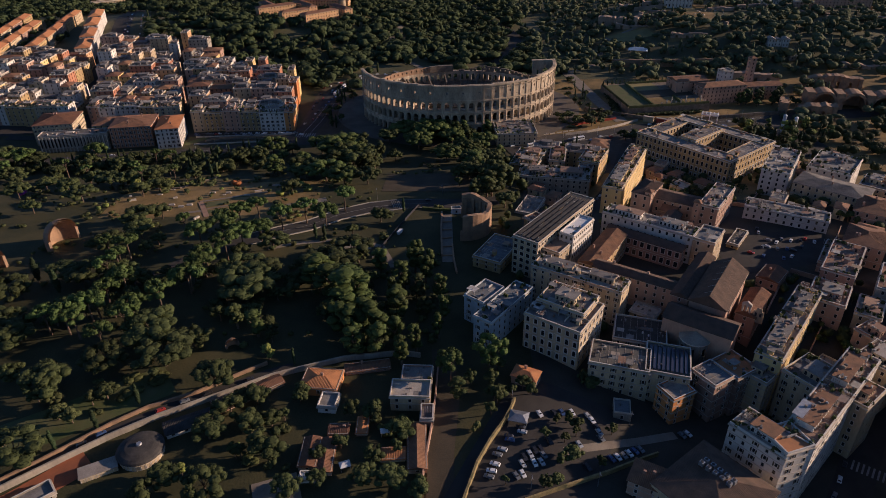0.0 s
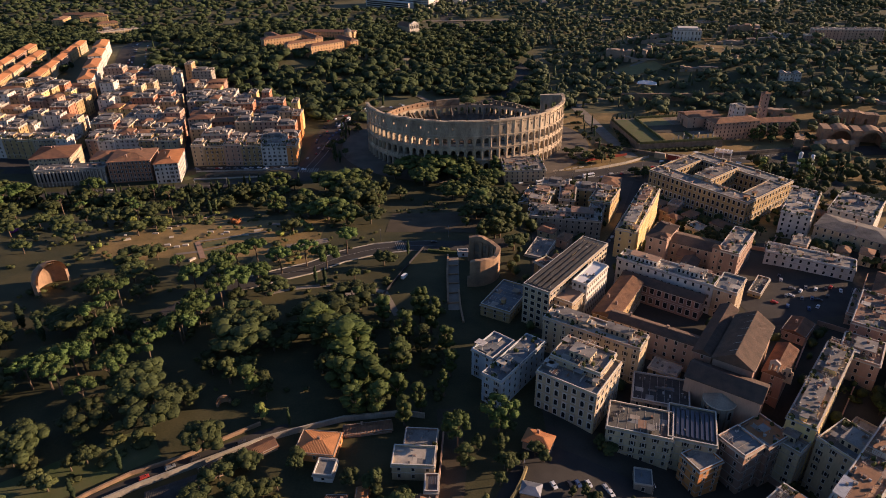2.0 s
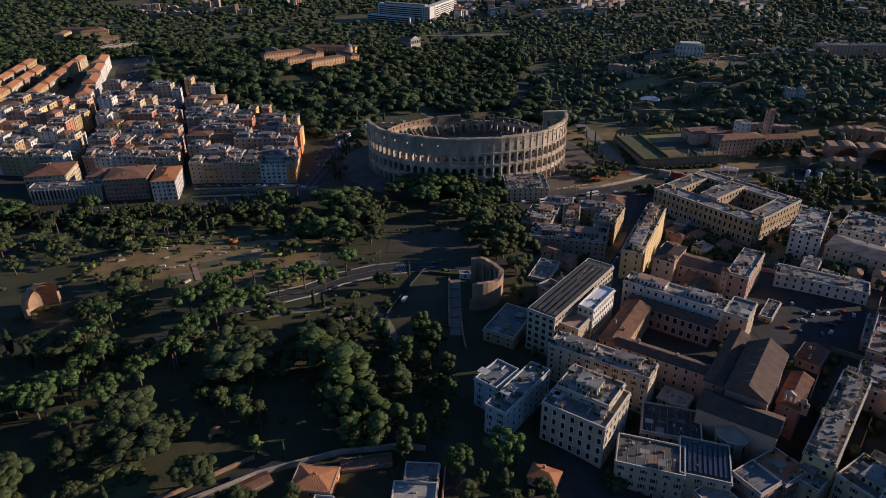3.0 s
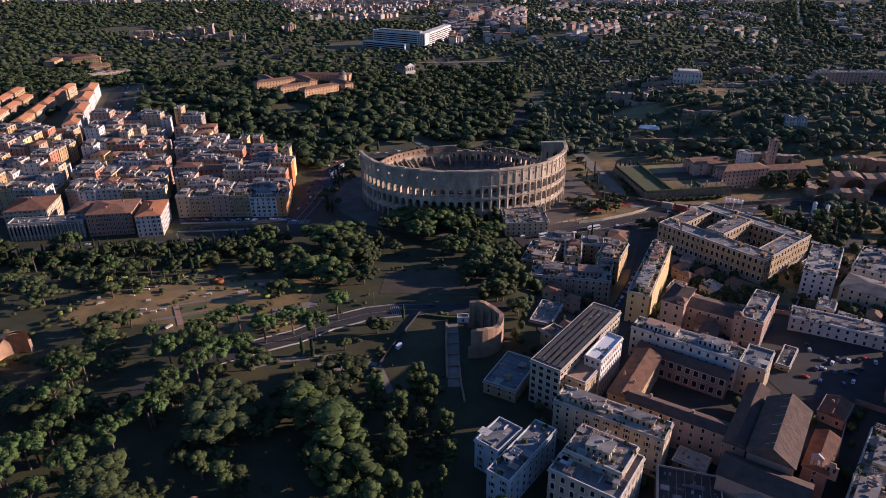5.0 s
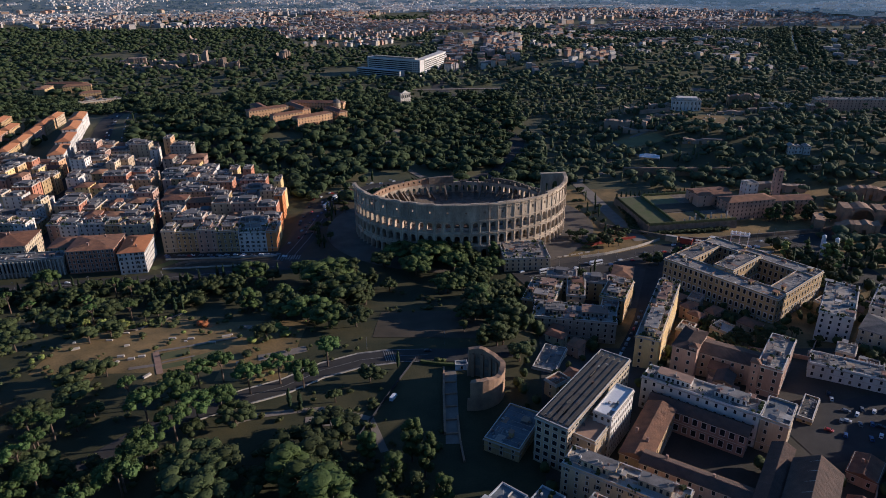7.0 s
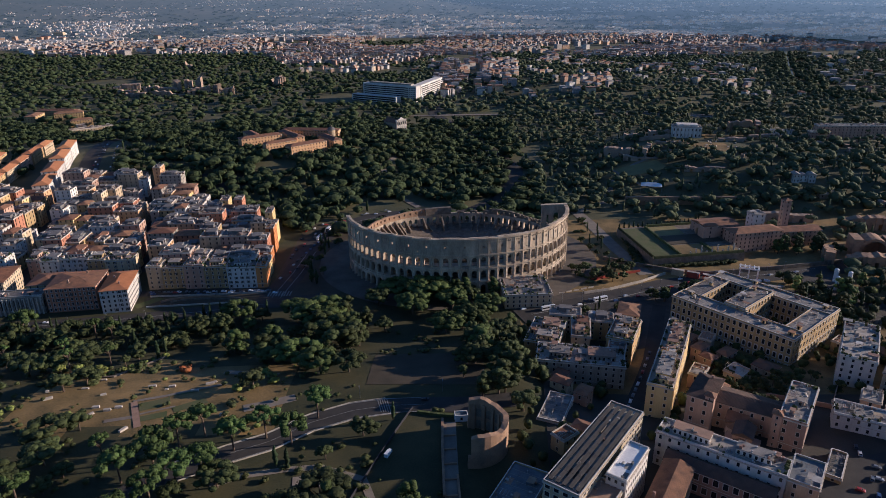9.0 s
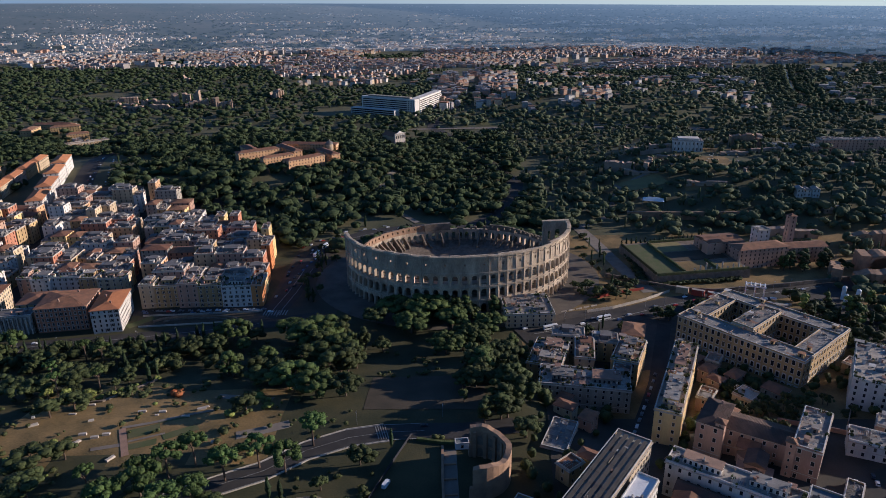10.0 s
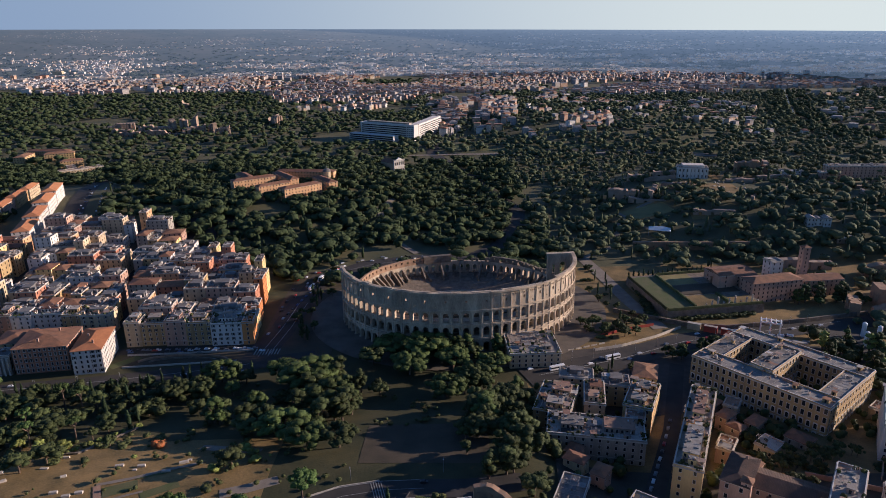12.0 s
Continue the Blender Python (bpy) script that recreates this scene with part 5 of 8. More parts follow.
wood("woodland_aventine", scatter(5900, -60, 1700, 1400, 2480, aventine, 4, 4, 8.5), "dark trees among houses on a far hill", 4, 8, WOOD_PALE, 1, (0.2, 0.05))
rv = random.Random(58)
banks = [(rv.uniform(1400, 2450), rv.choice((-1, -1, 1)), rv.random()) for _ in range(760)]
wood("river_trees", [(river_x(y) + side * (10 + 55 * u * u), y, rv.uniform(4, 10), rv.uniform(8, 15)) for y, side, u in banks if noise.noise((y * 0.012, side, 4)) > -0.25], "uneven belt of dark trees along the river", 14, 14, WOOD, 2)
wood("woodland_far", scatter(1500, -2600, 2600, 2200, 3200, lambda x, y: math.hypot(x, y) < 3180 and (y > park_end(x) + 40 or x > 300) and x < 900 and noise.noise((x * 0.0022, y * 0.0022, 2)) > 0.0, 5, 6, 12), "distant dark woods between the suburbs", 5, 6)

CITY = ramp_mat("far_city_walls", [(0.60, 0.52, 0.42), (0.68, 0.64, 0.57), (0.50, 0.34, 0.23), (0.46, 0.40, 0.34), (0.62, 0.48, 0.32), (0.52, 0.34, 0.24), (0.40, 0.36, 0.33)])
CITY_R = ramp_mat("far_city_roofs", [(0.34, 0.18, 0.11), (0.32, 0.30, 0.28), (0.44, 0.40, 0.35), (0.36, 0.20, 0.13), (0.28, 0.26, 0.25)])


def city(name, n, x0, x1, y0, y1, keep, seed, label, size=(10, 30), high=(10, 22)):
    r = random.Random(seed)
    wv, rv = Mesh(), Mesh()
    made = 0
    while made < n:
        x, y = r.uniform(x0, x1), r.uniform(y0, y1)
        if not keep(x, y):
            continue
        g = gz(x, y)
        w, d, h = r.uniform(*size), r.uniform(size[0], size[1] * 0.7), r.uniform(*high)
        yaw = 30 * round(3 * noise.noise((x * 0.0015, y * 0.0015, 9))) + r.uniform(-6, 6)
        wv.box(x - w / 2, y - d / 2, g - 4, x + w / 2, y + d / 2, g + h, yaw)
        rv.box(x - w / 2 - 0.4, y - d / 2 - 0.4, g + h, x + w / 2 + 0.4, y + d / 2 + 0.4, g + h + r.choice([0.8, 2.6, 2.6]), yaw, taper=r.choice([0.1, 2.5, 3.0]))
        made += 1
    joined(name + "_walls", wv.v, wv.f, CITY, label, "buildings")
    joined(name + "_roofs", rv.v, rv.f, CITY_R, "roofs of " + label, "roofs")


city("aventine_houses", 330, 150, 900, 1520, 2560, lambda x, y: x < river_x(y) - 90 and noise.noise((x * 0.005, y * 0.005, 5)) < 0.0, 31, "small far houses among trees", (8, 20), (7, 14))
city("ridge_houses", 170, 380, 1050, 2380, 2620, lambda x, y: x < river_x(y) - 60, 35, "pale houses in a row on a far ridge", (8, 22), (9, 16))
city("street_houses", 260, -10, 330, 1620, 2330, lambda x, y: 18 < abs(x - 60 - 0.12 * (y - 1500)) < 110, 32, "far apartment houses along an avenue", (9, 20), (11, 19))
city("park_edge_houses", 420, -620, 30, 2080, 2760, lambda x, y: y > park_end(x) + 15 and noise.noise((x * 0.006, y * 0.006, 4)) > -0.25, 37, "small sunlit houses at the park's far edge", (8, 17), (7, 13))
city("far_blocks", 110, -2300, -330, 2640, 3250, lambda x, y: y > park_end(x) + 30 and noise.noise((x * 0.003, y * 0.003, 12)) < 0.2, 36, "long distant apartment blocks", (14, 40), (10, 18))
city("eastern_blocks", 40, 150, 2100, 2560, 3100, lambda x, y: noise.noise((x * 0.003, y * 0.003, 12)) < 0.2, 38, "long distant apartment blocks", (16, 40), (10, 20))
city("far_city", 4200, -2700, 2700, 2580, 3320, lambda x, y: math.hypot(x, y - 75) < 3300 and y > park_end(x) + 30 and noise.noise((x * 0.003, y * 0.003, 2)) < 0.2, 33, "distant suburbs of pale apartment houses", (6, 19), (6, 15))
city("river_houses", 130, 900, 1900, 1500, 2600, lambda x, y: x > river_x(y) + 70, 39, "far apartment houses beyond the river", (9, 26), (8, 15))


def suburb(x, y):
    """Where the far plain is built over: long bands of suburbs with fields and woods between."""
    d = math.hypot(x, y - 75)
    return noise.noise((x * 0.0022, d * 0.009, 2)) + 0.6 * noise.noise((x * 0.008, d * 0.03, 7)) + 0.06 - 0.3 * (d - 3300) / 1400


def backdrop_city(n, seed):
    """Suburbs on the far plain, the smaller the farther they are."""
    r = random.Random(seed)
    wv = Mesh()
    made = 0
    while made < n:
        a, d = radians(90 + r.uniform(-40, 40)), 3270 + 1480 * r.random() ** 1.5
        x, y = d * math.cos(a), 75 + d * math.sin(a)
        if suburb(x, y) < 0.05 - 0.1 * r.random() ** 3:
            continue
        g = gz(x, y)
        s = min(1.0, max(0.12, (212 - g) / d * 13.5))
        w, h = r.choice((9, 12, 16, 22, 40)) * r.uniform(0.8, 1.3) * s, r.uniform(5, 12) * s
        wv.box(x - w / 2, y - 6 * s, g - 3, x + w / 2, y + 6 * s, g + h, r.uniform(-25, 25))
        made += 1
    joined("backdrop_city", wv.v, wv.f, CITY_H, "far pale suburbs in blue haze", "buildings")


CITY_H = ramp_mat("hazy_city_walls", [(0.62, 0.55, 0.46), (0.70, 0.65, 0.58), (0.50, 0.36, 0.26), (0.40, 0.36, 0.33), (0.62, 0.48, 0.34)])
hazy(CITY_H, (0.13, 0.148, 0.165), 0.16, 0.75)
backdrop_city(9000, 34)


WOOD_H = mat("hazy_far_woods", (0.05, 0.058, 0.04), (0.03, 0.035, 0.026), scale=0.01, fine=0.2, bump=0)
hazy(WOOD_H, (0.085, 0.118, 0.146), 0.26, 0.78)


def backdrop_wood(n, seed):
    r, spots = random.Random(seed), []
    while len(spots) < n:
        a, dd = radians(90 + r.uniform(-40, 40)), r.uniform(3250, 4750)
        x, y = dd * math.cos(a), 75 + dd * math.sin(a)
        if suburb(x, y) > 0.06:
            continue
        s = min(1.0, max(0.12, (212 - gz(x, y)) / dd * 13.5))
        spots.append((x, y, r.uniform(10, 30) * s, 6 * s))
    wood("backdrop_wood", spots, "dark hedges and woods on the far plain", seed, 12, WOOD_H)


backdrop_wood(3000, 35)

# ---- the basilica ----
def basilica():
    ob = thing("basilica", 142.6, 284.8, -11.0, -35.0, "large brick basilica with weathered clay tile roofs", "church")
    w, d, h = 18.0, 42.0, 23.0
    wl = Mesh()
    for ox, oy, ux, uy, ln in ((-w / 2, -d / 2, 1, 0, w), (w / 2, -d / 2, 0, 1, d), (w / 2, d / 2, -1, 0, w), (-w / 2, d / 2, 0, -1, d)):
        n = int(ln / 7)
        face_wall(wl, ox, oy, ux, uy, ln, -1, h, [(ln / n * (i + 0.5) - 0.8, ln / n * (i + 0.5) + 0.8, 15.0, 18.5) for i in range(n)])
    part("wall", wl, PAINT["pink"], ob)
    rm = Mesh()
    roof_hip(rm, w, d, h, 6.0, 0.7, True)
    part("nave_roof", rm, TILE_D, ob)
    tm = Mesh()
    tile_rows(tm, w, d, h, 6.0, 0.7, True)
    tagged(part("roof_tiling", tm, TILE_D, ob), kind="stuff")
    for s in (-1, 1):
        part("gable", Mesh().quad((-w / 2, s * d / 2, h), (w / 2, s * d / 2, h), (0, s * (d / 2), h + 5.7)), PAINT["pink"], ob)
    tw, td = 33.0, 15.0
    part("transept_wall", Mesh().box(-tw / 2, -d / 2 - td, -1, tw / 2, -d / 2 - 0.1, 18.5), PAINT["pink"], ob)
    tr = Mesh()
    roof_hip(tr, tw, td, 18.5, 3.8, 0.6, True)
    tr.v = [(x, y - d / 2 - td / 2, z) for x, y, z in tr.v]
    part("transept_roof", tr, TILE_D, ob)
    ap = Mesh()
    ap.tube(0, -d / 2 - td, -1, 13.0, 6.8, 6.8, 18).tube(0, -d / 2 - td, 13.0, 16.5, 7.3, 0.4, 18)
    part("apse", ap, PAINT["grey"], ob, "round apse with a low conical tile roof")
    for k in range(7):
        a = radians(-160 + k * 23.3)
        part("buttress", Mesh().box(-0.4, -0.4, -1, 0.4, 0.4, 12.6, math.degrees(a)), PAINT["grey"], ob).location = (6.9 * math.cos(a), -d / 2 - td + 6.9 * math.sin(a), 0)
    for k in (1, 3, 5):
        a = radians(-160 + (k + 0.0) * 23.3 + 11.6)
        part("window", Mesh().box(-0.15, -0.8, 6.0, 0.12, 0.8, 10.0), GLASS, ob).matrix_basis = pose(6.75 * math.cos(a), -d / 2 - td + 6.75 * math.sin(a), 0, 0, 0, math.degrees(a))
    part("apse_cornice", Mesh().tube(0, -d / 2 - td, 12.4, 13.0, 7.4, 7.5, 18), STONE, ob)
    for sx in (-1, 1):
        part("eaves", Mesh().box(sx * (w / 2 + 0.35) - 0.35, -d / 2, h - 0.7, sx * (w / 2 + 0.35) + 0.35, d / 2, h - 0.3), STONE, ob)
    for k in range(6):
        part("roof_rib", Mesh().quad((0.02, -d / 2 + 3.5 + k * 7, h + 6.16), (0.02, -d / 2 + 3.9 + k * 7, h + 6.16), (-w / 2 - 0.6, -d / 2 + 3.9 + k * 7, h - 0.2), (-w / 2 - 0.6, -d / 2 + 3.5 + k * 7, h - 0.2)), STONE, ob)
    for sx in (-1, 1):
        part("transept_gable", Mesh().quad((sx * tw / 2, -d / 2 - td, 18.4), (sx * tw / 2, -d / 2, 18.4), (sx * tw / 2, -d / 2 - td / 2, 22.0)), PAINT["cream"], ob)


basilica()
belfry = thing("belfry", 157.6, 268.5, 3.4, -38, "small cream baroque belfry wall with two arches", "belfry")
part("wall", Mesh().box(-2.6, -0.5, -3, 2.6, 0.5, 3.6, taper=0.1), PAINT["cream"], belfry)
part("top", Mesh().box(-1.4, -0.5, 3.6, 1.4, 0.5, 5.4, taper=0.25), PAINT["cream"], belfry)
# arches are dark slabs on the solid wall, painting the openings' shade
for u in (-1.1, 1.1):
    part("arch_opening_shade", Mesh().box(u - 0.5, -0.56, 0.8, u + 0.5, -0.48, 2.8), DARK, belfry)
house(122.9, 349.3, 47.0, 9.0, -36.2, 3.8, "pink", "gable", label="two-storeyed arcaded cloister walk with a dark tile roof", deck=TILE_D, rise=2.6, clutter=0, name="cloister_walk", arched=True, floors=2, bay=4.0, win=(2.2, 3.4))
house(134.1, 297.6, 8.8, 48.0, -35.0, 10.3, "pink", "gable", label="convent range beside the nave with a tiled roof", deck=TILE_D, rise=2.5, name="convent_range", clutter=0.3)
house(160.5, 281.0, 9.5, 27.0, -38.0, 3.5, "pink", "gable", label="chapel with a red tiled roof and a small belfry", deck=TILE, rise=2.4, name="chapel", clutter=0.4)

# metal panel rows on the institute's roof and panels on the school's roof
E_POSE = pose(68.4, 355.9, 15.6, 0, 0, -37.6)
for i in range(5):
    for j in range(8):
        p = part("roof_panel", Mesh().box(-0.95, -4.02, 0.9, 0.95, 4.02, 1.02), DARKROOF)
        p.matrix_world = E_POSE @ pose(-6.2 + i * 3.1, -29 + j * 8.2, 0.05, 0, 7, 0)
        part("rack", Mesh().box(-0.7, -3.3, 0.0, 0.7, 3.3, 0.8), DARK, p)
        tagged(p, "dark roof panel on a low rack", "roof panel", "panels on the institute roof")
S_POSE = pose(105.0, 241.0, 0.05, 0, 0, -17.8)
for i in range(9):
    p = part("solar_panel", Mesh().box(-0.75, -8.5, 0.5, 0.75, 8.5, 0.58), PANEL)
    p.matrix_world = S_POSE @ pose(-8 + i * 2.0, 0, 0.0, 0, 14, 0)
    part("rack", Mesh().box(-0.6, -8.2, 0.0, 0.6, 8.2, 0.45), METAL, p)
    tagged(p, "dark blue solar panel row on a flat roof", "solar panel", "solar panels on the school")

# houses by the amphitheatre and below the road
house(87.2, 473.0, 54.0, 22.0, -12.2, -8.0, "grey", base=-24, label="grey apartment block with terraces and laundry on its roof", clutter=1.6, deck=FLAT_L, floors=4)
house(71.1, 506.6, 22.0, 34.0, -20.6, -9.0, "ochre", base=-25, label="yellow apartment house with a cluttered roof", clutter=1.4)
house(96.0, 512.2, 12.5, 28.0, -12.0, -9.5, "cream", base=-25, label="narrow house with a tall blind party wall", clutter=1.0)
house(114.0, 486.0, 11.0, 12.0, -20.0, -10.0, "pink", base=-25, label="rose-coloured house with a cluttered terrace", clutter=1.2, deck=FLAT_T, single=False)
house(114.0, 529.0, 17.0, 15.0, -12.0, -11.0, "ochre", base=-26, label="ochre house with a terrace", clutter=1.2, deck=FLAT, single=False)
house(91.0, 541.0, 22.0, 14.0, -12.0, -12.0, "cream", base=-27, label="cream house with a light terrace", clutter=1.2, deck=FLAT_L, single=False)
house(138.0, 543.0, 15.0, 20.0, -20.0, -12.0, "yellow", "hip", base=-27, label="yellow house with an old tile roof", clutter=0.5, deck=TILE, rise=1.8, single=False)
house(62.0, 418.0, 13.5, 26.9, -24.4, -8.0, "grey", label="low shed with a pale metal roof", clutter=0.2, deck=FLAT, base=-17)
house(-57.4, 235.9, 17.3, 13.4, -7.4, -4.0, "orange", "hip", label="house with a bright orange tile roof", deck=TILE_O, rise=1.8, clutter=0.5)
house(-52.5, 223.0, 8.0, 9.0, -7.4, -5.5, "white", label="small house with a blue-grey terrace", clutter=0.4, deck=FLAT)
house(-15.4, 224.7, 17.6, 11.0, -3.5, -1.0, "cream", label="square house with a pale flat roof", clutter=0.5, deck=FLAT_L)
house(-13.0, 237.0, 14.0, 12.0, -3.5, -3.5, "pink", label="pink house with a blue-grey roof terrace", clutter=0.6, deck=FLAT)
house(-8.0, 213.0, 5.4, 9.0, -1.1, -4.0, "pink", label="pink stair wing beside the lane", clutter=0.2)
house(-12.0, 196.0, 7.4, 24.0, 2.4, -6.0, "pink", "gable", label="low tiled outbuilding along the lane", deck=TILE, rise=1.4, clutter=0.3)
house(-22.0, 193.0, 10.0, 6.0, 2.4, -7.0, "cream", "gable", label="low shed with an orange tile roof", deck=TILE_O, rise=1.0, clutter=0)
house(-56.2, 193.6, 7.0, 15.1, -1.0, -6.0, "grey", "gable", label="low workshop with a brown tile roof", deck=TILE, rise=1.2, clutter=0.5)
house(-49.3, 192.1, 6.3, 17.3, 0.0, -6.4, "pink", "gable", label="low workshop with an old tile roof", deck=TILE, rise=1.2, clutter=0.5)
house(-54.0, 182.0, 9.0, 4.0, 0.0, -7.0, "white", label="low lean-to with a white sheet roof", deck=WHITE, clutter=0)
house(-36.0, 209.0, 4.5, 9.0, 0.0, -7.0, "pink", "gable", label="narrow shed with an orange tile roof", deck=TILE_O, rise=0.9, clutter=0)
house(-46.0, 207.0, 8.0, 6.0, 0.0, -7.0, "cream", "gable", label="small outbuilding with an old tile roof", deck=TILE, rise=1.0, clutter=0.5)
house(-37.4, 247.9, 21.2, 6.1, 9.9, -7.0, "pink", "gable", label="long low building with a brown tile roof on the wall", deck=TILE, rise=1.0, clutter=0.5)
house(-90.5, 229.5, 32.0, 7.5, 36.0, -5.8, "pink", "gable", label="long low house with a red-brown tile roof by the wall", deck=TILE, rise=1.2, clutter=0.5)
house(-111.0, 212.0, 22.0, 8.0, 27.0, -5.6, "white", "gable", label="low white hall with a dark felt roof", deck=DARKROOF, rise=1.6, clutter=0, cornice=False)
house(38.1, 237.6, 11.8, 8.0, -25.9, -4.0, "pink", "hip", label="small house with a red tile roof among trees", deck=TILE_O, rise=1.6, clutter=0.5)
house(102.0, 170.0, 32.0, 34.0, -53.0, -2.5, "cream", "hip", label="church with a broad dark tile roof", deck=TILE_D, rise=4.5, clutter=0.3, floors=2, bay=7)
house(80.0, 178.0, 14.0, 12.0, -30.0, -5.0, "pink", "hip", label="low house with an old tile roof", deck=TILE, rise=2.0)
house(245.0, 300.0, 14.0, 30.0, -36.0, 4.0, "grey", label="tall grey wall and house behind the square", clutter=0.6)
house(255.0, 345.0, 22.0, 26.0, -36.0, 5.0, "pink", "hip", label="brick house with an old tile roof", deck=TILE)
house(250.0, 260.0, 24.0, 22.0, -50.0, 2.0, "cream", label="cream house with a flat terrace", clutter=1.2)
house(215.0, 262.0, 14.0, 12.0, -60.0, -2.0, "pink", label="low rose house with a terrace garden", clutter=1.5, deck=FLAT_T)
house(205.0, 240.0, 16.0, 20.0, -57.0, 1.0, "cream", label="apartment house with terracotta terraces", clutter=1.6, deck=FLAT_T)
house(250.5, 393.0, 12.0, 12.0, -29.7, -5.0, "cream", label="low annexe with a plain flat roof", clutter=0.2, deck=FLAT_L)
house(302.0, 470.0, 30.0, 40.0, -40.0, -2.0, "white", label="white institutional building with a flat roof", clutter=0.6)
house(187.0, 365.0, 7.0, 22.0, -37.0, -6.0, "tan", label="low side wing of the convent", clutter=0.3, deck=FELT)


house(205.0, 290.0, 18.0, 22.0, -36.0, 3.0, "pink", label="rose-coloured house with roof terraces", clutter=1.8, deck=FLAT_T)
house(222.0, 280.0, 12.0, 20.0, -36.0, 0.0, "cream", label="low cream house with planted terraces", clutter=1.6, deck=FLAT_L)
house(236.0, 238.0, 20.0, 26.0, -52.0, 4.0, "ochre", label="ochre apartment house with terraces", clutter=1.6)
house(268.0, 290.0, 20.0, 34.0, -36.0, 6.0, "cream", label="cream apartment house behind the square", clutter=1.4)
house(232.0, 338.0, 10.0, 30.0, -36.0, -2.0, "pink", label="low rose wing along the square", clutter=0.8, deck=FLAT_T)
house(188.0, 318.0, 12.0, 16.0, -42.0, -3.0, "pink", "gable", label="low church annexe with an old tile roof", deck=TILE, rise=2.0, clutter=0.6)
house(180.0, 215.0, 14.0, 18.0, -52.0, 3.0, "cream", label="apartment house with a grey terrace", clutter=1.4)
house(148.0, 236.0, 12.0, 16.0, -50.0, -3.0, "cream", label="low house in the block's courtyard", clutter=1.4)
house(290.0, 395.0, 22.0, 30.0, -36.0, 0.0, "pink", "hip", label="brick house with an old tile roof", deck=TILE)
house(318.0, 430.0, 30.0, 24.0, -42.0, -2.0, "cream", label="cream house with a flat terrace", clutter=1.0)
house(300.0, 340.0, 26.0, 40.0, -36.0, 4.0, "ochre", label="ochre apartment house with a roof terrace", clutter=1.2)
house(185.0, 466.0, 12.0, 12.0, -51.0, -17.0, "cream", label="small cream house with a white terrace in a garden", clutter=0.8, deck=FLAT_L)

# ---- walls ----
def wall_line(name, pts, height, thick, material, label, category="wall", drop=1.0):
    """A free-standing wall along plan points, following the ground."""
    m = Mesh()
    for i, (x, y) in enumerate(pts):
        ax, ay = pts[max(0, i - 1)]
        bx, by = pts[min(len(pts) - 1, i + 1)]
        d = math.hypot(bx - ax, by - ay)
        nx, ny = -(by - ay) / d * thick / 2, (bx - ax) / d * thick / 2
        g = gz(x, y)
        m.v += [(x + nx, y + ny, g - drop), (x - nx, y - ny, g - drop), (x - nx, y - ny, g + height), (x + nx, y + ny, g + height)]
    for i in range(len(pts) - 1):
        for j in range(4):
            m.f.append((4 * i + j, 4 * i + (j + 1) % 4, 4 * i + 4 + (j + 1) % 4, 4 * i + 4 + j))
    n = 4 * len(pts) - 4
    m.f += [(3, 2, 1, 0), (n, n + 1, n + 2, n + 3)]
    return tagged(part(name, m, material), label, category)


MOSSY = mat("mossy_ochre_render", (0.36, 0.265, 0.12), (0.13, 0.12, 0.055), scale=0.35, fine=2.5, bump=0.6)
PARKWALL = ((-218, 143), (-190, 166), (-161, 190.3), (-144.5, 203.4), (-126.3, 215.4), (-98.4, 230.7), (-82.7, 240.2), (-71.5, 245), (-49, 254), (-22, 258), (-12, 256))
wall_line("park_wall", PARKWALL, 3.0, 0.8, PAINT["grey"], "old weathered boundary wall along the park")
wall_line("park_wall", ((-225, 143), (-195, 168), (-167.2, 192.7), (-145.7, 212), (-133.3, 221.2), (-114.3, 230.1), (-101.2, 239.9), (-86.3, 250.3)), 1.8, 0.9, BRICK_OLD, "low rubble wall along the park road")
drape("road_park", tuple((x - 2.0, y + 4.0) for x, y in PARKWALL[:8]), 5.0, ASPH, "narrow asphalt road along the park", "road")
wall_line("car_park_wall", ((31.5, 224), (29.4, 218.6), (25.8, 211), (18.8, 199.7), (12.7, 187.7), (6.4, 169.4), (0, 148)), 3.0, 0.9, MOSSY, "mossy ochre wall beside the car park")
wall_line("garden_wall", ((90.3, 198.1), (80.2, 192.8), (66, 185), (52.5, 178.7), (30.2, 169.4)), 2.5, 0.8, MOSSY, "mossy ochre stuccoed wall of a garden")
wall_line("lane_wall", ((-3, 250), (-4.5, 225), (-6, 208), (-9, 185), (-11, 165)), 3.4, 0.6, PAINT["pink"], "rose-coloured wall along the lane")

# ---- roads and paving ----
# setts darkened so that their colour holds the shade round the amphitheatre
SETTS = mat("grey_setts_with_shade", (0.15, 0.125, 0.095), (0.085, 0.072, 0.056), scale=0.1, fine=2, bump=0.3)
EARTHY = mat("worn_yards_and_cobbles", (0.07, 0.06, 0.047), (0.04, 0.038, 0.026), scale=0.07, fine=1.2, bump=0.5)
drape("pavement_hill", ((168, 110), (168, 300), (185, 440)), 250, EARTHY, "dark cobbled streets between the houses", "pavement", lift=0.25)
drape("pavement_car_park", ((22, 160), (58, 232)), 52, ASPH, "worn asphalt of the car park", "car park", lift=0.36)
drape("road_lane", ((-1, 262), (1, 225), (-2, 195), (-3, 150)), 11, EARTH, "dusty unpaved lane", "road", lift=0.2)
drape("pavement_walk", ((49.8, 195.2), (67.7, 200.1), (83.7, 204.7), (102.4, 211.5)), 4.2, PAVE, "pale paved walk through the car park", "path", lift=0.44)
drape("road_square", ((170, 345), (245, 362)), 40, ASPH, "asphalt square with parked cars", "square", lift=0.4)
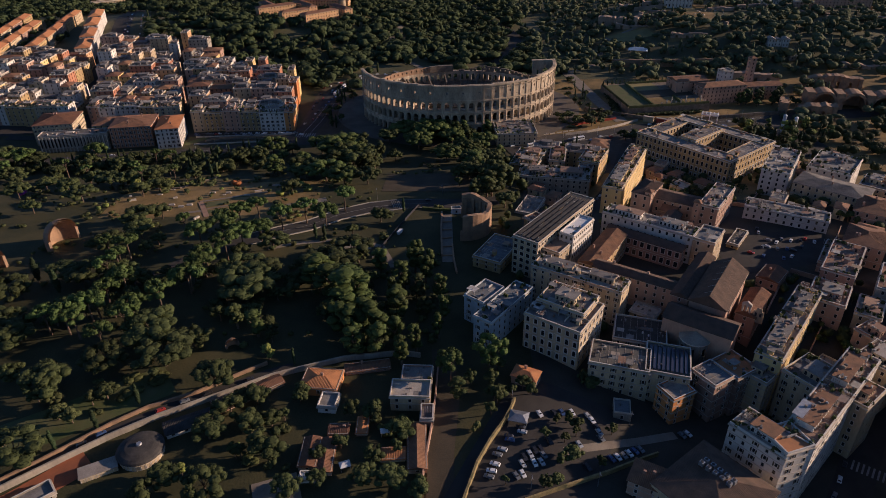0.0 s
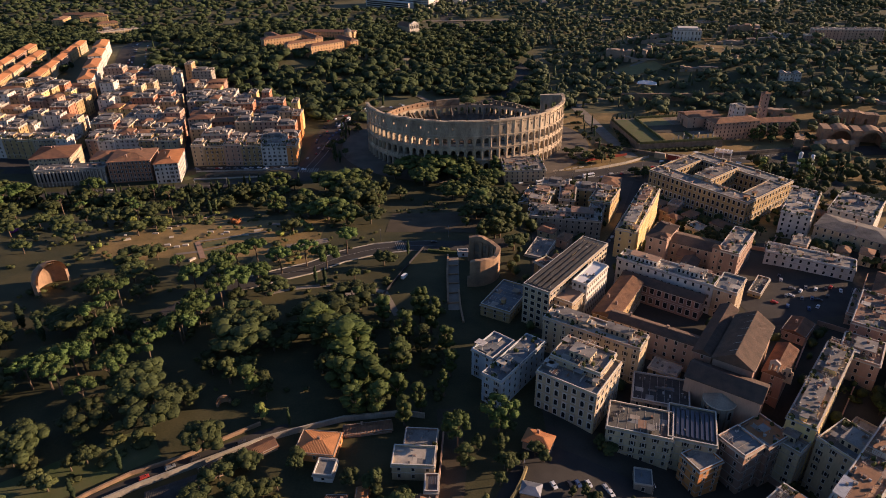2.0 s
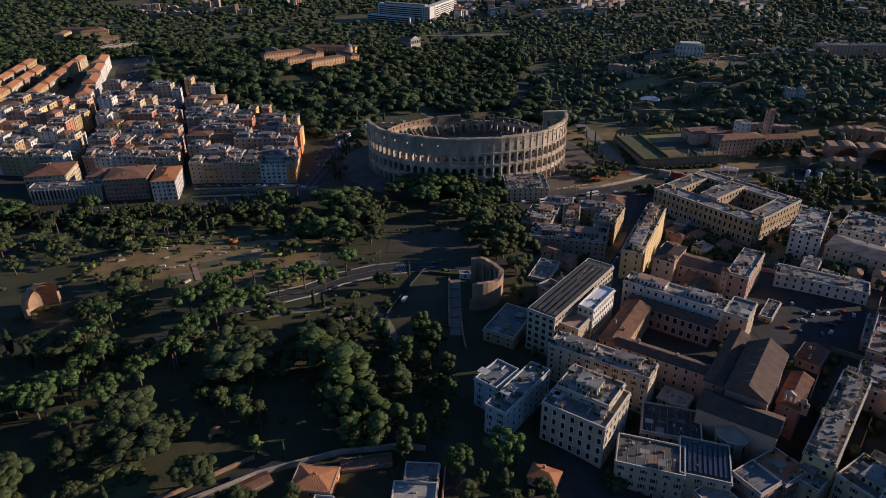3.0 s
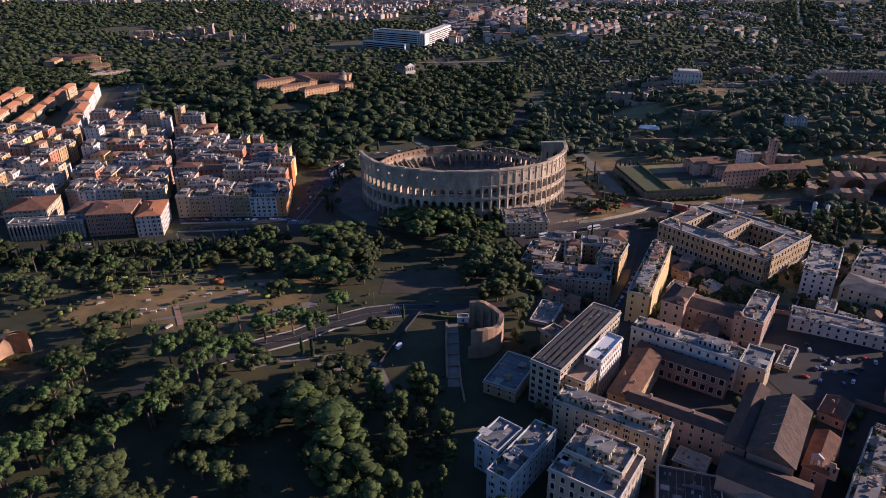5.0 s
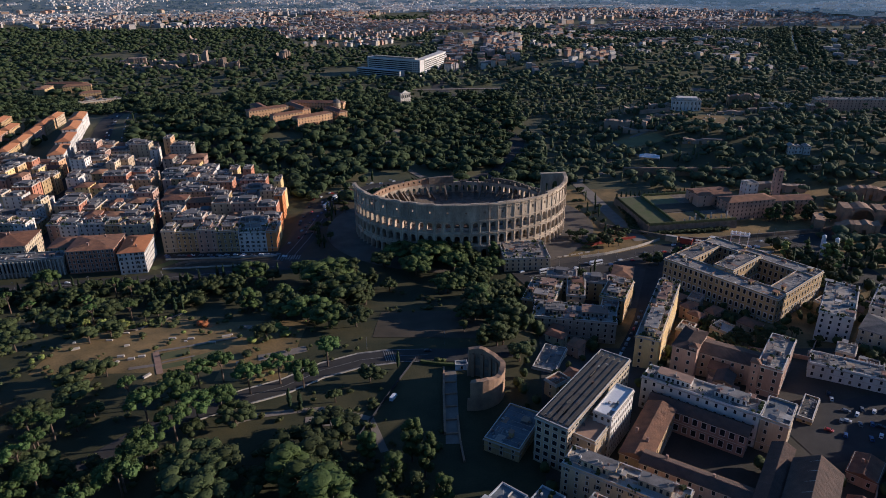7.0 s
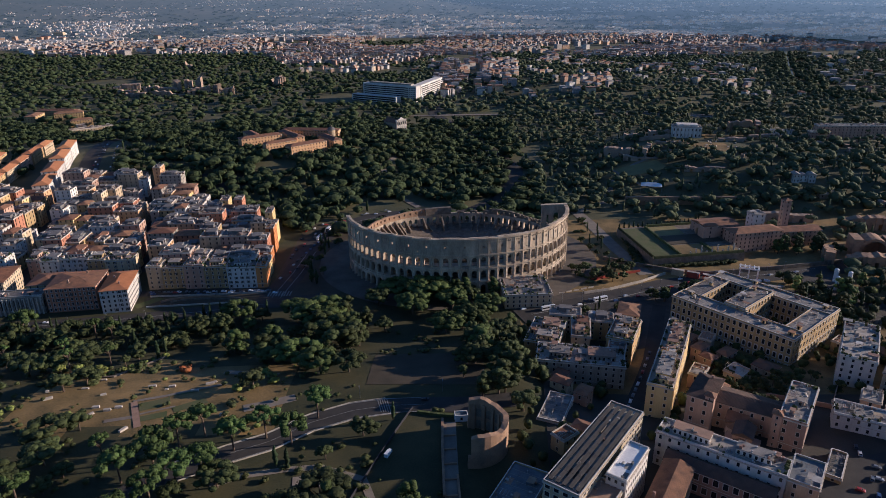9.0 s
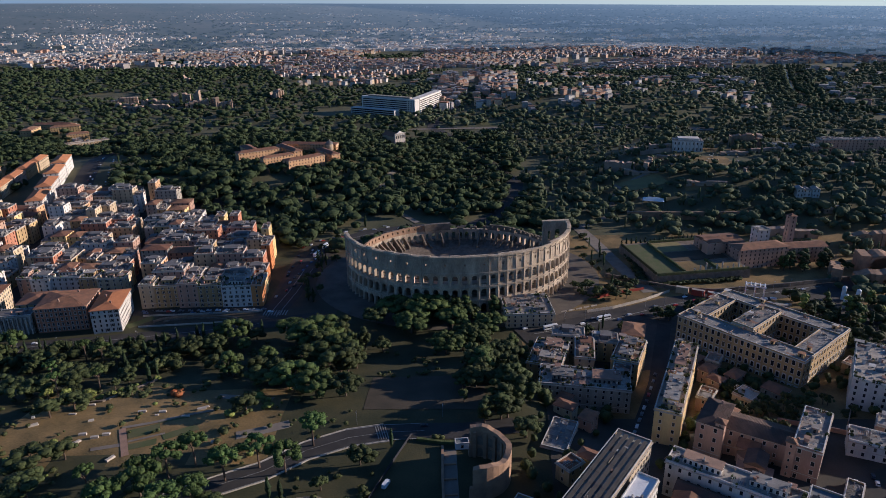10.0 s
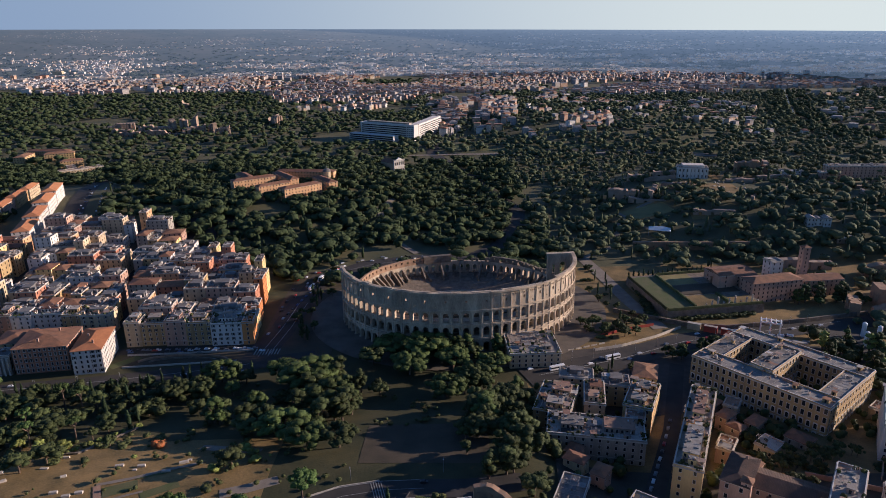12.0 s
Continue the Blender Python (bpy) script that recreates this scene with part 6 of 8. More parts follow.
drape("road_street", ((140, 150), (172, 189), (205, 232), (260, 300)), 15, ASPH, "dark asphalt street beside apartment houses", "road", lift=0.3)
OPPIO = ((-175, 318), (-150, 352), (-130, 370), (-108, 384), (-90, 394), (-71, 410), (-50, 420), (-30, 424), (-10, 424.6), (12, 424), (40, 428))
drape("road_oppio", OPPIO, 14, ASPH, "park road curving past the ruined apse", "road", lift=0.25)
for o in (-6.6, 0.0, 6.6):
    drape("trim_road_line", tuple((x - o * 0.35, y + o) for x, y in OPPIO[3:9]), 0.4 if o else 0.25, LINE, "white road line", "road marking", lift=0.36)
for o in (-7.4, 7.4):
    wall_line("road_kerb", tuple((x - o * 0.35, y + o) for x, y in OPPIO[2:8]), 0.5, 0.5, STONE, "low pale stone kerb along the park road", "kerb")
for k in range(5):
    drape("trim_crossing", ((-37 + k * 1.3, 430), (-34 + k * 1.3, 418)), 0.4, LINE, "white crossing stripe", "road marking", lift=0.42)
drape("road_path", ((-110, 360), (-97, 367), (-77, 372), (-61, 374), (-39, 365), (-30, 340)), 4, PAVE, "pale gravel path", "path", lift=0.2)
drape("road_park_path", ((-175.4, 433), (-163.3, 408.2)), 3.6, FLAT_T, "brick-paved path on the lawn", "path", lift=0.26)
drape("road_park_path", ((-176, 433.6), (-160.6, 438.5), (-145.2, 445.7), (-128, 452)), 2.6, PAVE, "pale gravel path on the lawn", "path", lift=0.22)
drape("road_park_path", ((-184, 414.5), (-168.3, 418.3)), 3.0, PAVE, "pale gravel path on the lawn", "path", lift=0.2)
drape("road_park_path", ((-167, 420.5), (-150, 427.5)), 1.6, PAVE, "pale gravel path on the lawn", "path", lift=0.24)
drape("ground_lawn", ((-170, 427), (-155, 433.5)), 8.5, GRASS, "small watered green lawn", "lawn", lift=0.16)
drape("ground_lawn", ((-165, 415.8), (-152, 420.5)), 5.5, GRASS, "small watered green lawn", "lawn", lift=0.16)
drape("ground_lawn", ((-158, 439.5), (-143, 445)), 4.0, GRASS, "small watered green lawn", "lawn", lift=0.14)
drape("ground_lawn", ((-150, 424), (-134, 433)), 6.0, GRASS, "small watered green lawn", "lawn", lift=0.14)
drape("pavement_terrace", ((-111, 424), (-98, 428), (-84, 434)), 7.0, PAVE, "pale worn paving among ruins", "pavement", lift=0.2)
# brown field; the tall trees' shade is put into its dark colour
drape("ground_field", ((-8, 490), (-10, 445)), 70, EARTH, "brown playing field with tree shade in its colour", "field", lift=0.1)
drape("road_labicana", ((-520, 530), (-303, 558), (-230, 569), (-175, 580), (-133, 590), (-93, 600)), 17, ASPH, "wide asphalt avenue", "road", lift=0.3)
drape("road_front_street", ((-420, 610), (-250, 612), (-130, 618)), 11, ASPH, "asphalt street in front of the houses", "road", lift=0.3)
drape("ground_excavation", ((-238, 596), (-140, 602)), 17, EARTH, "sunken brown excavation of an ancient training school", "excavation", lift=0.1)
drape("ground_verge", ((-241, 588), (-226, 604)), 8, GRASS, "sunlit grass verge beside the white house", "grass", lift=0.2)
wall_line("excavation_wall", ((-236, 606), (-190, 608), (-142, 611)), 1.3, 0.7, STONE, "pale parapet along the street before the houses")
wall_line("excavation_wall", ((-232, 587), (-190, 590.5), (-150, 594)), 1.2, 0.7, STONE, "pale parapet between avenue and excavation")
wall_line("excavation_wall", tuple((-190 - 34 * math.cos(radians(a)), 593 + 11 * math.sin(radians(a))) for a in range(10, 171, 20)), 1.6, 1.2, BRICK_OLD, "low curved brick wall in the excavation")
wall_line("excavation_wall", tuple((-190 - 26 * math.cos(radians(a)), 593.5 + 7 * math.sin(radians(a))) for a in range(10, 171, 20)), 1.2, 1.0, TUFA, "low curved rubble wall in the excavation")
drape("road_amphitheatre", ((-138, 590), (-128, 640), (-122, 700), (-112, 760), (-70, 800), (-20, 815), (40, 815), (70, 850), (95, 910), (110, 1000), (60, 1200), (0, 1420), (20, 1760), (60, 2100)), 22, ASPH, "wide road round the amphitheatre", "road", lift=0.35)
rv, rf = [], []
for i in range(97):
    th = i * 2 * math.pi / 96
    for j, ins in enumerate((2.0, -8.0, -18.0, -28.0)):
        px, py = oval(th, ins)
        c, s = math.cos(radians(AYAW)), math.sin(radians(AYAW))
        px, py = AX + c * px - s * py, AY + s * px + c * py
        rv.append((px, py, gz(px, py) + 0.5))
    if i:
        rf += [(4 * i - 4 + j, 4 * i + j, 4 * i + 1 + j, 4 * i - 3 + j)[::-1] for j in range(3)]
joined("pavement_amphitheatre", rv, rf, SETTS, "paved ground round the amphitheatre, shade in its colour", "pavement", "structure")
# dark earth colour, the shade lying on this ground put into it
drape("pavement_east", ((-112, 600), (-108, 780)), 60, EARTH, "paved ground beside the amphitheatre, shade in its colour", "pavement", lift=0.16)
drape("road_fori", ((60, 560), (135, 585), (190, 610), (330, 640), (560, 660)), 26, ASPH, "wide avenue past the amphitheatre", "road", lift=0.4)
drape("pavement_valley", ((90, 550), (345, 590)), 95, COBBLE, "paved ground below the palace", "pavement", lift=0.15)
drape("pavement_site", ((205, 640), (300, 612)), 34, DRY, "trampled earth of a building site", "ground", lift=0.22)
drape("road_between_rows", ((90, 392), (104, 421), (140, 494), (172, 575)), 10, ASPH, "narrow street between apartment rows", "road", lift=0.3)
drape("pavement_quarter", ((-330, 640), (-400, 900)), 330, ASPH, "streets between the apartment blocks", "pavement", lift=0.12)
drape("road_celio", ((-408, 840), (-450, 960), (-500, 1120), (-600, 1420)), 26, ASPH, "street with parked cars beside the long barracks", "road", lift=0.4)
drape("ground_circus", ((30, 1490), (254, 1425), (454, 1410), (640, 1320)), 70, GRASS, "long grassy hollow of an ancient racecourse", "grass", lift=0.3)
drape("water_river", RIVER, 9, WATER, "slow green river far away", "river", lift=0.6)
drape("ground_green", ((-222, 186), (-170, 214), (-130, 240)), 22, GRASS, "uneven green grass beside the park road", "grass", lift=0.14)
drape("pavement_yard", ((-75, 172), (-58, 178)), 16, PAVE, "bare sandy yard", "yard", lift=0.2)
drape("pavement_forum", ((180, 634), (170, 690), (160, 770), (150, 830)), 13, PAVE, "pale paved way beside the temple terrace", "pavement", lift=0.3)
drape("ground_court", ((-148, 193), (-166, 175), (-190, 152)), 13, CLAY, "red clay sports court by the wall", "court", lift=0.25)


# ---- ruins ----
def ruined_apse(x, y, r, h, a0, a1, yaw, label, thick=1.8, dome=False, mat_=BRICK_OLD, base=None):
    """A half-round Roman brick wall with a ragged top, with a half dome if asked."""
    ob = thing("ruined_apse", x, y, gz(x, y) if base is None else base, yaw, label, "ruin")
    rr, n = random.Random(int(x * 7 + y)), 18
    m = Mesh()
    tops = [h * (0.97 + 0.05 * math.sin(i * 0.9)) - rr.uniform(0, 0.05 * h) for i in range(n + 1)]
    for i in range(n + 1):
        a = radians(a0 + (a1 - a0) * i / n)
        c, s = math.cos(a), math.sin(a)
        m.v += [(r * c, r * s, -2), ((r + thick) * c, (r + thick) * s, -2), ((r + thick) * c, (r + thick) * s, tops[i]), (r * c, r * s, tops[i])]
    for i in range(n):
        for j in range(4):
            m.f.append((4 * i + j, 4 * i + 4 + j, 4 * i + 4 + (j + 1) % 4, 4 * i + (j + 1) % 4))
    m.f += [(0, 1, 2, 3), (4 * n + 3, 4 * n + 2, 4 * n + 1, 4 * n)]
    part("wall", m, mat_, ob)
    if dome:
        for rad, nm in ((r, "half_dome"),):
            dm = Mesh()
            for q in range(6):
                e = math.pi / 2 * q / 5 * 0.97
                for i in range(13):
                    a = radians(a0 + (a1 - a0) * i / 12)
                    for t in (0, 1):
                        w = (rad + t * thick * 0.8)
                        dm.v.append((w * math.cos(e) * math.cos(a), w * math.cos(e) * math.sin(a), h * 0.93 + w * math.sin(e) * 0.92))
            for q in range(5):
                for i in range(12):
                    for t in (0, 1):
                        k = (q * 13 + i) * 2 + t
                        f = (k, k + 2, k + 28, k + 26)
                        dm.f.append(f if t else f[::-1])
            part(nm, dm, mat_, ob)
    return ob


exedra = ruined_apse(15.0, 388.0, 14.6, 19.0, -98, 96, 0, "tall half-round Roman brick wall with niches, roofless and worn", thick=2.8, base=-9.5)
for k in range(9):
    a = -88 + k * 22
    pm = Mesh().box(13.7, -0.9, -1, 14.7, 0.9, 15.5)
    part("pilaster", pm, BRICK_OLD, exedra).matrix_basis = pose(0, 0, 0, 0, 0, a)
    if k < 8:
        # niches are flat darker slabs, the shade of a recess in their colour
        nm = Mesh()
        for z in (1.0, 8.0):
            nm.box(14.45, -1.5, z, 14.66, 1.5, z + 4.2).box(14.45, -1.1, z + 4.2, 14.66, 1.1, z + 5.0)
        tagged(part("niche", nm, TUFA, exedra), kind="stuff").matrix_basis = pose(0, 0, 0, 0, 0, a + 11)
for a, ln in ((-98, 4.0), (96, 2.5)):
    part("end_wall", Mesh().box(-ln, 14.4 if a > 0 else -17.4, -1, 0.2, 17.4 if a > 0 else -14.4, 7.0, taper=0.4), BRICK_OLD, exedra)
wall_line("ruin_wall", ((-0.5, 410), (-1.0, 386), (-0.7, 352)), 1.6, 1.2, BRICK_OLD, "low ruined brick wall beside the apse")
wall_line("ruin_wall", ((6.0, 366), (6.5, 348), (8, 332)), 1.2, 1.0, BRICK_OLD, "low ruined brick wall beside the apse")
for k in range(5):
    wall_line("ruin_wall", ((-0.5, 352 + k * 11), (6.0, 352.4 + k * 11)), 1.0, 0.8, BRICK_OLD, "low ruined brick cross wall beside the apse")
wall_line("park_fence", ((-17, 421), (-27, 396), (-37, 369), (-44, 350)), 1.8, 0.25, DARK, "dark iron fence between road and ruins", "fence")
wall_line("park_hedge", ((-14, 417), (-2, 414), (6, 413)), 1.6, 1.6, BUSH, "clipped dark hedge behind the ruins", "hedge")
house(9.5, 410.5, 7.0, 4.5, 5, -6.0, "blue", label="small blue-grey kiosk beside the ruined apse", deck=SLATE, clutter=0, name="kiosk", cornice=False, category="kiosk")
drape("pavement_ruins", ((3, 345), (3, 408)), 7, PAVE, "dusty floor of the ruined baths", "pavement", lift=0.2)
ruined_apse(-243.0, 372.0, 9.8, 8.5, 70, 250, 0, "ruined Roman brick apse with a broken half dome", dome=True)
ruined_apse(-271.0, 336.0, 10.5, 8.5, 70, 250, 0, "ruined Roman brick apse with a broken half dome", dome=True)
ruined_apse(-106.0, 262.0, 2.6, 2.6, 40, 200, 0, "small rubble ruin of an ancient cistern", thick=1.0, dome=True)


def ruin(x, y, w, d, h, yaw, material=BRICK_OLD, label="tall ruined Roman brick wall", base=None, arches=True):
    """A thick ruined wall with arched gaps below and a broken, sloping top."""
    ob = thing("ruin", x, y, gz(x, y) if base is None else base, yaw, label, "ruin")
    rr = random.Random(int(x * 3 + y * 5))
    n = max(3, int(w / 3.2))
    tops, t = [], rr.uniform(0.5, 0.95)
    for i in range(n + 1):
        t = min(1.0, max(0.3, t + rr.choice((-0.3, -0.12, -0.05, 0.0, 0.05, 0.12, 0.28)) * rr.random()))
        tops.append(h * t)
    m = Mesh()
    for i in range(n):
        x0, x1 = -w / 2 + w * i / n, -w / 2 + w * (i + 1) / n
        k, j = len(m.v), rr.uniform(-0.15, 0.15) * d
        z0 = min(h * 0.42, tops[i] * 0.7, tops[i + 1] * 0.7) if arches and i % 4 == 2 else -2
        for xx, top in ((x0, tops[i]), (x1, tops[i + 1])):
            m.v += [(xx, -d / 2 + j, z0), (xx, d / 2 + j, z0), (xx, d / 2 + j, top), (xx, -d / 2 + j, top * 0.94)]
        for q in range(4):
            m.f.append((k + q, k + 4 + q, k + 4 + (q + 1) % 4, k + (q + 1) % 4))
        m.f += [(k, k + 1, k + 2, k + 3), (k + 7, k + 6, k + 5, k + 4)]
    tagged(part("wall", m, material, ob), kind="stuff")
    return ob


BATHS = mat("pale_weathered_brick", (0.42, 0.30, 0.21), (0.24, 0.175, 0.125), scale=0.1, fine=1.2, bump=0.5)
for x, y, w, d, h, yaw in ((-735, 1752, 60, 9, 22, 14), (-716, 1715, 54, 8, 17, -12), (-668, 1738, 46, 10, 24, 62), (-640, 1725, 66, 9, 22, 4), (-614, 1752, 40, 10, 29, -60), (-584, 1744, 18, 12, 42, 8), (-556, 1736, 15, 11, 40, -8), (-548, 1705, 52, 9, 23, 18), (-512, 1722, 44, 9, 26, -58), (-486, 1712, 34, 10, 23, 10), (-622, 1694, 90, 7, 14, 0), (-690, 1690, 50, 7, 11, -10), (-430, 1822, 26, 9, 18, -16), (-398, 1852, 30, 10, 30, -30), (-384, 1836, 22, 9, 24, 50)):
    ruin(x, y, w, d, h, yaw, BATHS, "huge broken brick halls of ancient baths")
ruin(-752, 2250, 24, 14, 34, 0, BATHS, "brick tower above the woods", arches=False)
for x, y, w, d, h, yaw in ((300, 1092, 34, 6, 17, -12), (330, 1078, 30, 6, 13, -12), (252, 1004, 40, 7, 14, -22), (286, 990, 32, 6, 17, 60), (274, 974, 46, 5, 8, -14), (330, 1010, 50, 5, 8, -14), (455, 1092, 34, 7, 18, -10), (486, 1100, 26, 7, 14, 70), (478, 1040, 60, 5, 8, -6), (420, 1030, 40, 5, 6, -12), (540, 990, 50, 5, 8, -8), (400, 950, 44, 4, 6, 60), (330, 900, 46, 4, 7, -18), (360, 762, 60, 6, 10, -12), (440, 735, 60, 8, 14, -12), (520, 780, 90, 7, 11, -8), (600, 850, 70, 6, 10, -10)):
    ruin(x, y, w, d, h, yaw, BRICK_OLD if (x + y) % 2 else BATHS, "ruined brick palace walls on the hill")
rq = random.Random(17)
for _ in range(10):
    x, y = rq.uniform(440, 760), rq.uniform(860, 1120)
    ruin(x, y, rq.uniform(16, 38), rq.uniform(4, 6), rq.uniform(5, 10), rq.choice((-20, 70)) + rq.uniform(-8, 8), BATHS, "low ruined palace walls among trees")
wall_line("terrace_wall", ((215, 832), (260, 824), (300, 815), (345, 806)), 9.0, 2.5, BRICK_OLD, "high brick retaining wall below the hill gardens")
wall_line("terrace_wall", ((300, 1071), (342, 1062)), 6.0, 2.0, BATHS, "long pale garden wall beside the museum")
for x, y, w, d, a in ((385, 982, 46, 34, -20), (376, 1012, 50, 22, -15), (520, 940, 50, 20, -18), (420, 1060, 60, 26, -12), (330, 900, 50, 22, -20), (330, 1040, 50, 20, -14)):
    drape("ground_clearing", ((x - w / 2, y - a * 0.2), (x + w / 2, y + a * 0.2)), d, DRY, "sunlit dry clearing among ruins", "ground", lift=0.5)
drape("ground_lawn", ((234, 936), (292, 944)), 36, HAY, "sunlit yellowish lawn on the hill", "lawn", lift=0.5)
drape("road_garden_path", ((232, 950), (240, 915), (252, 882)), 4, PAVE, "pale gravel path beside the lawn", "path", lift=0.6)
drape("road_circus_walk", ((150, 1448), (298, 1408), (438, 1386), (560, 1350)), 7, PAVE, "long pale walk along the racecourse", "path", lift=0.7)
rq = random.Random(29)
for _ in range(25):
    x, y = rq.uniform(345, 440), rq.uniform(965, 1045)
    ob = thing("fallen_stone", x, y, gz(x, y), rq.uniform(0, 90), "pale fallen marble block in the clearing", "stone", "fallen stones among the ruins")
    w = rq.uniform(0.8, 3.2)
    part("block", Mesh().box(-w, -0.8, -0.3, w, 0.8, rq.uniform(0.6, 1.8), taper=0.15), STONE, ob)


# ---- large far buildings ----
def white_office():
    ob = thing("office_building", -92, 1602, -27, -31.5, "long white modern office building with bands of windows", "building")
    part("main_slab", Mesh().box(-70, -9, 0, 70, 9, 35), PAINT["white"], ob)
    side = part("side_slab", Mesh().box(-9, 0, 0, 9, 138, 35.2), PAINT["white"], ob)
    side.matrix_basis = pose(61, 9.2, 0, 0, 0, 11)
    part("low_block", Mesh().box(-78, -40, 0, 38, -20, 14), PAINT["white"], ob)
    part("roof_house", Mesh().box(-55, -5, 35, 55, 6, 38), PAINT["grey"], ob)
    for k in range(7):
        z = 3 + k * 4.3
        part("window_band", Mesh().box(-67, -9.3, z, 50, -8.9, z + 2.2), GLASS, ob)
        for j in range(24):
            w = part("window", Mesh().box(9, 4 + j * 5.6, z, 9.3, 7.2 + j * 5.6, z + 2.4), GLASS, side)
        for j in range(4):
            part("window", Mesh().box(53 + j * 4.2, -9.3, z, 55.4 + j * 4.2, -8.9, z + 2.4), GLASS, ob)
    for k in range(3):
        part("window_band", Mesh().box(-76, -40.3, 2 + k * 4.2, 36, -39.9, 4.6 + k * 4.2), GLASS, ob)


white_office()
for k in range(4):
    u = k * 53.0
    house(-452 - 0.31 * u, 862 + u * 0.95, 17, 50, 18, gz(-452 - 0.31 * u, 862 + u * 0.95) + 19, "white", "hip", label="long white barracks with an orange tile roof", deck=TILE_O, rise=3.2, single=False, name="barracks", clutter=0.6)
for x, y, w, d, yaw, top in ((-245, 1040, 58, 15, 33, 15), (-173, 996, 54, 16, 40, 14), (-212, 1012, 44, 12, 36, 13), (-182, 1092, 84, 15, -8, 13), (-262, 1066, 14, 46, 33, 13), (-205, 1058, 12, 60, 36, 14), (-148, 1040, 13, 48, 36, 12)):
    house(x, y, w, d, yaw, top, "apricot", "hip", label="long apricot convent wing among trees", deck=TILE, rise=2.2, single=False, base=-3.0, name="convent_wing", clutter=0.4)
dome = thing("dome", -150, 1074, 10, 0, "small grey dome on a drum above the convent", "dome")
part("drum", Mesh().tube(0, 0, -8, 5, 5.5, 5.5, 16), PAINT["cream"], dome)
part("shell", Mesh().tube(0, 0, 5, 8, 5.9, 4.6, 16).tube(0, 0, 8, 10, 4.6, 1.2, 16).tube(0, 0, 10, 12, 0.9, 0.7, 8), FLAT, dome)
museum = house(366, 1068, 40, 22, -13, gz(366, 1060) + 15, "white", label="white museum building with tall pilasters on the hill", clutter=0.3, single=False, floors=2, bay=4.4, win=(1.6, 3.6), deck=FLAT_L)
for k in range(8):
    part("pilaster", Mesh().box(-19.6 + k * 5.6 - 0.5, -11.5, 0, -19.6 + k * 5.6 + 0.5, -10.9, 14.6), STONE, museum)
part("attic", Mesh().box(-14, -7, 15, 15, 9, 19), PAINT["white"], museum)
house(424, 850, 9, 10, -9, gz(424, 846) + 8, "white", label="white villa with a low roof among trees", clutter=0, single=False, roof="gable", deck=FLAT_L, rise=1.6, bay=2.6)
for u in (-8.5, 8.5):
    house(424 + u * 0.99, 848 - u * 0.157, 7.5, 11, -9, gz(424, 846) + 9.5, "white", "gable", label="gabled wing of a white villa among trees", clutter=0, single=False, deck=FLAT_L, rise=2.0, bay=2.4)
house(432, 808, 18, 7, -8, gz(430, 806) + 5, "grey", label="low white garden house below a villa", clutter=0.2, single=False, deck=FLAT_L)
house(596, 1046, 100, 16, -4, gz(596, 1040) + 17, "pink", label="long pink building on the hill", single=False, clutter=0.4, bay=5)
house(540, 1030, 26, 12, -6, gz(540, 1030) + 12, "pink", label="lower pink wing of a long building", single=False, clutter=0.3)
house(500, 1066, 44, 12, -6, gz(500, 1066) + 7, "white", label="low pale glasshouse roof among ruins", single=False, clutter=0.2, deck=FLAT_L)
house(297.3, 693.6, 50.0, 18.0, 10.7, -7.5, "pink", "hip", label="rose-brown monastery with rows of pale windows beside the temple terrace", single=False, rise=2.6, base=-27, clutter=1.0)
house(270.0, 716.0, 36.0, 26.0, 9.0, -8.5, "pink", "gable", label="monastery church with a worn tile roof", single=False, rise=3.0, base=-27, bay=9)
house(258.0, 703.0, 14.0, 10.0, 9.0, -6.0, "pink", "gable", label="brick end of a ruined temple joined to the monastery", single=False, rise=1.5, base=-27, bay=9, clutter=0)
house(344.0, 703.0, 40.0, 16.0, 6.0, -11.0, "pink", "gable", label="low monastery wing with a tile roof", single=False, rise=2.4, base=-27)
house(312.0, 722.0, 12.0, 12.0, 10.0, -1.0, "white", label="pale stair tower of the monastery", single=False, base=-27, clutter=0)
ruin(376, 640, 34, 10, 17, -14, label="tall ruined Roman brick walls beside the avenue")
ruin(352, 660, 22, 8, 12, 70, label="tall ruined Roman brick walls beside the avenue")
house(334.0, 712.0, 6.5, 6.5, 8, 15.0, "pink", "hip", label="square brick bell tower beside the monastery", single=False, rise=2.0, clutter=0, name="bell_tower")
house(-288.6, 599.5, 37.0, 33.0, 8.0, -6.0, "brick", "hip", label="tall brick-red apartment house with a clay tile roof", deck=TILE, rise=2.6, base=-26, bay=3.2, win=(1.4, 2.4), shutters=0.3)
house(-254.9, 598.3, 20.5, 38.0, 10.0, -7.0, "white", "hip", label="white apartment house with an orange tile roof and balconies", deck=TILE_O, rise=2.6, base=-26, bay=3.2, win=(1.4, 2.4), shutters=0.3)
house(-338.0, 583.0, 60.0, 13.0, 8.0, -11.0, "grey", label="long building with a tall pillared front", deck=FLAT, base=-27, bay=3, win=(1.6, 9.0), floors=1, shutters=0, clutter=0.3)
for k in range(20):
    u = -29 + k * 3.05
    pil = Mesh().box(-0.4, -0.5, 0, 0.4, 0.5, 14.5, taper=0.05)
    ob = part("pillar", pil, STONE)
    ob.matrix_world = pose(-338 + 0.99 * u + 0.139 * 7.6, 583 + 0.139 * u - 0.99 * 7.6, -26.5, 0, 0, 8)
    tagged(ob, "square stone pillar before the long building's front", "pillar", "pillars of the long building")
house(-366.0, 611.0, 35.0, 36.0, 10.0, -6.5, "cream", "hip", label="cream apartment house under a broad tile roof", deck=TILE, rise=4.0, base=-26, bay=3.4)
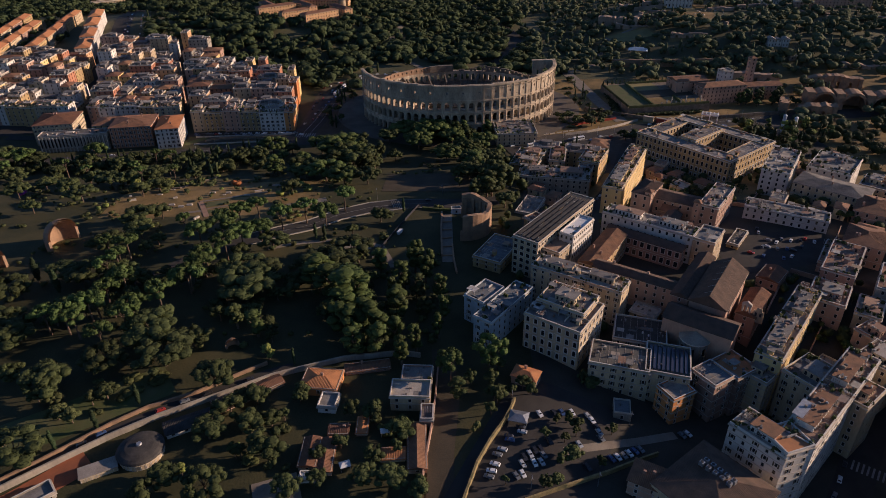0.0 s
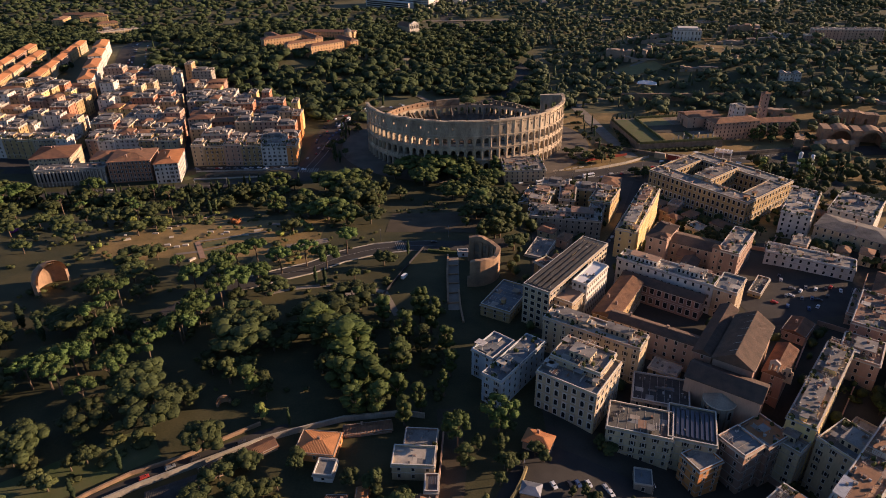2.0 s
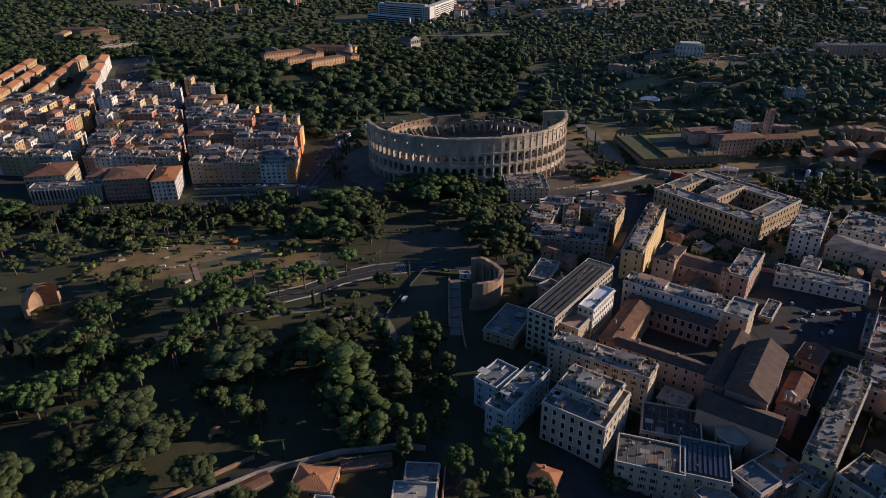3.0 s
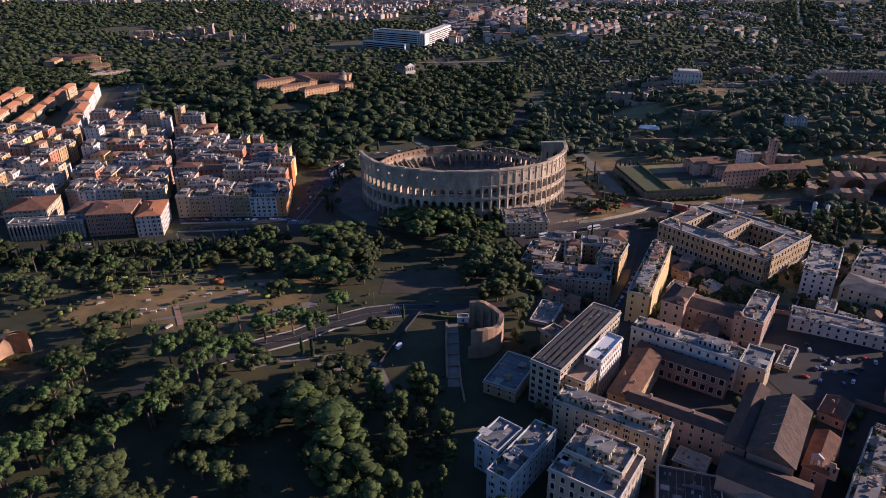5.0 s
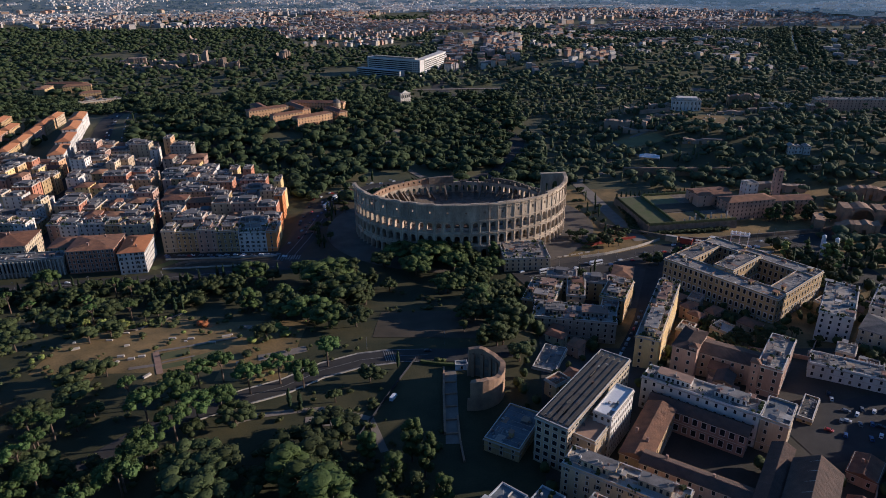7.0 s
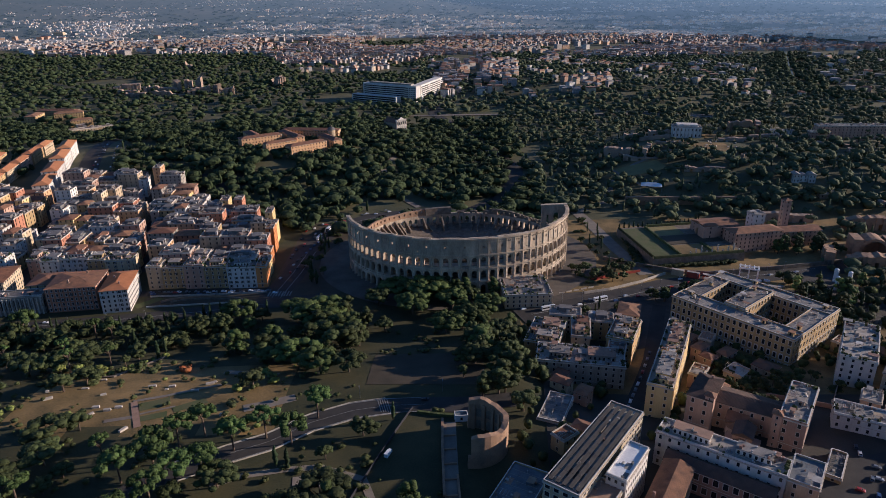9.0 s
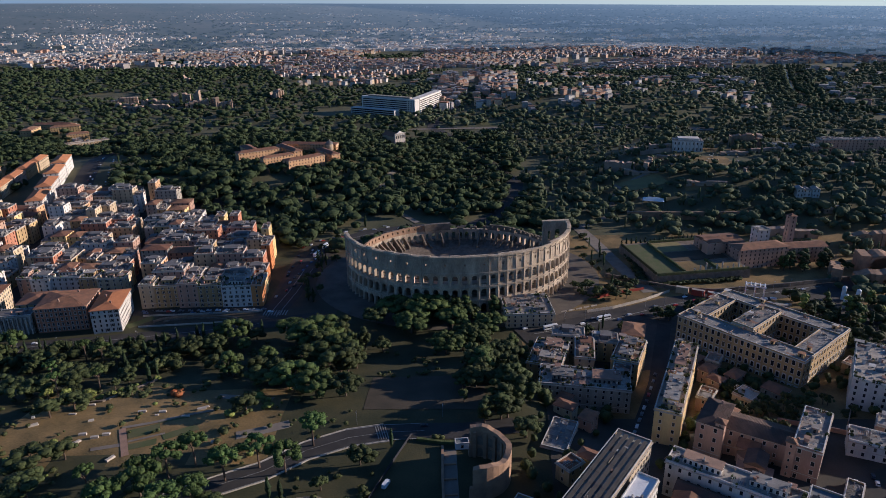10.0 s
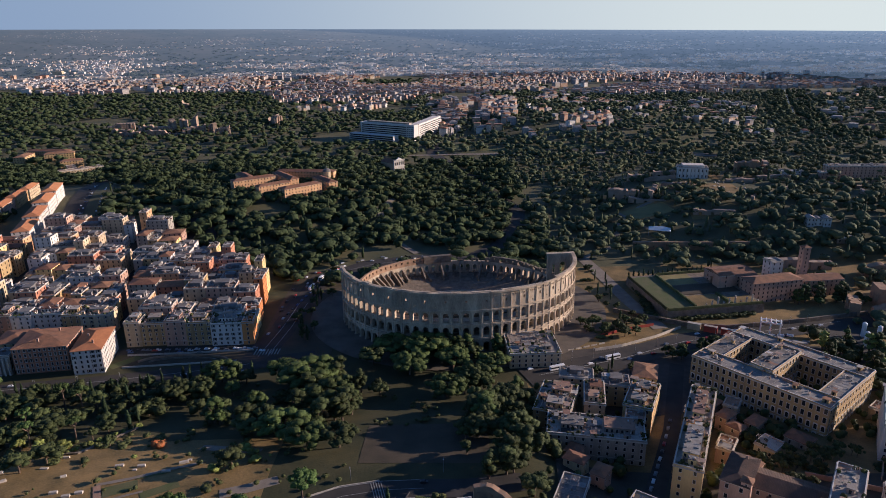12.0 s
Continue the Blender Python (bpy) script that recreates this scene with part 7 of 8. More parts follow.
house(-318.0, 609.0, 22.0, 24.0, 8.0, -9.0, "ochre", "hip", label="ochre house with an old tile roof", deck=TILE, rise=2.6, base=-26, single=False)


# ---- temple terrace, stalls and sheds by the valley ----
def temple_terrace():
    ob = thing("temple_terrace", 222, 694, -27, 8, "raised stone temple terrace with lawns and standing columns", "ruin")
    part("podium", Mesh().box(-38, -40, -1, 50, 42, 9, taper=0.6), TUFA, ob)
    for x0, y0, x1, y1 in ((-35, -36, -12, 38), (-9, 14, 20, 38), (-9, -36, 20, -12), (24, -36, 47, -20)):
        part("lawn", Mesh().box(x0, y0, 9, x1, y1, 9.12), HAY if y0 > 0 else GRASS if x1 < 0 else DRY, ob)
    part("cella_floor", Mesh().box(-8, -10, 9, 46, 12, 9.5, taper=0.2), EARTH, ob)
    for x0, y0, x1, y1 in ((-37, -39.5, 49, -37.5), (-37.5, -36, -36, 40), (-11.5, -36, -9.5, 38), (-9, 39, 46, 41), (20.5, -36, 23.5, -12)):
        part("hedge", Mesh().box(x0, y0, 9, x1, y1, 11.2, taper=0.3), BUSH, ob)
    part("cella_wall", Mesh().box(30, 12, 9, 47, 14, 15, taper=0.2), BRICK_OLD, ob)
    for k in range(10):
        hh = 3.5 + 2.5 * ((k * 7) % 3)
        col = part("column", Mesh().tube(0, 0, 0, hh, 0.7, 0.6, 10), STONE, ob)
        col.location = (-2 + k * 5.2, -37, 9)
        part("column_base", Mesh().box(-1, -1, 0, 1, 1, 0.5, taper=0.1), STONE, col)


temple_terrace()


def tent(x, y, w, d, h, yaw, label, cloth=WHITE):
    ob = thing("canopy", x, y, gz(x, y), yaw, label, "canopy")
    m = Mesh()
    m.v = [(-w / 2, -d / 2, h), (w / 2, -d / 2, h), (w / 2, d / 2, h), (-w / 2, d / 2, h), (-w * 0.2, 0, h * 1.4), (w * 0.2, 0, h * 1.4), (-w / 2, -d / 2, h - 0.3), (w / 2, -d / 2, h - 0.3), (w / 2, d / 2, h - 0.3), (-w / 2, d / 2, h - 0.3)]
    m.f = [(0, 1, 5, 4), (1, 2, 5), (2, 3, 4, 5), (3, 0, 4), (6, 7, 1, 0), (7, 8, 2, 1), (8, 9, 3, 2), (9, 6, 0, 3), (9, 8, 7, 6)]
    part("sheet", m, cloth, ob)
    for sx in (-1, 1):
        for sy in (-1, 1):
            part("post", Mesh().tube(sx * (w / 2 - 0.3), sy * (d / 2 - 0.3), 0, h - 0.3, 0.09, 0.09, 6), METAL, ob)


tent(255, 866, 24, 13, 8, -18, "white sheet roof sheltering an excavation")
tent(32, 212, 8.5, 7, 3, -16, "grey sheet canopy in the car park", METAL)
house(80, 221.5, 7.5, 9.0, -12, gz(80, 221.5) + 4, "grey", label="small shed with a dark felt roof by the car park", deck=SLATE, clutter=0, cornice=False, single=False)
tent(-41, 187, 4.5, 3.5, 2.8, 20, "white cloth canopy in a garden")
tent(-26, 205, 4.0, 3.0, 2.8, 10, "white cloth canopy in a garden")
RED = mat("red_hoarding", (0.42, 0.07, 0.04), (0.33, 0.06, 0.04), scale=0.5)
for k in range(7):
    x = 206 + k * 11.0
    ob = thing("site_cabin", x, 632 - k * 6.2, gz(x, 632 - k * 6.2), -29, "red site cabin behind the palace", "cabin", "site cabins")
    part("body", Mesh().box(-5, -1.6, 0, 5, 1.6, 5.4), RED if k % 3 else PAINT["cream"], ob)
    part("roof", Mesh().box(-5.1, -1.7, 5.4, 5.1, 1.7, 5.6), FLAT_L, ob)
for k, (x, y) in enumerate(((323, 596), (338.5, 605), (331, 612))):
    ob = thing("silo", x, y, gz(x, y), 0, "white upright silo on a building site", "silo", "silos")
    part("tank", Mesh().tube(0, 0, 1, 12, 1.7, 1.7, 14).tube(0, 0, 12, 13, 1.7, 0.3, 14), WHITE, ob)
    part("stand", Mesh().box(-1.2, -1.2, 0, 1.2, 1.2, 1.0), METAL, ob)


# ---- rotunda by the park wall ----


def rotunda():
    ob = thing("rotunda", -127, 196, -10, 0, "round single-storey hall with a shallow grey dome and a glazed gallery", "building")
    part("wall", Mesh().tube(0, 0, 0, 4.6, 9.0, 9.0, 32), PAINT["cream"], ob)
    dm = Mesh()
    for q in range(6):
        e = q / 5 * math.pi / 2
        for i in range(32):
            a = i * math.pi / 16
            dm.v.append((9.7 * math.cos(e) * math.cos(a), 9.7 * math.cos(e) * math.sin(a), 4.6 + 2.6 * math.sin(e)))
    for q in range(5):
        for i in range(32):
            j = (i + 1) % 32
            dm.f.append((q * 32 + i, q * 32 + j, q * 32 + 32 + j, q * 32 + 32 + i))
    part("dome", dm, DARKROOF, ob)
    part("skylight", Mesh().tube(0, 0, 7.0, 7.8, 1.3, 1.0, 12), METAL, ob)
    for i in range(28):
        a = i * math.pi / 14
        w = part("window", OPEN, FRAME_W, ob)
        w.matrix_basis = Matrix.Rotation(a, 4, "Z") @ pose(0, -9.0, 1.3, 0, 0, 0) @ Matrix.Diagonal((1.4, 1, 2.2, 1))
    part("gallery", Mesh().box(-21, -12, 0, -7, -6.0, 3.6, 27), PAINT["cream"], ob)
    part("gallery_roof", Mesh().box(-21.4, -12.4, 3.6, -6.6, -5.6, 3.9, 27), FLAT_L, ob)
    for i in range(7):
        w = part("gallery_window", OPEN, FRAME_W, ob)
        w.matrix_basis = pose(-14, -9, 0.8, 0, 0, 27) @ pose(-6 + i * 2, -3.0, 0) @ Matrix.Diagonal((1.2, 1, 2.0, 1))


rotunda()
house(-170, 165, 40, 8, 41, -6.5, "grey", label="long low changing rooms with a dark roof beside the court", deck=FLAT, clutter=0.3)

# ---- parked cars ----
CAR_PAINT = [mat("car_" + n, c, tuple(0.9 * q for q in c), rough=0.3, bump=0, spec=0.5) for n, c in (("white", (0.75, 0.75, 0.74)), ("silver", (0.45, 0.46, 0.47)), ("black", (0.03, 0.03, 0.035)), ("grey", (0.16, 0.17, 0.18)), ("blue", (0.05, 0.09, 0.2)), ("red", (0.35, 0.04, 0.03)))]
TYRE = mat("tyre", (0.02, 0.02, 0.02), rough=0.9)


def car_body():
    m = Mesh()
    prof = ((-2.1, 0.35), (2.1, 0.35), (2.12, 0.75), (1.95, 0.88), (1.05, 0.98), (0.45, 1.42), (-1.35, 1.45), (-1.95, 0.98), (-2.12, 0.85))
    n = len(prof)
    for y, s in ((-0.86, 1), (-0.8, 1), (0.8, 1), (0.86, 1)):
        for x, z in prof:
            t = 0.18 if z > 1.1 else 0.0
            m.v.append((x, y - math.copysign(t, y), z))
    for r in range(3):
        for i in range(n):
            m.f.append((r * n + i, r * n + (i + 1) % n, (r + 1) * n + (i + 1) % n, (r + 1) * n + i))
    m.f += [tuple(range(n))[::-1], tuple(3 * n + i for i in range(n))]
    return m


BODY = [car_body().data("body") for _ in CAR_PAINT]
for me, cp in zip(BODY, CAR_PAINT):
    me.materials.append(cp)
WHEEL = Mesh()
for i in range(12):
    a = i * math.pi / 6
    WHEEL.v += [(0.32 * math.cos(a), -0.1, 0.32 * math.sin(a)), (0.32 * math.cos(a), 0.1, 0.32 * math.sin(a))]
WHEEL.f = [(2 * i, (2 * i + 2) % 24, (2 * i + 3) % 24, 2 * i + 1) for i in range(12)] + [tuple(range(0, 24, 2))[::-1], tuple(range(1, 24, 2))]
WHEEL = WHEEL.data("wheel")
WHEEL.materials.append(TYRE)
SCREEN = Mesh().quad((0.98, -0.62, 1.04), (0.98, 0.62, 1.04), (0.5, 0.58, 1.41), (0.5, -0.58, 1.41)).data("windscreen")
REAR = Mesh().quad((-1.9, 0.62, 1.03), (-1.9, -0.62, 1.03), (-1.4, -0.58, 1.43), (-1.4, 0.58, 1.43)).data("rear_window")
SIDE = Mesh().quad((0.85, -0.75, 1.05), (0.4, -0.69, 1.38), (-1.3, -0.69, 1.4), (-1.75, -0.75, 1.05)).data("side_window")
for me in (SCREEN, REAR, SIDE):
    me.materials.append(GLASS)
COLOURS = ("white", "silver", "black", "grey", "blue", "red")


def car(x, y, yaw, lift=0.35, k=None):
    k = rng.choice((0, 0, 1, 1, 2, 2, 3, 3, 4, 5)) if k is None else k
    ob = thing("car", x, y, gz(x, y) + lift - (0.3 if y >= 400 else 0), yaw, f"{COLOURS[k]} parked car on asphalt", "car", "parked cars")
    part("body", BODY[k], None, ob)
    part("windscreen", SCREEN, GLASS, ob).location = (0.03, 0, 0.02)
    if y < 260 or 340 < y < 385:
        part("rear_window", REAR, GLASS, ob).location = (-0.03, 0, 0.02)
        part("side_window", SIDE, GLASS, ob).location = (0, -0.03, 0)
    for sx in (-1.3, 1.3):
        for sy in (-0.78, 0.78) if y < 260 else ():
            part("wheel", WHEEL, TYRE, ob).location = (sx, sy, 0.32)
    return ob


for x, y in ((26.8, 202.3), (27.1, 200.4), (23.5, 195.2), (21.2, 192.5), (19.9, 187.5), (18.2, 184.0), (17.0, 181.2), (32.8, 204.8), (32.4, 207.4)):
    car(x, y, 160 + rng.uniform(-6, 6), 0.5)
for x, y in ((41.8, 215.7), (56.5, 217.6), (63.5, 216.3), (65.0, 213.8), (66.2, 209.9), (66.7, 207.0), (66.7, 203.6), (34.8, 192.6), (37.1, 194.5), (39.6, 195.4), (32.2, 190.8), (31.0, 187.6), (36.0, 187.9), (38.9, 188.5), (40.3, 192.1), (28.0, 181.4), (30.6, 182.4), (44.0, 199.7), (57.6, 186.8), (56.4, 199.0), (48.5, 216.5), (52.0, 217.2)):
    car(x, y, -68 + rng.uniform(-8, 8), 0.5)
for x, y in ((68.8, 192.5), (71.8, 193.8), (74.6, 195.1), (77.4, 196.6), (80.2, 198.3), (83.0, 199.6), (105.4, 211.5), (108.4, 212.9)):
    car(x, y, -62 + rng.uniform(-5, 5), 0.5)
for x, y in ((205, 375), (207, 365), (200, 357), (203, 357), (208, 354), (214, 354), (196, 346), (213, 345), (221, 364), (227, 364), (207, 343), (206, 380), (195, 376), (231, 366), (217, 352), (224, 356), (211, 362), (235, 362), (190, 350), (216, 366)):
    car(x, y, rng.choice((-30, 60, 60)) + rng.uniform(-8, 8))
for k in range(14):
    car(-238 + k * 7.4, 614 + 0.03 * k, rng.uniform(-3, 3))
for k in range(12):
    car(-131 + k * 2.2, 668 + k * 9.5, 80 + rng.uniform(-6, 6))
for k in range(9):
    car(-300 + k * 23 + rng.uniform(-5, 5), 560 + 2.6 * k + rng.uniform(-4, 4), 8)
for k in range(12):
    u = 6 + k * 8.0
    car(95.5 + 0.493 * u, 409 + u, 63 + rng.uniform(-3, 3), 0.42)
for k in range(9):
    car(152 + k * 6.5 + 3, 176 + k * 8.2, 51 + rng.uniform(-4, 4), 0.42)
for k in range(16):
    car(-404 - k * 4.6 + rng.uniform(-6, 6), 850 + k * 14, rng.choice((20, 110)), 0.8)
for k in range(22):
    car(-396 - k * 3.9 + rng.choice((-9, 9)) + rng.uniform(-1, 1), 862 + k * 11.5, 108 + rng.uniform(-6, 6), 0.8)
for x, y, a in ((-109, 229.5, 36), (-127, 219, 36), (-148, 206, 40), (-154, 200.5, 40), (-92, 238.5, 33), (-118, 224.5, 34), (-176, 181.5, 40), (-10, 429, 0), (65, 572, 20), (110, 578, 20), (150, 592, 20), (175, 606, 20), (210, 615, 15)):
    car(x, y, a, 0.45)


# ---- roof room and pergola on the white corner houses ----
roof_room = thing("roof_room", 146.0, 194.6, 8.05, 42.8, "white roof room with a ribbed pale metal roof", "roof room")
part("wall", Mesh().box(-5.0, -3.9, 0, 5.0, 3.9, 2.66), PAINT["white"], roof_room)
part("glazing", Mesh().box(-4.2, -3.98, 0.4, 4.2, -3.8, 2.3), GLASS, roof_room)
rr_ = Mesh()
rr_.v = [(sx * 5.8, sy * 4.7, 3.2 + 0.5 * sy + dz) for dz in (0, 0.15) for sx, sy in ((-1, -1), (1, -1), (1, 1), (-1, 1))]
rr_.f = [(0, 3, 2, 1), (4, 5, 6, 7), (0, 1, 5, 4), (1, 2, 6, 5), (2, 3, 7, 6), (3, 0, 4, 7)]
metal_roof = part("roof", rr_, METAL, roof_room)
for k in range(12):
    part("rib", Mesh().quad((-5.6 + k * 1.0, -4.7, 2.92), (-5.45 + k * 1.0, -4.7, 2.92), (-5.45 + k * 1.0, 4.7, 3.92), (-5.6 + k * 1.0, 4.7, 3.92)), METAL, metal_roof)
pergola = thing("pergola", 124.8, 192.8, 6.05, -53.4, "timber pergola over a planted roof terrace", "pergola")
for u in (-5, 0, 5):
    for v in (-2.6, 2.6):
        part("post", Mesh().box(u - 0.1, v - 0.1, 0, u + 0.1, v + 0.1, 2.5), BARK, pergola)
for v in (-2.6, 2.6):
    part("beam", Mesh().box(-5.6, v - 0.1, 2.5, 5.6, v + 0.1, 2.7), BARK, pergola)
for k in range(12):
    part("lath", Mesh().box(-5.5 + k, -3.2, 2.7, -5.38 + k, 3.2, 2.82), BARK, pergola)
for k in range(16):
    u, v = rng.uniform(-5.2, 5.2), (-1) ** k * rng.uniform(2.9, 5.2)
    ob = thing("potted_shrub", 124.8 + 0.596 * u + 0.803 * v, 192.8 - 0.803 * u + 0.596 * v, 6.07, rng.uniform(0, 90), "green shrub in a pot on a roof terrace", "plant", "potted shrubs on the terrace")
    part("pot", Mesh().tube(0, 0, 0, 0.6, 0.3, 0.4, 10), FLAT_T, ob)
    c = part("foliage", crown_of("shrub", k % 3, BUSH), None, ob)
    c.matrix_basis = Matrix.Translation((0, 0, 1.0)) @ Matrix.Diagonal((0.9, 0.9, 0.9, 1))

# ---- lamp posts ----
def lamp_post(x, y, h=9.0):
    ob = thing("street_lamp", x, y, gz(x, y), 0, "slim grey street lamp on a tall pole", "street lamp", "street lamps")
    part("pole", Mesh().tube(0, 0, 0, h, 0.12, 0.07, 6), METAL, ob)
    part("arm", Mesh().box(-0.05, -1.6, h, 0.05, 0.05, h + 0.08), METAL, ob)
    part("lamp_head", Mesh().box(-0.18, -2.1, h - 0.06, 0.18, -1.4, h + 0.1, taper=0.04), METAL, ob)


for k in range(9):
    lamp_post(-330 + k * 27, 547 + k * 4.0, 10)
for x, y in ((82, 214), (60, 178), (33, 175), (30, 222), (-47, 432), (0, 437)):
    lamp_post(x, y)


# ---- fuller groves ----
def grove(n, cx, cy, rx, ry, kinds, seed, leaves=(None,), r=(4.0, 8.0), keep=None):
    q = random.Random(seed)
    done = 0
    while done < n:
        a, d = q.uniform(0, 6.283), math.sqrt(q.random())
        x, y = cx + rx * d * math.cos(a), cy + ry * d * math.sin(a)
        if keep and not keep(x, y):
            continue
        k, s = q.choice(kinds), q.uniform(*r)
        leaf = q.choice(leaves) if k in ("oak", "tall", "shrub") else None
        tree(k, x, y, s * (0.35 if k == "cypress" else 1.0), {"pine": 15 + s * 0.4, "oak": 5 + s * 0.8, "tall": 11 + s, "cypress": 8 + s, "shrub": 1.5 + 0.3 * s}[k], leaf)
        done += 1


grove(46, -62, 298, 62, 52, ("oak", "oak", "tall"), 41, (None, None, OAK), keep=lambda x, y: x < 4 and y > 256)
grove(34, -200, 285, 55, 50, ("pine", "oak", "oak"), 42, keep=lambda x, y: x - y * 0.9 < -420)
grove(52, -300, 510, 120, 42, ("oak", "oak", "cypress", "pine", "oak"), 43, (None, OAK, BUSH), keep=lambda x, y: y < 548 + 0.1 * (x + 300))
grove(30, 32, 505, 26, 80, ("tall", "tall", "oak"), 44, (OAK, OAK, PLANE), (5, 9), keep=lambda x, y: x < 54)
for k in range(26):
    tree("cypress", -345 + k * 8.6 + rng.uniform(-2, 2), 535 + 1.35 * k + rng.uniform(-6, 3), 1.7, 12 + rng.uniform(-3, 3))
grove(40, -96, 530, 62, 44, ("oak", "oak", "tall"), 45, (PLANE, OAK, OAK), (5, 10))
grove(18, -55, 205, 38, 24, ("oak", "shrub"), 46, (None, BUSH), (2.5, 4.5), keep=lambda x, y: not (-62 < x < -34 and 180 < y < 245))
grove(14, -165, 350, 42, 34, ("pine", "oak"), 47, keep=lambda x, y: abs(y - 352 - (x + 150)) > 10)
grove(18, 0, 592, 62, 9, ("oak", "tall"), 48, (PLANE, OAK), (5, 8))
grove(16, -215, 470, 45, 20, ("oak", "shrub", "shrub"), 49, (BUSH, LIME, None), (3, 6))
grove(14, -150, 215, 40, 26, ("oak", "shrub"), 50, (None, BUSH), (3, 6), keep=lambda x, y: y - 0.8 * x > 338)
tree("tall", -86, 254, 4.2, 10, LIME, "pale yellow-green young tree in the park")
tree("oak", -106, 184, 3.4, 7.5, LIME, "bright yellow-green tree by the rotunda")
tree("shrub", -160.5, 473, 5.0, 5.0, FLOWER, "red flowering shrub on dry grass")
for x, y in ((-330, 470), (-322, 463), (-350, 474)):
    tree("shrub", x, y, 4.2, 4.0, PURPLE, "purple flowering bougainvillea in the park")
for x, y in ((-116, 455), (-114, 460), (-110, 466), (-104, 460), (-100, 452), (-120, 444)):
    tree("shrub", x, y, 4.2, 4.0, LIME, "dry yellowish shrub at the lawn's edge")
for k in range(14):
    x, y = -222 + 37 * (k / 13), 469 + 35 * max(0.0, (k - 4) / 9) + rng.uniform(-1, 1)
    tree("shrub", x, y, rng.uniform(2.2, 3.4), 2.6, LIME if k % 3 else BUSH, "yellowish shrub along a low ruined wall")
wall_line("ruin_wall", ((-222, 467), (-203, 468), (-197, 478), (-184, 502)), 1.0, 1.2, TUFA, "low ruined stone wall along the lawn")
for x, y, w, a in ((-194.4, 428, 4, 10), (-186.7, 424.9, 4, 12), (-181.6, 427.5, 4, 10), (-172.2, 451.2, 4.5, 10), (-160.1, 450.3, 4, 8), (-138.5, 452.6, 5, 20), (-227.2, 439, 5, 30), (-120.6, 418.4, 4, 0), (-169.8, 406, 5, 60), (-194.1, 420.9, 4, 60)):
    ob = thing("stone_block", x, y, gz(x, y), a, "low pale stone block on dry grass", "stone", "stone blocks on the lawn")
    part("block", Mesh().box(-w / 2, -0.9, -0.2, w / 2, 0.9, 1.1, taper=0.12), STONE, ob)


# trees beside the lane and the small house by the car park
for x, y, r, h, kind in ((5.5, 226.5, 5.2, 12, "tall"), (21.0, 242.0, 5.0, 13, "pine"), (23.6, 223.6, 4.2, 9, "oak"), (30.5, 228.2, 3.6, 7, "oak"), (20.0, 216.0, 3.8, 8, "oak"), (13.0, 207.6, 3.0, 5, "shrub"), (36.0, 232.0, 4.4, 9, "oak"), (12.0, 236.0, 4.6, 9, "oak"), (-21.0, 195.5, 3.6, 7, "oak"), (-30.0, 212.0, 3.8, 8, "tall")):
    tree(kind, x, y, r, h, OAK if kind in ("oak", "tall") else None)

# low growth under and between the park's trees
def open_ground(x, y):
    if -240 < x < -120 and 400 < y < 470 or abs(y - 430 - 0.6 * (x + 30)) < 12 and x < 0 or (-50 < x < 15 and 432 < y < 488):
        return False
    return noise.noise((x * 0.03, y * 0.03, 4)) > -0.05


wood("undergrowth", [(x, y, q * 0.32, h * 0.22) for x, y, q, h in scatter(520, -330, 0, 262, 560, open_ground, 9, 4, 8)], "low shrubs and undergrowth in the park", 9, 70, BUSH)
wood("hedge_trees", [(x, y, q * 0.8, h * 0.7) for x, y, q, h in scatter(150, -420, -150, 515, 562, lambda x, y: y < 552 + 0.1 * (x + 300), 10, 3, 6)], "belt of dark trees and shrubs along the avenue", 10, 70, OAK)
for x0, y0, n in ((-524, 880, 5), (-560, 856, 4), (-600, 905, 4)):
    for k in range(n):
        x, y = x0 - 9.0 * k, y0 + 45 * k
        house(x, y, 14, 41, 12, gz(x, y) + 15, ("ochre", "cream", "pink")[k % 3], "hip", label="long house with an orange tile roof", deck=TILE_O, rise=3, single=False, clutter=0.5)
for x, y, w, d, yaw in ((-604, 1262, 44, 13, 33), (-584, 1286, 36, 12, 33), (-622, 1292, 13, 34, 33)):
    house(x, y, w, d, yaw, gz(x, y) + 10, "cream", label="long pale hospital wing with a flat roof", single=False, clutter=0.5)
for x, y, w, d, yaw in ((-735, 1432, 80, 16, -4), (-700, 1405, 50, 14, 20), (-755, 1385, 20, 44, 8), (-640, 1330, 36, 15, 30)):
    house(x, y, w, d, yaw, gz(x, y) + 15, "ochre", "hip", label="long house with a clay tile roof among trees", deck=TILE, rise=3, single=False, clutter=0.4)
hill_church = thing("church", -56, 1236, gz(-56, 1236) - 1, 42, "white church with a tall pilastered front among trees", "church")
part("front", Mesh().box(-11, -1, 0, 11, 1, 22), PAINT["white"], hill_church)
gm = Mesh()
gm.v = [(-8, -1, 22), (8, -1, 22), (0, -1, 26.5), (-8, 1, 22), (8, 1, 22), (0, 1, 26.5)]
gm.f = [(0, 1, 2), (5, 4, 3), (0, 2, 5, 3), (2, 1, 4, 5), (1, 0, 3, 4)]
part("gable", gm, PAINT["white"], hill_church)
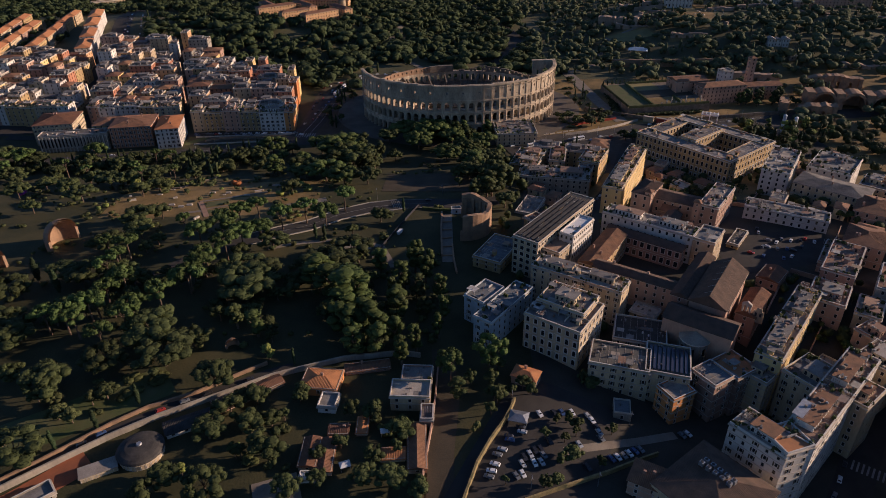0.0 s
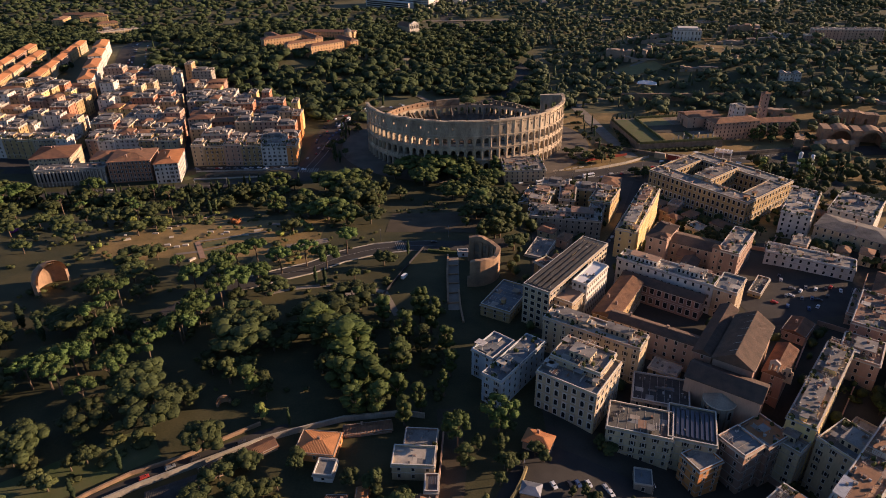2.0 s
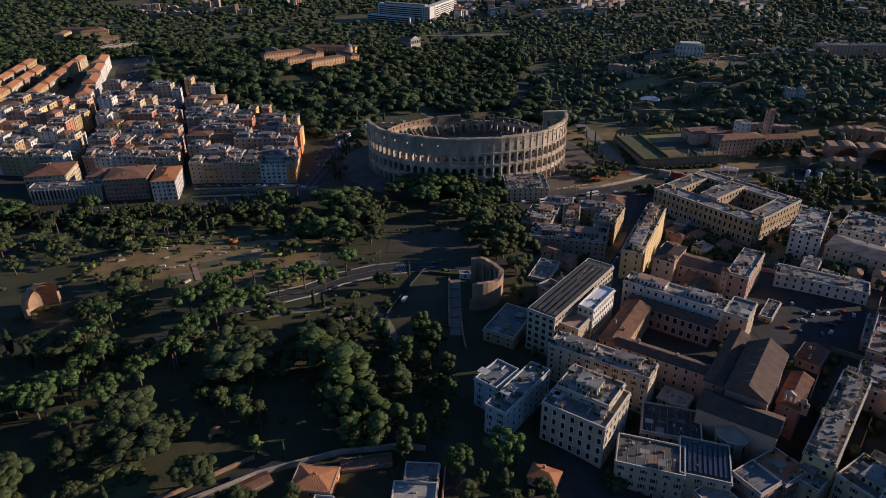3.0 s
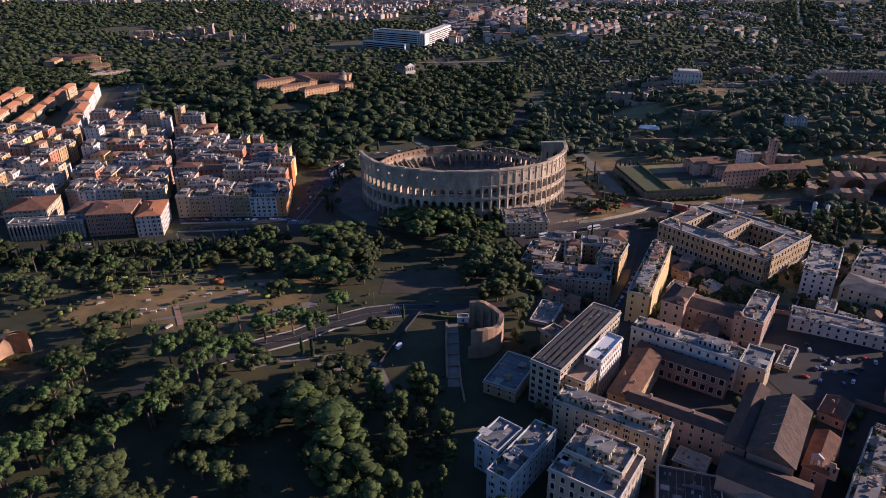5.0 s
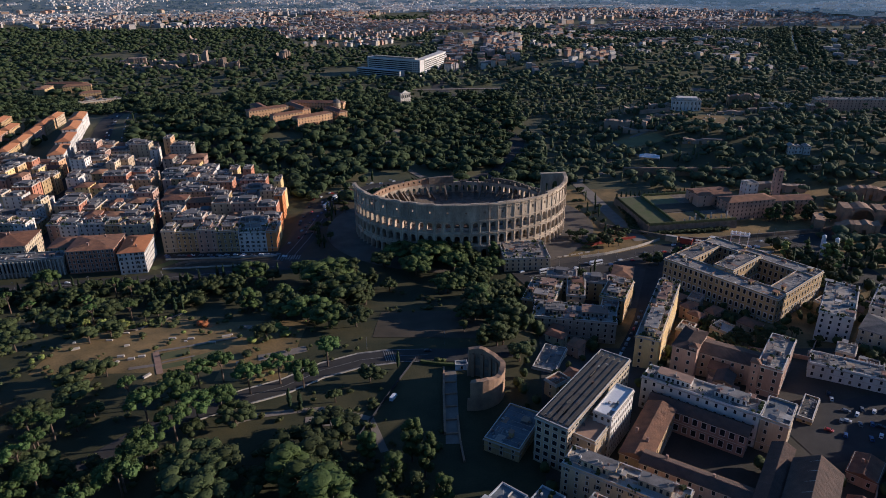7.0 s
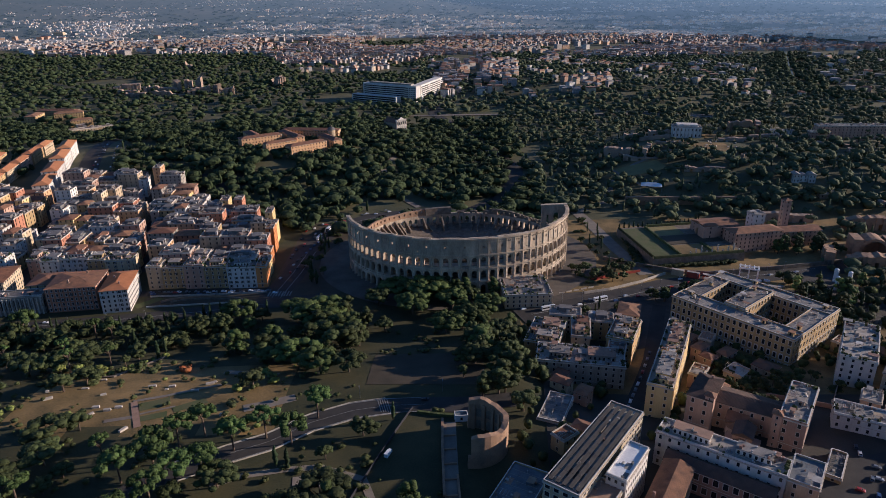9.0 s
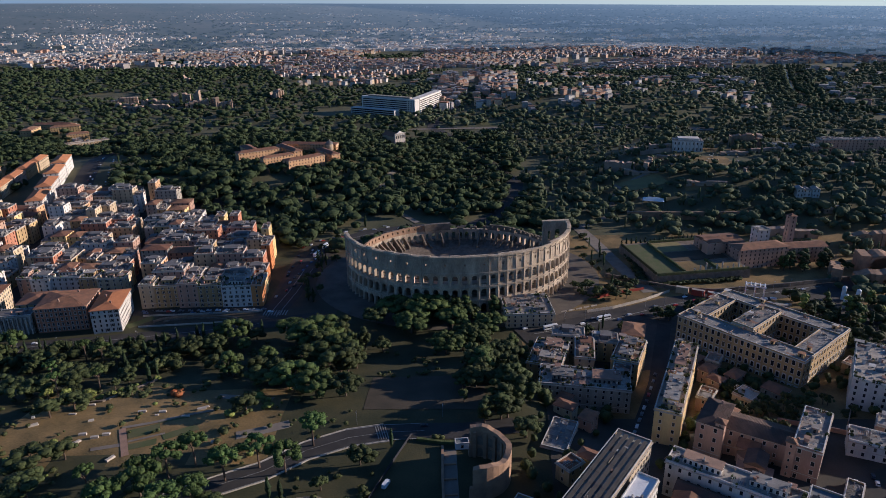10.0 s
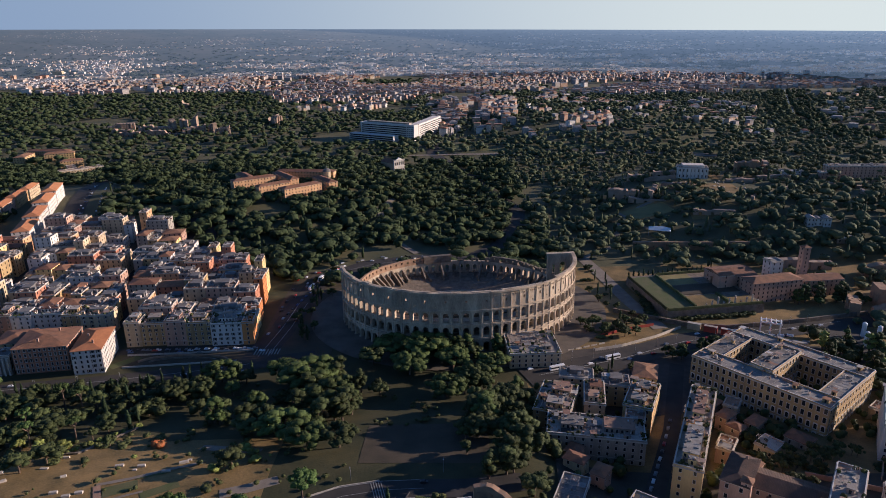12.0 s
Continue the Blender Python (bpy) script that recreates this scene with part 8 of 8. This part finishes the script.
for k in range(6):
    for z in (0.5, 12.5):
        part("pilaster", Mesh().box(-10.2 + k * 4.08 - 0.5, -1.5, z, -10.2 + k * 4.08 + 0.5, -1.0, z + 9.5), STONE, hill_church)
    if k < 5:
        part("window", Mesh().box(-8.2 + k * 4.08 - 0.9, -1.1, 14, -8.2 + k * 4.08 + 0.9, -0.98, 19), GLASS, hill_church)
        part("doorway", Mesh().box(-8.2 + k * 4.08 - 1.1, -1.1, 1, -8.2 + k * 4.08 + 1.1, -0.98, 7.5), GLASS, hill_church)
for z in (10.8, 21.6):
    part("cornice", Mesh().box(-11.6, -1.9, z, 11.6, 1.4, z + 0.9), STONE, hill_church)
part("nave", Mesh().box(-9, 1, 0, 9, 36, 17), PAINT["cream"], hill_church)
nr = Mesh()
roof_hip(nr, 18, 35, 17, 5, gable=True)
part("roof", nr, TILE, hill_church).matrix_basis = pose(0, 18.6, 0)


def vaulted_hall():
    ob = thing("ruined_basilica", 424, 664, gz(424, 664) - 7, -14, "massive ruined brick hall with three coffered barrel vaults", "ruin")
    for k in range(4):
        part("pier", Mesh().box(-46 + k * 28, -9, -3, -38 + k * 28, 9, 24), BRICK_OLD, ob)
    for k in range(3):
        m, n = Mesh(), 10
        for i in range(n + 1):
            a = math.pi * i / n
            for rr_, yy in ((10, -9), (12.5, -9), (12.5, 9), (10, 9)):
                m.v.append((-28 + k * 28 - rr_ * math.cos(a), yy, 13 + rr_ * math.sin(a)))
        for i in range(n):
            for j in range(4):
                m.f.append((4 * i + j, 4 * i + (j + 1) % 4, 4 * i + 4 + (j + 1) % 4, 4 * i + 4 + j))
        part("vault", m, BRICK_OLD, ob)
        part("back_wall", Mesh().box(-38 + k * 28, 9, -3, -18 + k * 28, 10.5, 22), BRICK_OLD, ob)


vaulted_hall()

grove(16, 150, 640, 40, 22, ("oak", "oak", "cypress"), 61, (OAK,), (4, 7))
grove(14, 195, 585, 26, 12, ("oak", "oak", "cypress"), 62, (OAK,), (4, 7))
grove(34, 203, 442, 34, 22, ("oak", "oak", "shrub"), 63, (OAK, BUSH), (3, 5.5), keep=lambda x, y: clear(x, y, 3))
grove(14, 290, 560, 40, 26, ("oak", "tall"), 64, (OAK,), (5, 8))
grove(10, 185, 470, 14, 20, ("oak", "shrub"), 65, (OAK,), (3, 5))


# ---- street furniture of the valley ----
def coach(x, y, yaw):
    ob = thing("coach", x, y, gz(x, y) + 0.45, yaw, "white touring coach parked on the avenue", "coach", "coaches")
    part("body", Mesh().box(-5.8, -1.25, 0.35, 5.8, 1.25, 3.3, taper=0.08), CAR_PAINT[0], ob)
    part("window_band", Mesh().box(-5.4, -1.3, 1.6, 5.4, 1.3, 2.6), GLASS, ob)
    for sx in (-3.6, 3.6):
        for sy in (-1.1, 1.1):
            w = part("wheel", WHEEL, TYRE, ob)
            w.location, w.scale = (sx, sy, 0.45), (1.4, 1.4, 1.4)


for x, y, a in ((-118, 735, 75), (-113, 757, 72), (84, 571, 20), (128, 585, 20), (240, 622, 12)):
    coach(x, y, a)
van = thing("van", -28.2, 382, gz(-28.2, 382) + 0.1, 66, "white van parked beside the iron fence", "van")
part("body", Mesh().box(-2.7, -1.0, 0.4, 1.6, 1.0, 2.5, taper=0.06), CAR_PAINT[0], van)
part("cab", Mesh().box(1.6, -0.95, 0.4, 3.0, 0.95, 1.9, taper=0.12), CAR_PAINT[0], van)
part("windscreen", Mesh().box(2.2, -0.8, 1.25, 2.95, 0.8, 1.8), GLASS, van)
for sx in (-1.7, 2.0):
    for sy in (-0.9, 0.9):
        part("wheel", WHEEL, TYRE, van).location = (sx, sy, 0.34)
for x, y in ((96, 568), (120, 582), (140, 586), (160, 597), (192, 609), (205, 616), (228, 618), (262, 628), (285, 630), (310, 636)):
    car(x, y + rng.uniform(-7, 7), 18 + rng.uniform(-4, 4), 0.5)
for k in range(10):
    car(-96 + rng.uniform(-20, 14), 786 + rng.uniform(-18, 22), 40 + rng.uniform(-20, 20), 0.5)
for k in range(14):
    lamp_post(80 + k * 17, 578 + k * 4.6, 9)
wall_line("terrace_wall", ((150, 668), (180, 650), (205, 636), (232, 630), (300, 640), (360, 652)), 4.0, 1.2, TUFA, "long brick retaining wall above the avenue")
wall_line("site_fence", ((118, 598), (140, 604), (170, 618), (196, 634)), 2.4, 0.3, STONE, "pale sheet fence round a building site", "fence")
wall_line("site_fence", ((128, 622), (150, 632), (176, 640)), 2.4, 0.3, RED, "red sheet fence round a building site", "fence")
for k in range(5):
    ob = thing("barrier", 100 + k * 6.5, 600 + k * 2.4, gz(100 + k * 6.5, 600 + k * 2.4), 20, "low pale barrier on the paving", "barrier", "barriers")
    part("rail", Mesh().box(-2.6, -0.2, 0, 2.6, 0.2, 1.1, taper=0.05), STONE, ob)
for pts in (((-129, 600), (-121, 650), (-116, 700)), ((-136, 600), (-128, 650), (-123, 700)), ((-104, 772), (-66, 798), (-20, 812))):
    drape("trim_lane_line", pts, 0.5, LINE, "white lane line on the road", "road marking", lift=0.5)
for k in range(9):
    drape("trim_crossing", ((-140 + k * 2.2, 603), (-139.6 + k * 2.2, 612)), 1.0, LINE, "white crossing stripe", "road marking", lift=0.5)
for k in range(8):
    drape("trim_crossing", ((176 + k * 1.6, 198 - k * 1.2), (180 + k * 1.6, 203 - k * 1.2)), 0.8, LINE, "white crossing stripe", "road marking", lift=0.45)
drape("trim_lane_line", ((-520, 530), (-303, 558), (-230, 569), (-175, 580), (-140, 589)), 0.45, LINE, "white lane line on the avenue", "road marking", lift=0.45)
drape("trim_lane_line", ((70, 563), (135, 585), (190, 610), (330, 640)), 0.5, LINE, "white lane line on the avenue", "road marking", lift=0.55)
drape("ground_verge", ((-330, 541), (-230, 557), (-150, 573)), 5, GRASS, "narrow grass verge with hedges", "grass", lift=0.2)
drape("ground_lawn", ((175, 600), (250, 606)), 14, GRASS, "strip of grass beside the avenue", "lawn", lift=0.28)
drape("ground_lawn", ((214, 930), (292, 955)), 46, DRY, "sunlit lawn among ruins on the hill", "lawn", lift=0.4)
drape("road_hill_path", ((150, 800), (205, 850), (216, 905), (260, 960), (330, 1000)), 6, PAVE, "pale path climbing the hill", "path", lift=0.45)
drape("road_hill_path", ((-20, 830), (-60, 900), (-70, 980), (-40, 1060)), 7, PAVE, "pale path through the woods", "path", lift=0.45)

grove(14, 196, 262, 20, 16, ("oak", "shrub", "shrub"), 71, (OAK, BUSH, PLANE), (2.5, 4.5))
grove(8, 150, 222, 9, 10, ("shrub", "oak"), 72, (OAK, BUSH), (2, 3.5))
grove(6, 215, 300, 10, 8, ("oak", "shrub"), 73, (OAK,), (2.5, 4))
grove(7, 262, 400, 14, 14, ("oak",), 74, (OAK,), (3, 5))

# ---- planting and works round the temple terrace ----
for k in range(16):
    tree("cypress", 184 + k * 4.9, 740 + 0.6 * k + rng.uniform(-1, 1), 1.6, 10 + rng.uniform(-2, 2))
wood("terrace_hedge", [(x, y, q * 0.55, h * 0.4) for x, y, q, h in [(180 + 0.08 * k * 2 + rng.uniform(-3, 3), 655 + k * 2.0, 6, 10) for k in range(42)] + [(185 + k * 2.2, 646 + 0.3 * k + rng.uniform(-2, 2), 5, 8) for k in range(38)]], "dark hedge and shrubs along the temple terrace", 81, 70, OAK)
grove(9, 207, 600, 10, 7, ("oak",), 82, (OAK,), (4, 6))
grove(16, 345, 680, 34, 12, ("oak", "tall"), 83, (OAK, PLANE), (4, 7))
grove(22, 320, 585, 44, 22, ("oak", "tall", "cypress"), 84, (OAK, PLANE, LIME), (4, 7), keep=lambda x, y: math.hypot(x - 331, y - 604) > 14 and y > 560)
grove(20, 150, 722, 12, 62, ("oak", "shrub", "cypress"), 85, (OAK,), (3, 5))
grove(10, 132, 628, 18, 10, ("oak", "shrub"), 86, (OAK, BUSH), (3, 5))
grove(7, 128, 565, 34, 6, ("oak", "cypress"), 87, (OAK,), (3, 5))
for k in range(9):
    x, y = 255 + 7 * (k % 5) + rng.uniform(-2, 2), 606 + 9 * (k // 5) + rng.uniform(-2, 2)
    ob = thing("site_stack", x, y, gz(x, y), rng.uniform(-40, 0), "stack of pale building material on a site", "building material", "site stacks")
    part("stack", Mesh().box(-2.4, -1.2, 0, 2.4, 1.2, rng.uniform(0.8, 2.2), taper=0.05), rng.choice([WHITE, STONE, METAL]), ob)
gan = thing("site_gantry", 261, 619, gz(261, 619), -25, "white steel gantry over a building site", "gantry")
for u in (-7, 0, 7):
    for v in (-3, 3):
        part("leg", Mesh().box(u - 0.35, v - 0.35, 0, u + 0.35, v + 0.35, 11), WHITE, gan)
for v in (-3, 3):
    part("beam", Mesh().box(-8, v - 0.5, 11, 8, v + 0.5, 12.2), WHITE, gan)
for u in (-7, -3.5, 0, 3.5, 7):
    part("crossbeam", Mesh().box(u - 0.3, -4, 12.2, u + 0.3, 4, 12.8), WHITE, gan)

chap = thing("villa_chapel", 151.5, 395.5, -10, -36, "small brick chapel with a round apse between the villa's towers", "chapel")
part("wall", Mesh().box(-5, -1, -1, 5, 8, 8), PAINT["pink"], chap)
cr = Mesh()
roof_hip(cr, 10, 10, 8, 2.6, 0.4, True)
cr.v = [(x, y + 3.5, z) for x, y, z in cr.v]
part("roof", cr, TILE, chap)
part("apse", Mesh().tube(0, -1.5, -1, 5.5, 4.2, 4.2, 16), PAINT["pink"], chap)
part("apse_roof", Mesh().tube(0, -1.5, 5.5, 7.5, 4.6, 0.2, 16), TILE, chap)
bel = thing("belfry", 152.2, 271.0, 5.0, -38, "small pale belfry wall with bells' openings on the chapel", "belfry")
part("pier", Mesh().box(-2.2, -0.5, -3, -1.3, 0.5, 4.0), STONE, bel)
part("pier", Mesh().box(1.3, -0.5, -3, 2.2, 0.5, 4.0), STONE, bel)
part("pier", Mesh().box(-0.45, -0.5, -3, 0.45, 0.5, 4.0), STONE, bel)
part("lintel", Mesh().box(-2.4, -0.6, 4.0, 2.4, 0.6, 5.0), STONE, bel)
part("pediment", Mesh().quad((-2.4, -0.6, 5.0), (2.4, -0.6, 5.0), (0, -0.6, 6.6)).quad((2.4, 0.6, 5.0), (-2.4, 0.6, 5.0), (0, 0.6, 6.6)).quad((2.4, -0.6, 5.0), (2.4, 0.6, 5.0), (0, 0.6, 6.6), (0, -0.6, 6.6)).quad((-2.4, 0.6, 5.0), (-2.4, -0.6, 5.0), (0, -0.6, 6.6), (0, 0.6, 6.6)), STONE, bel)


# ---- small houses, sheds and trees in the yards between the houses ----
def off_street(x, y):
    if 165 < x < 255 and 322 < y < 388 or y < 262 and x < 100 or y < 245 and x < 150 or math.hypot(x - 116, y - 326) < 27:
        return False
    for (ax, ay), (bx, by) in (((140, 150), (172, 189)), ((172, 189), (205, 232)), ((205, 232), (260, 300)), ((90, 392), (104, 421)), ((104, 421), (140, 494)), ((140, 494), (172, 575)), ((60, 560), (135, 585)), ((135, 585), (190, 610)), ((142.6, 264), (166, 300)), ((118, 250), (142, 284))):
        t = max(0.0, min(1.0, ((x - ax) * (bx - ax) + (y - ay) * (by - ay)) / ((bx - ax) ** 2 + (by - ay) ** 2)))
        if math.hypot(x - ax - t * (bx - ax), y - ay - t * (by - ay)) < 10:
            return False
    return not (132 < x < 205 and 368 < y < 432 or 165 < x < 240 and 415 < y < 470)


yards = random.Random(91)
made = 0
for _ in range(900):
    if made == 44:
        break
    x, y = yards.uniform(60, 310), yards.uniform(225, 520)
    w, d = yards.uniform(7, 14), yards.uniform(7, 13)
    if not off_street(x, y) or not clear(x, y, 0.6 + max(w, d) * 0.62):
        continue
    tiled = yards.random() < 0.5
    house(x, y, w, d, -36 + yards.choice((0, 0, -16)), gz(x, y) + yards.uniform(5, 10), yards.choice(("pink", "cream", "ochre", "grey", "pink")), "hip" if tiled else "flat",
          label="low yard house " + ("with an old tile roof" if tiled else "with a flat terrace"), deck=TILE if tiled else None, rise=1.5, single=False, clutter=0.8)
    made += 1
spots = []
for _ in range(3500):
    x, y, r = yards.uniform(40, 310), yards.uniform(228, 545), yards.uniform(1.5, 3.6)
    if len(spots) < 260 and off_street(x, y) and clear(x, y, r * 0.8):
        spots.append((x, y, r, 2.0 + r * 1.6))
wood("yard_trees", spots, "small dark trees and shrubs in the yards between houses", 92, 90, OAK, 2)
spots = []
while len(spots) < 150:
    x, y, r = yards.uniform(-280, -130), yards.uniform(975, 1100), yards.uniform(3, 6)
    if clear(x, y, r * 0.7):
        spots.append((x, y, r, 6 + r))
wood("convent_trees", spots, "dark garden trees round the convent", 93, 30, WOOD, 2)
grove(12, -108, 655, 10, 44, ("oak", "cypress", "oak"), 94, (OAK,), (4, 6))
for k in range(16):
    car(-128 + yards.uniform(-9, 9), 640 + k * 9 + yards.uniform(-3, 3), 85 + yards.uniform(-12, 12), 0.5)
for k in range(12):
    car(-235 + k * 9 + yards.uniform(-2, 2), 611 + yards.uniform(-3, 3), 2 + yards.uniform(-5, 5), 0.5)
arch = thing("bridge_arch", -760, 2790, gz(-760, 2790), 12, "white steel arch bridge far away", "bridge")
am = Mesh()
for k in range(24):
    a, b = math.pi * k / 24, math.pi * (k + 1) / 24
    am.limb((-50 * math.cos(a), 0, 34 * math.sin(a)), (-50 * math.cos(b), 0, 34 * math.sin(b)), 1.8, 1.8, 6)
part("arch", am, WHITE, arch)
part("deck", Mesh().box(-62, -6, 2, 62, 6, 5), STONE, arch)
drape("road_circus", ((-60, 1395), (60, 1400), (210, 1395), (420, 1375), (700, 1290)), 13, PAVE, "pale avenue along the ancient racecourse", "road", lift=1.0)

for x, y, a, ln in ((75, 322, 54, 26), (118, 262, -33, 22), (182, 300, 54, 30), (196, 275, 50, 34), (212, 322, -36, 20), (248, 362, 54, 40), (140, 232, -50, 14), (60, 300, 54, 24), (205, 425, -36, 40), (232, 440, 54, 30)):
    c, s = math.cos(radians(a)) * ln / 2, math.sin(radians(a)) * ln / 2
    wall_line("yard_wall", ((x - c, y - s), (x, y), (x + c, y + s)), 3.2, 0.5, PAINT["pink"], "stuccoed wall between the yards")

can = thing("roof_canopy", 146.2, 194.5, 8.1, 42.8, "grey metal canopy on a white house's roof terrace", "canopy")
part("sheet", Mesh().box(-5, -4, 2.7, 5, 4, 2.85), METAL, can)
for u in range(9):
    part("rib", Mesh().box(-4.9 + u * 1.2, -4.05, 2.85, -4.8 + u * 1.2, 4.05, 2.97), METAL, can)
part("room", Mesh().box(-4.2, -3.2, 0, 3.8, 3.6, 2.6), PAINT["white"], can)
part("skylight", Mesh().box(-6.6, -3.4, 2.0, -5.2, -1.6, 2.1), WHITE, can)
for k in range(10):
    ob = thing("cooling_unit", 99.0 + (k % 5) * 1.7 + (k // 5) * 2.2, 178.0 - (k % 5) * 2.5 + (k // 5) * 1.2, 0.6, -53, "grey cooling unit on a church roof", "cooling unit", "cooling units")
    part("case", Mesh().box(-0.9, -0.8, 0, 0.9, 0.8, 1.9), METAL, ob)
    part("fan", Mesh().tube(0, 0, 1.9, 2.05, 0.6, 0.6, 12), DARK, ob)

# out of view; added to cast their shade on the street
for x, y, w, d in ((224, 202, 22, 36), (204, 166, 22, 36), (186, 134, 22, 30)):
    house(x, y, w, d, -48, 10, "cream", label="unseen plain house added across the street for its shade", single=False, clutter=0.6)
grove(14, -105, 735, 14, 40, ("oak", "shrub", "cypress"), 95, (OAK,), (3, 6))
for k in range(14):
    x, y = -118 + k * 8.5, 770 + 46 * math.sin(min(1.0, k / 8) * 1.57)
    car(x + yards.uniform(-4, 4), y + yards.uniform(-6, 6), 30 + yards.uniform(-25, 25), 0.55)

spots = []
while len(spots) < 210:
    x, y, r = yards.uniform(-760, -505), yards.uniform(850, 1130), yards.uniform(3, 6.5)
    if clear(x, y, r * 0.7) and x < -490 - 0.31 * (y - 850):
        spots.append((x, y, r, 6 + r))
wood("barracks_trees", spots, "dark garden trees between the rows of houses", 98, 26, WOOD, 2, (0.2, 0.1))

spots = []
while len(spots) < 120:
    x, y, r = yards.uniform(285, 430), yards.uniform(500, 640), yards.uniform(2.5, 5.5)
    if clear(x, y, r * 0.8) and math.hypot(x - 331, y - 604) > 16 and y < 618:
        spots.append((x, y, r, 4 + r * 1.3))
wood("slope_trees", spots, "dark trees and shrubs on the slope beside the palace", 96, 90, OAK)

# ---- low planting, stones and worn patches on the park's lawns ----
lawn = random.Random(57)
for nm, n, leaf, lb in (("lawn_shrubs", 60, BUSH, "low green shrubs on the park's dry lawns"), ("yellow_shrubs", 12, LIME, "dry yellowish shrubs and tall grass in the park")):
    spots = []
    while len(spots) < n:
        x, y = lawn.uniform(-260, -60), lawn.uniform(385, 475)
        if noise.noise((x * 0.04, y * 0.04, 7)) > 0.0 and abs(y - 430 - 0.6 * (x + 30)) > 12:
            q = lawn.uniform(0.7, 2.4)
            spots.append((x, y, q, 0.8 + q * 0.9))
    wood(nm, spots, lb, 97 + n, 60, leaf)
for k in range(8):
    x, y = lawn.uniform(-235, -120), lawn.uniform(440, 466)
    ob = thing("stone_block", x, y, gz(x, y), lawn.uniform(-20, 30), "low pale stone block on dry grass", "stone", "stone blocks on the lawn")
    w = lawn.uniform(1.5, 5)
    part("block", Mesh().box(-w / 2, -0.7, -0.2, w / 2, 0.7, lawn.uniform(0.5, 1.2), taper=0.12), STONE, ob)
drape("ground_patch", ((-72, 362), (-46, 366)), 9, PAVE, "pale worn gravel where paths meet", "path", lift=0.23)
drape("ground_patch", ((-135, 470), (-100, 462)), 6, PAVE, "pale worn gravel on the lawn", "path", lift=0.18)
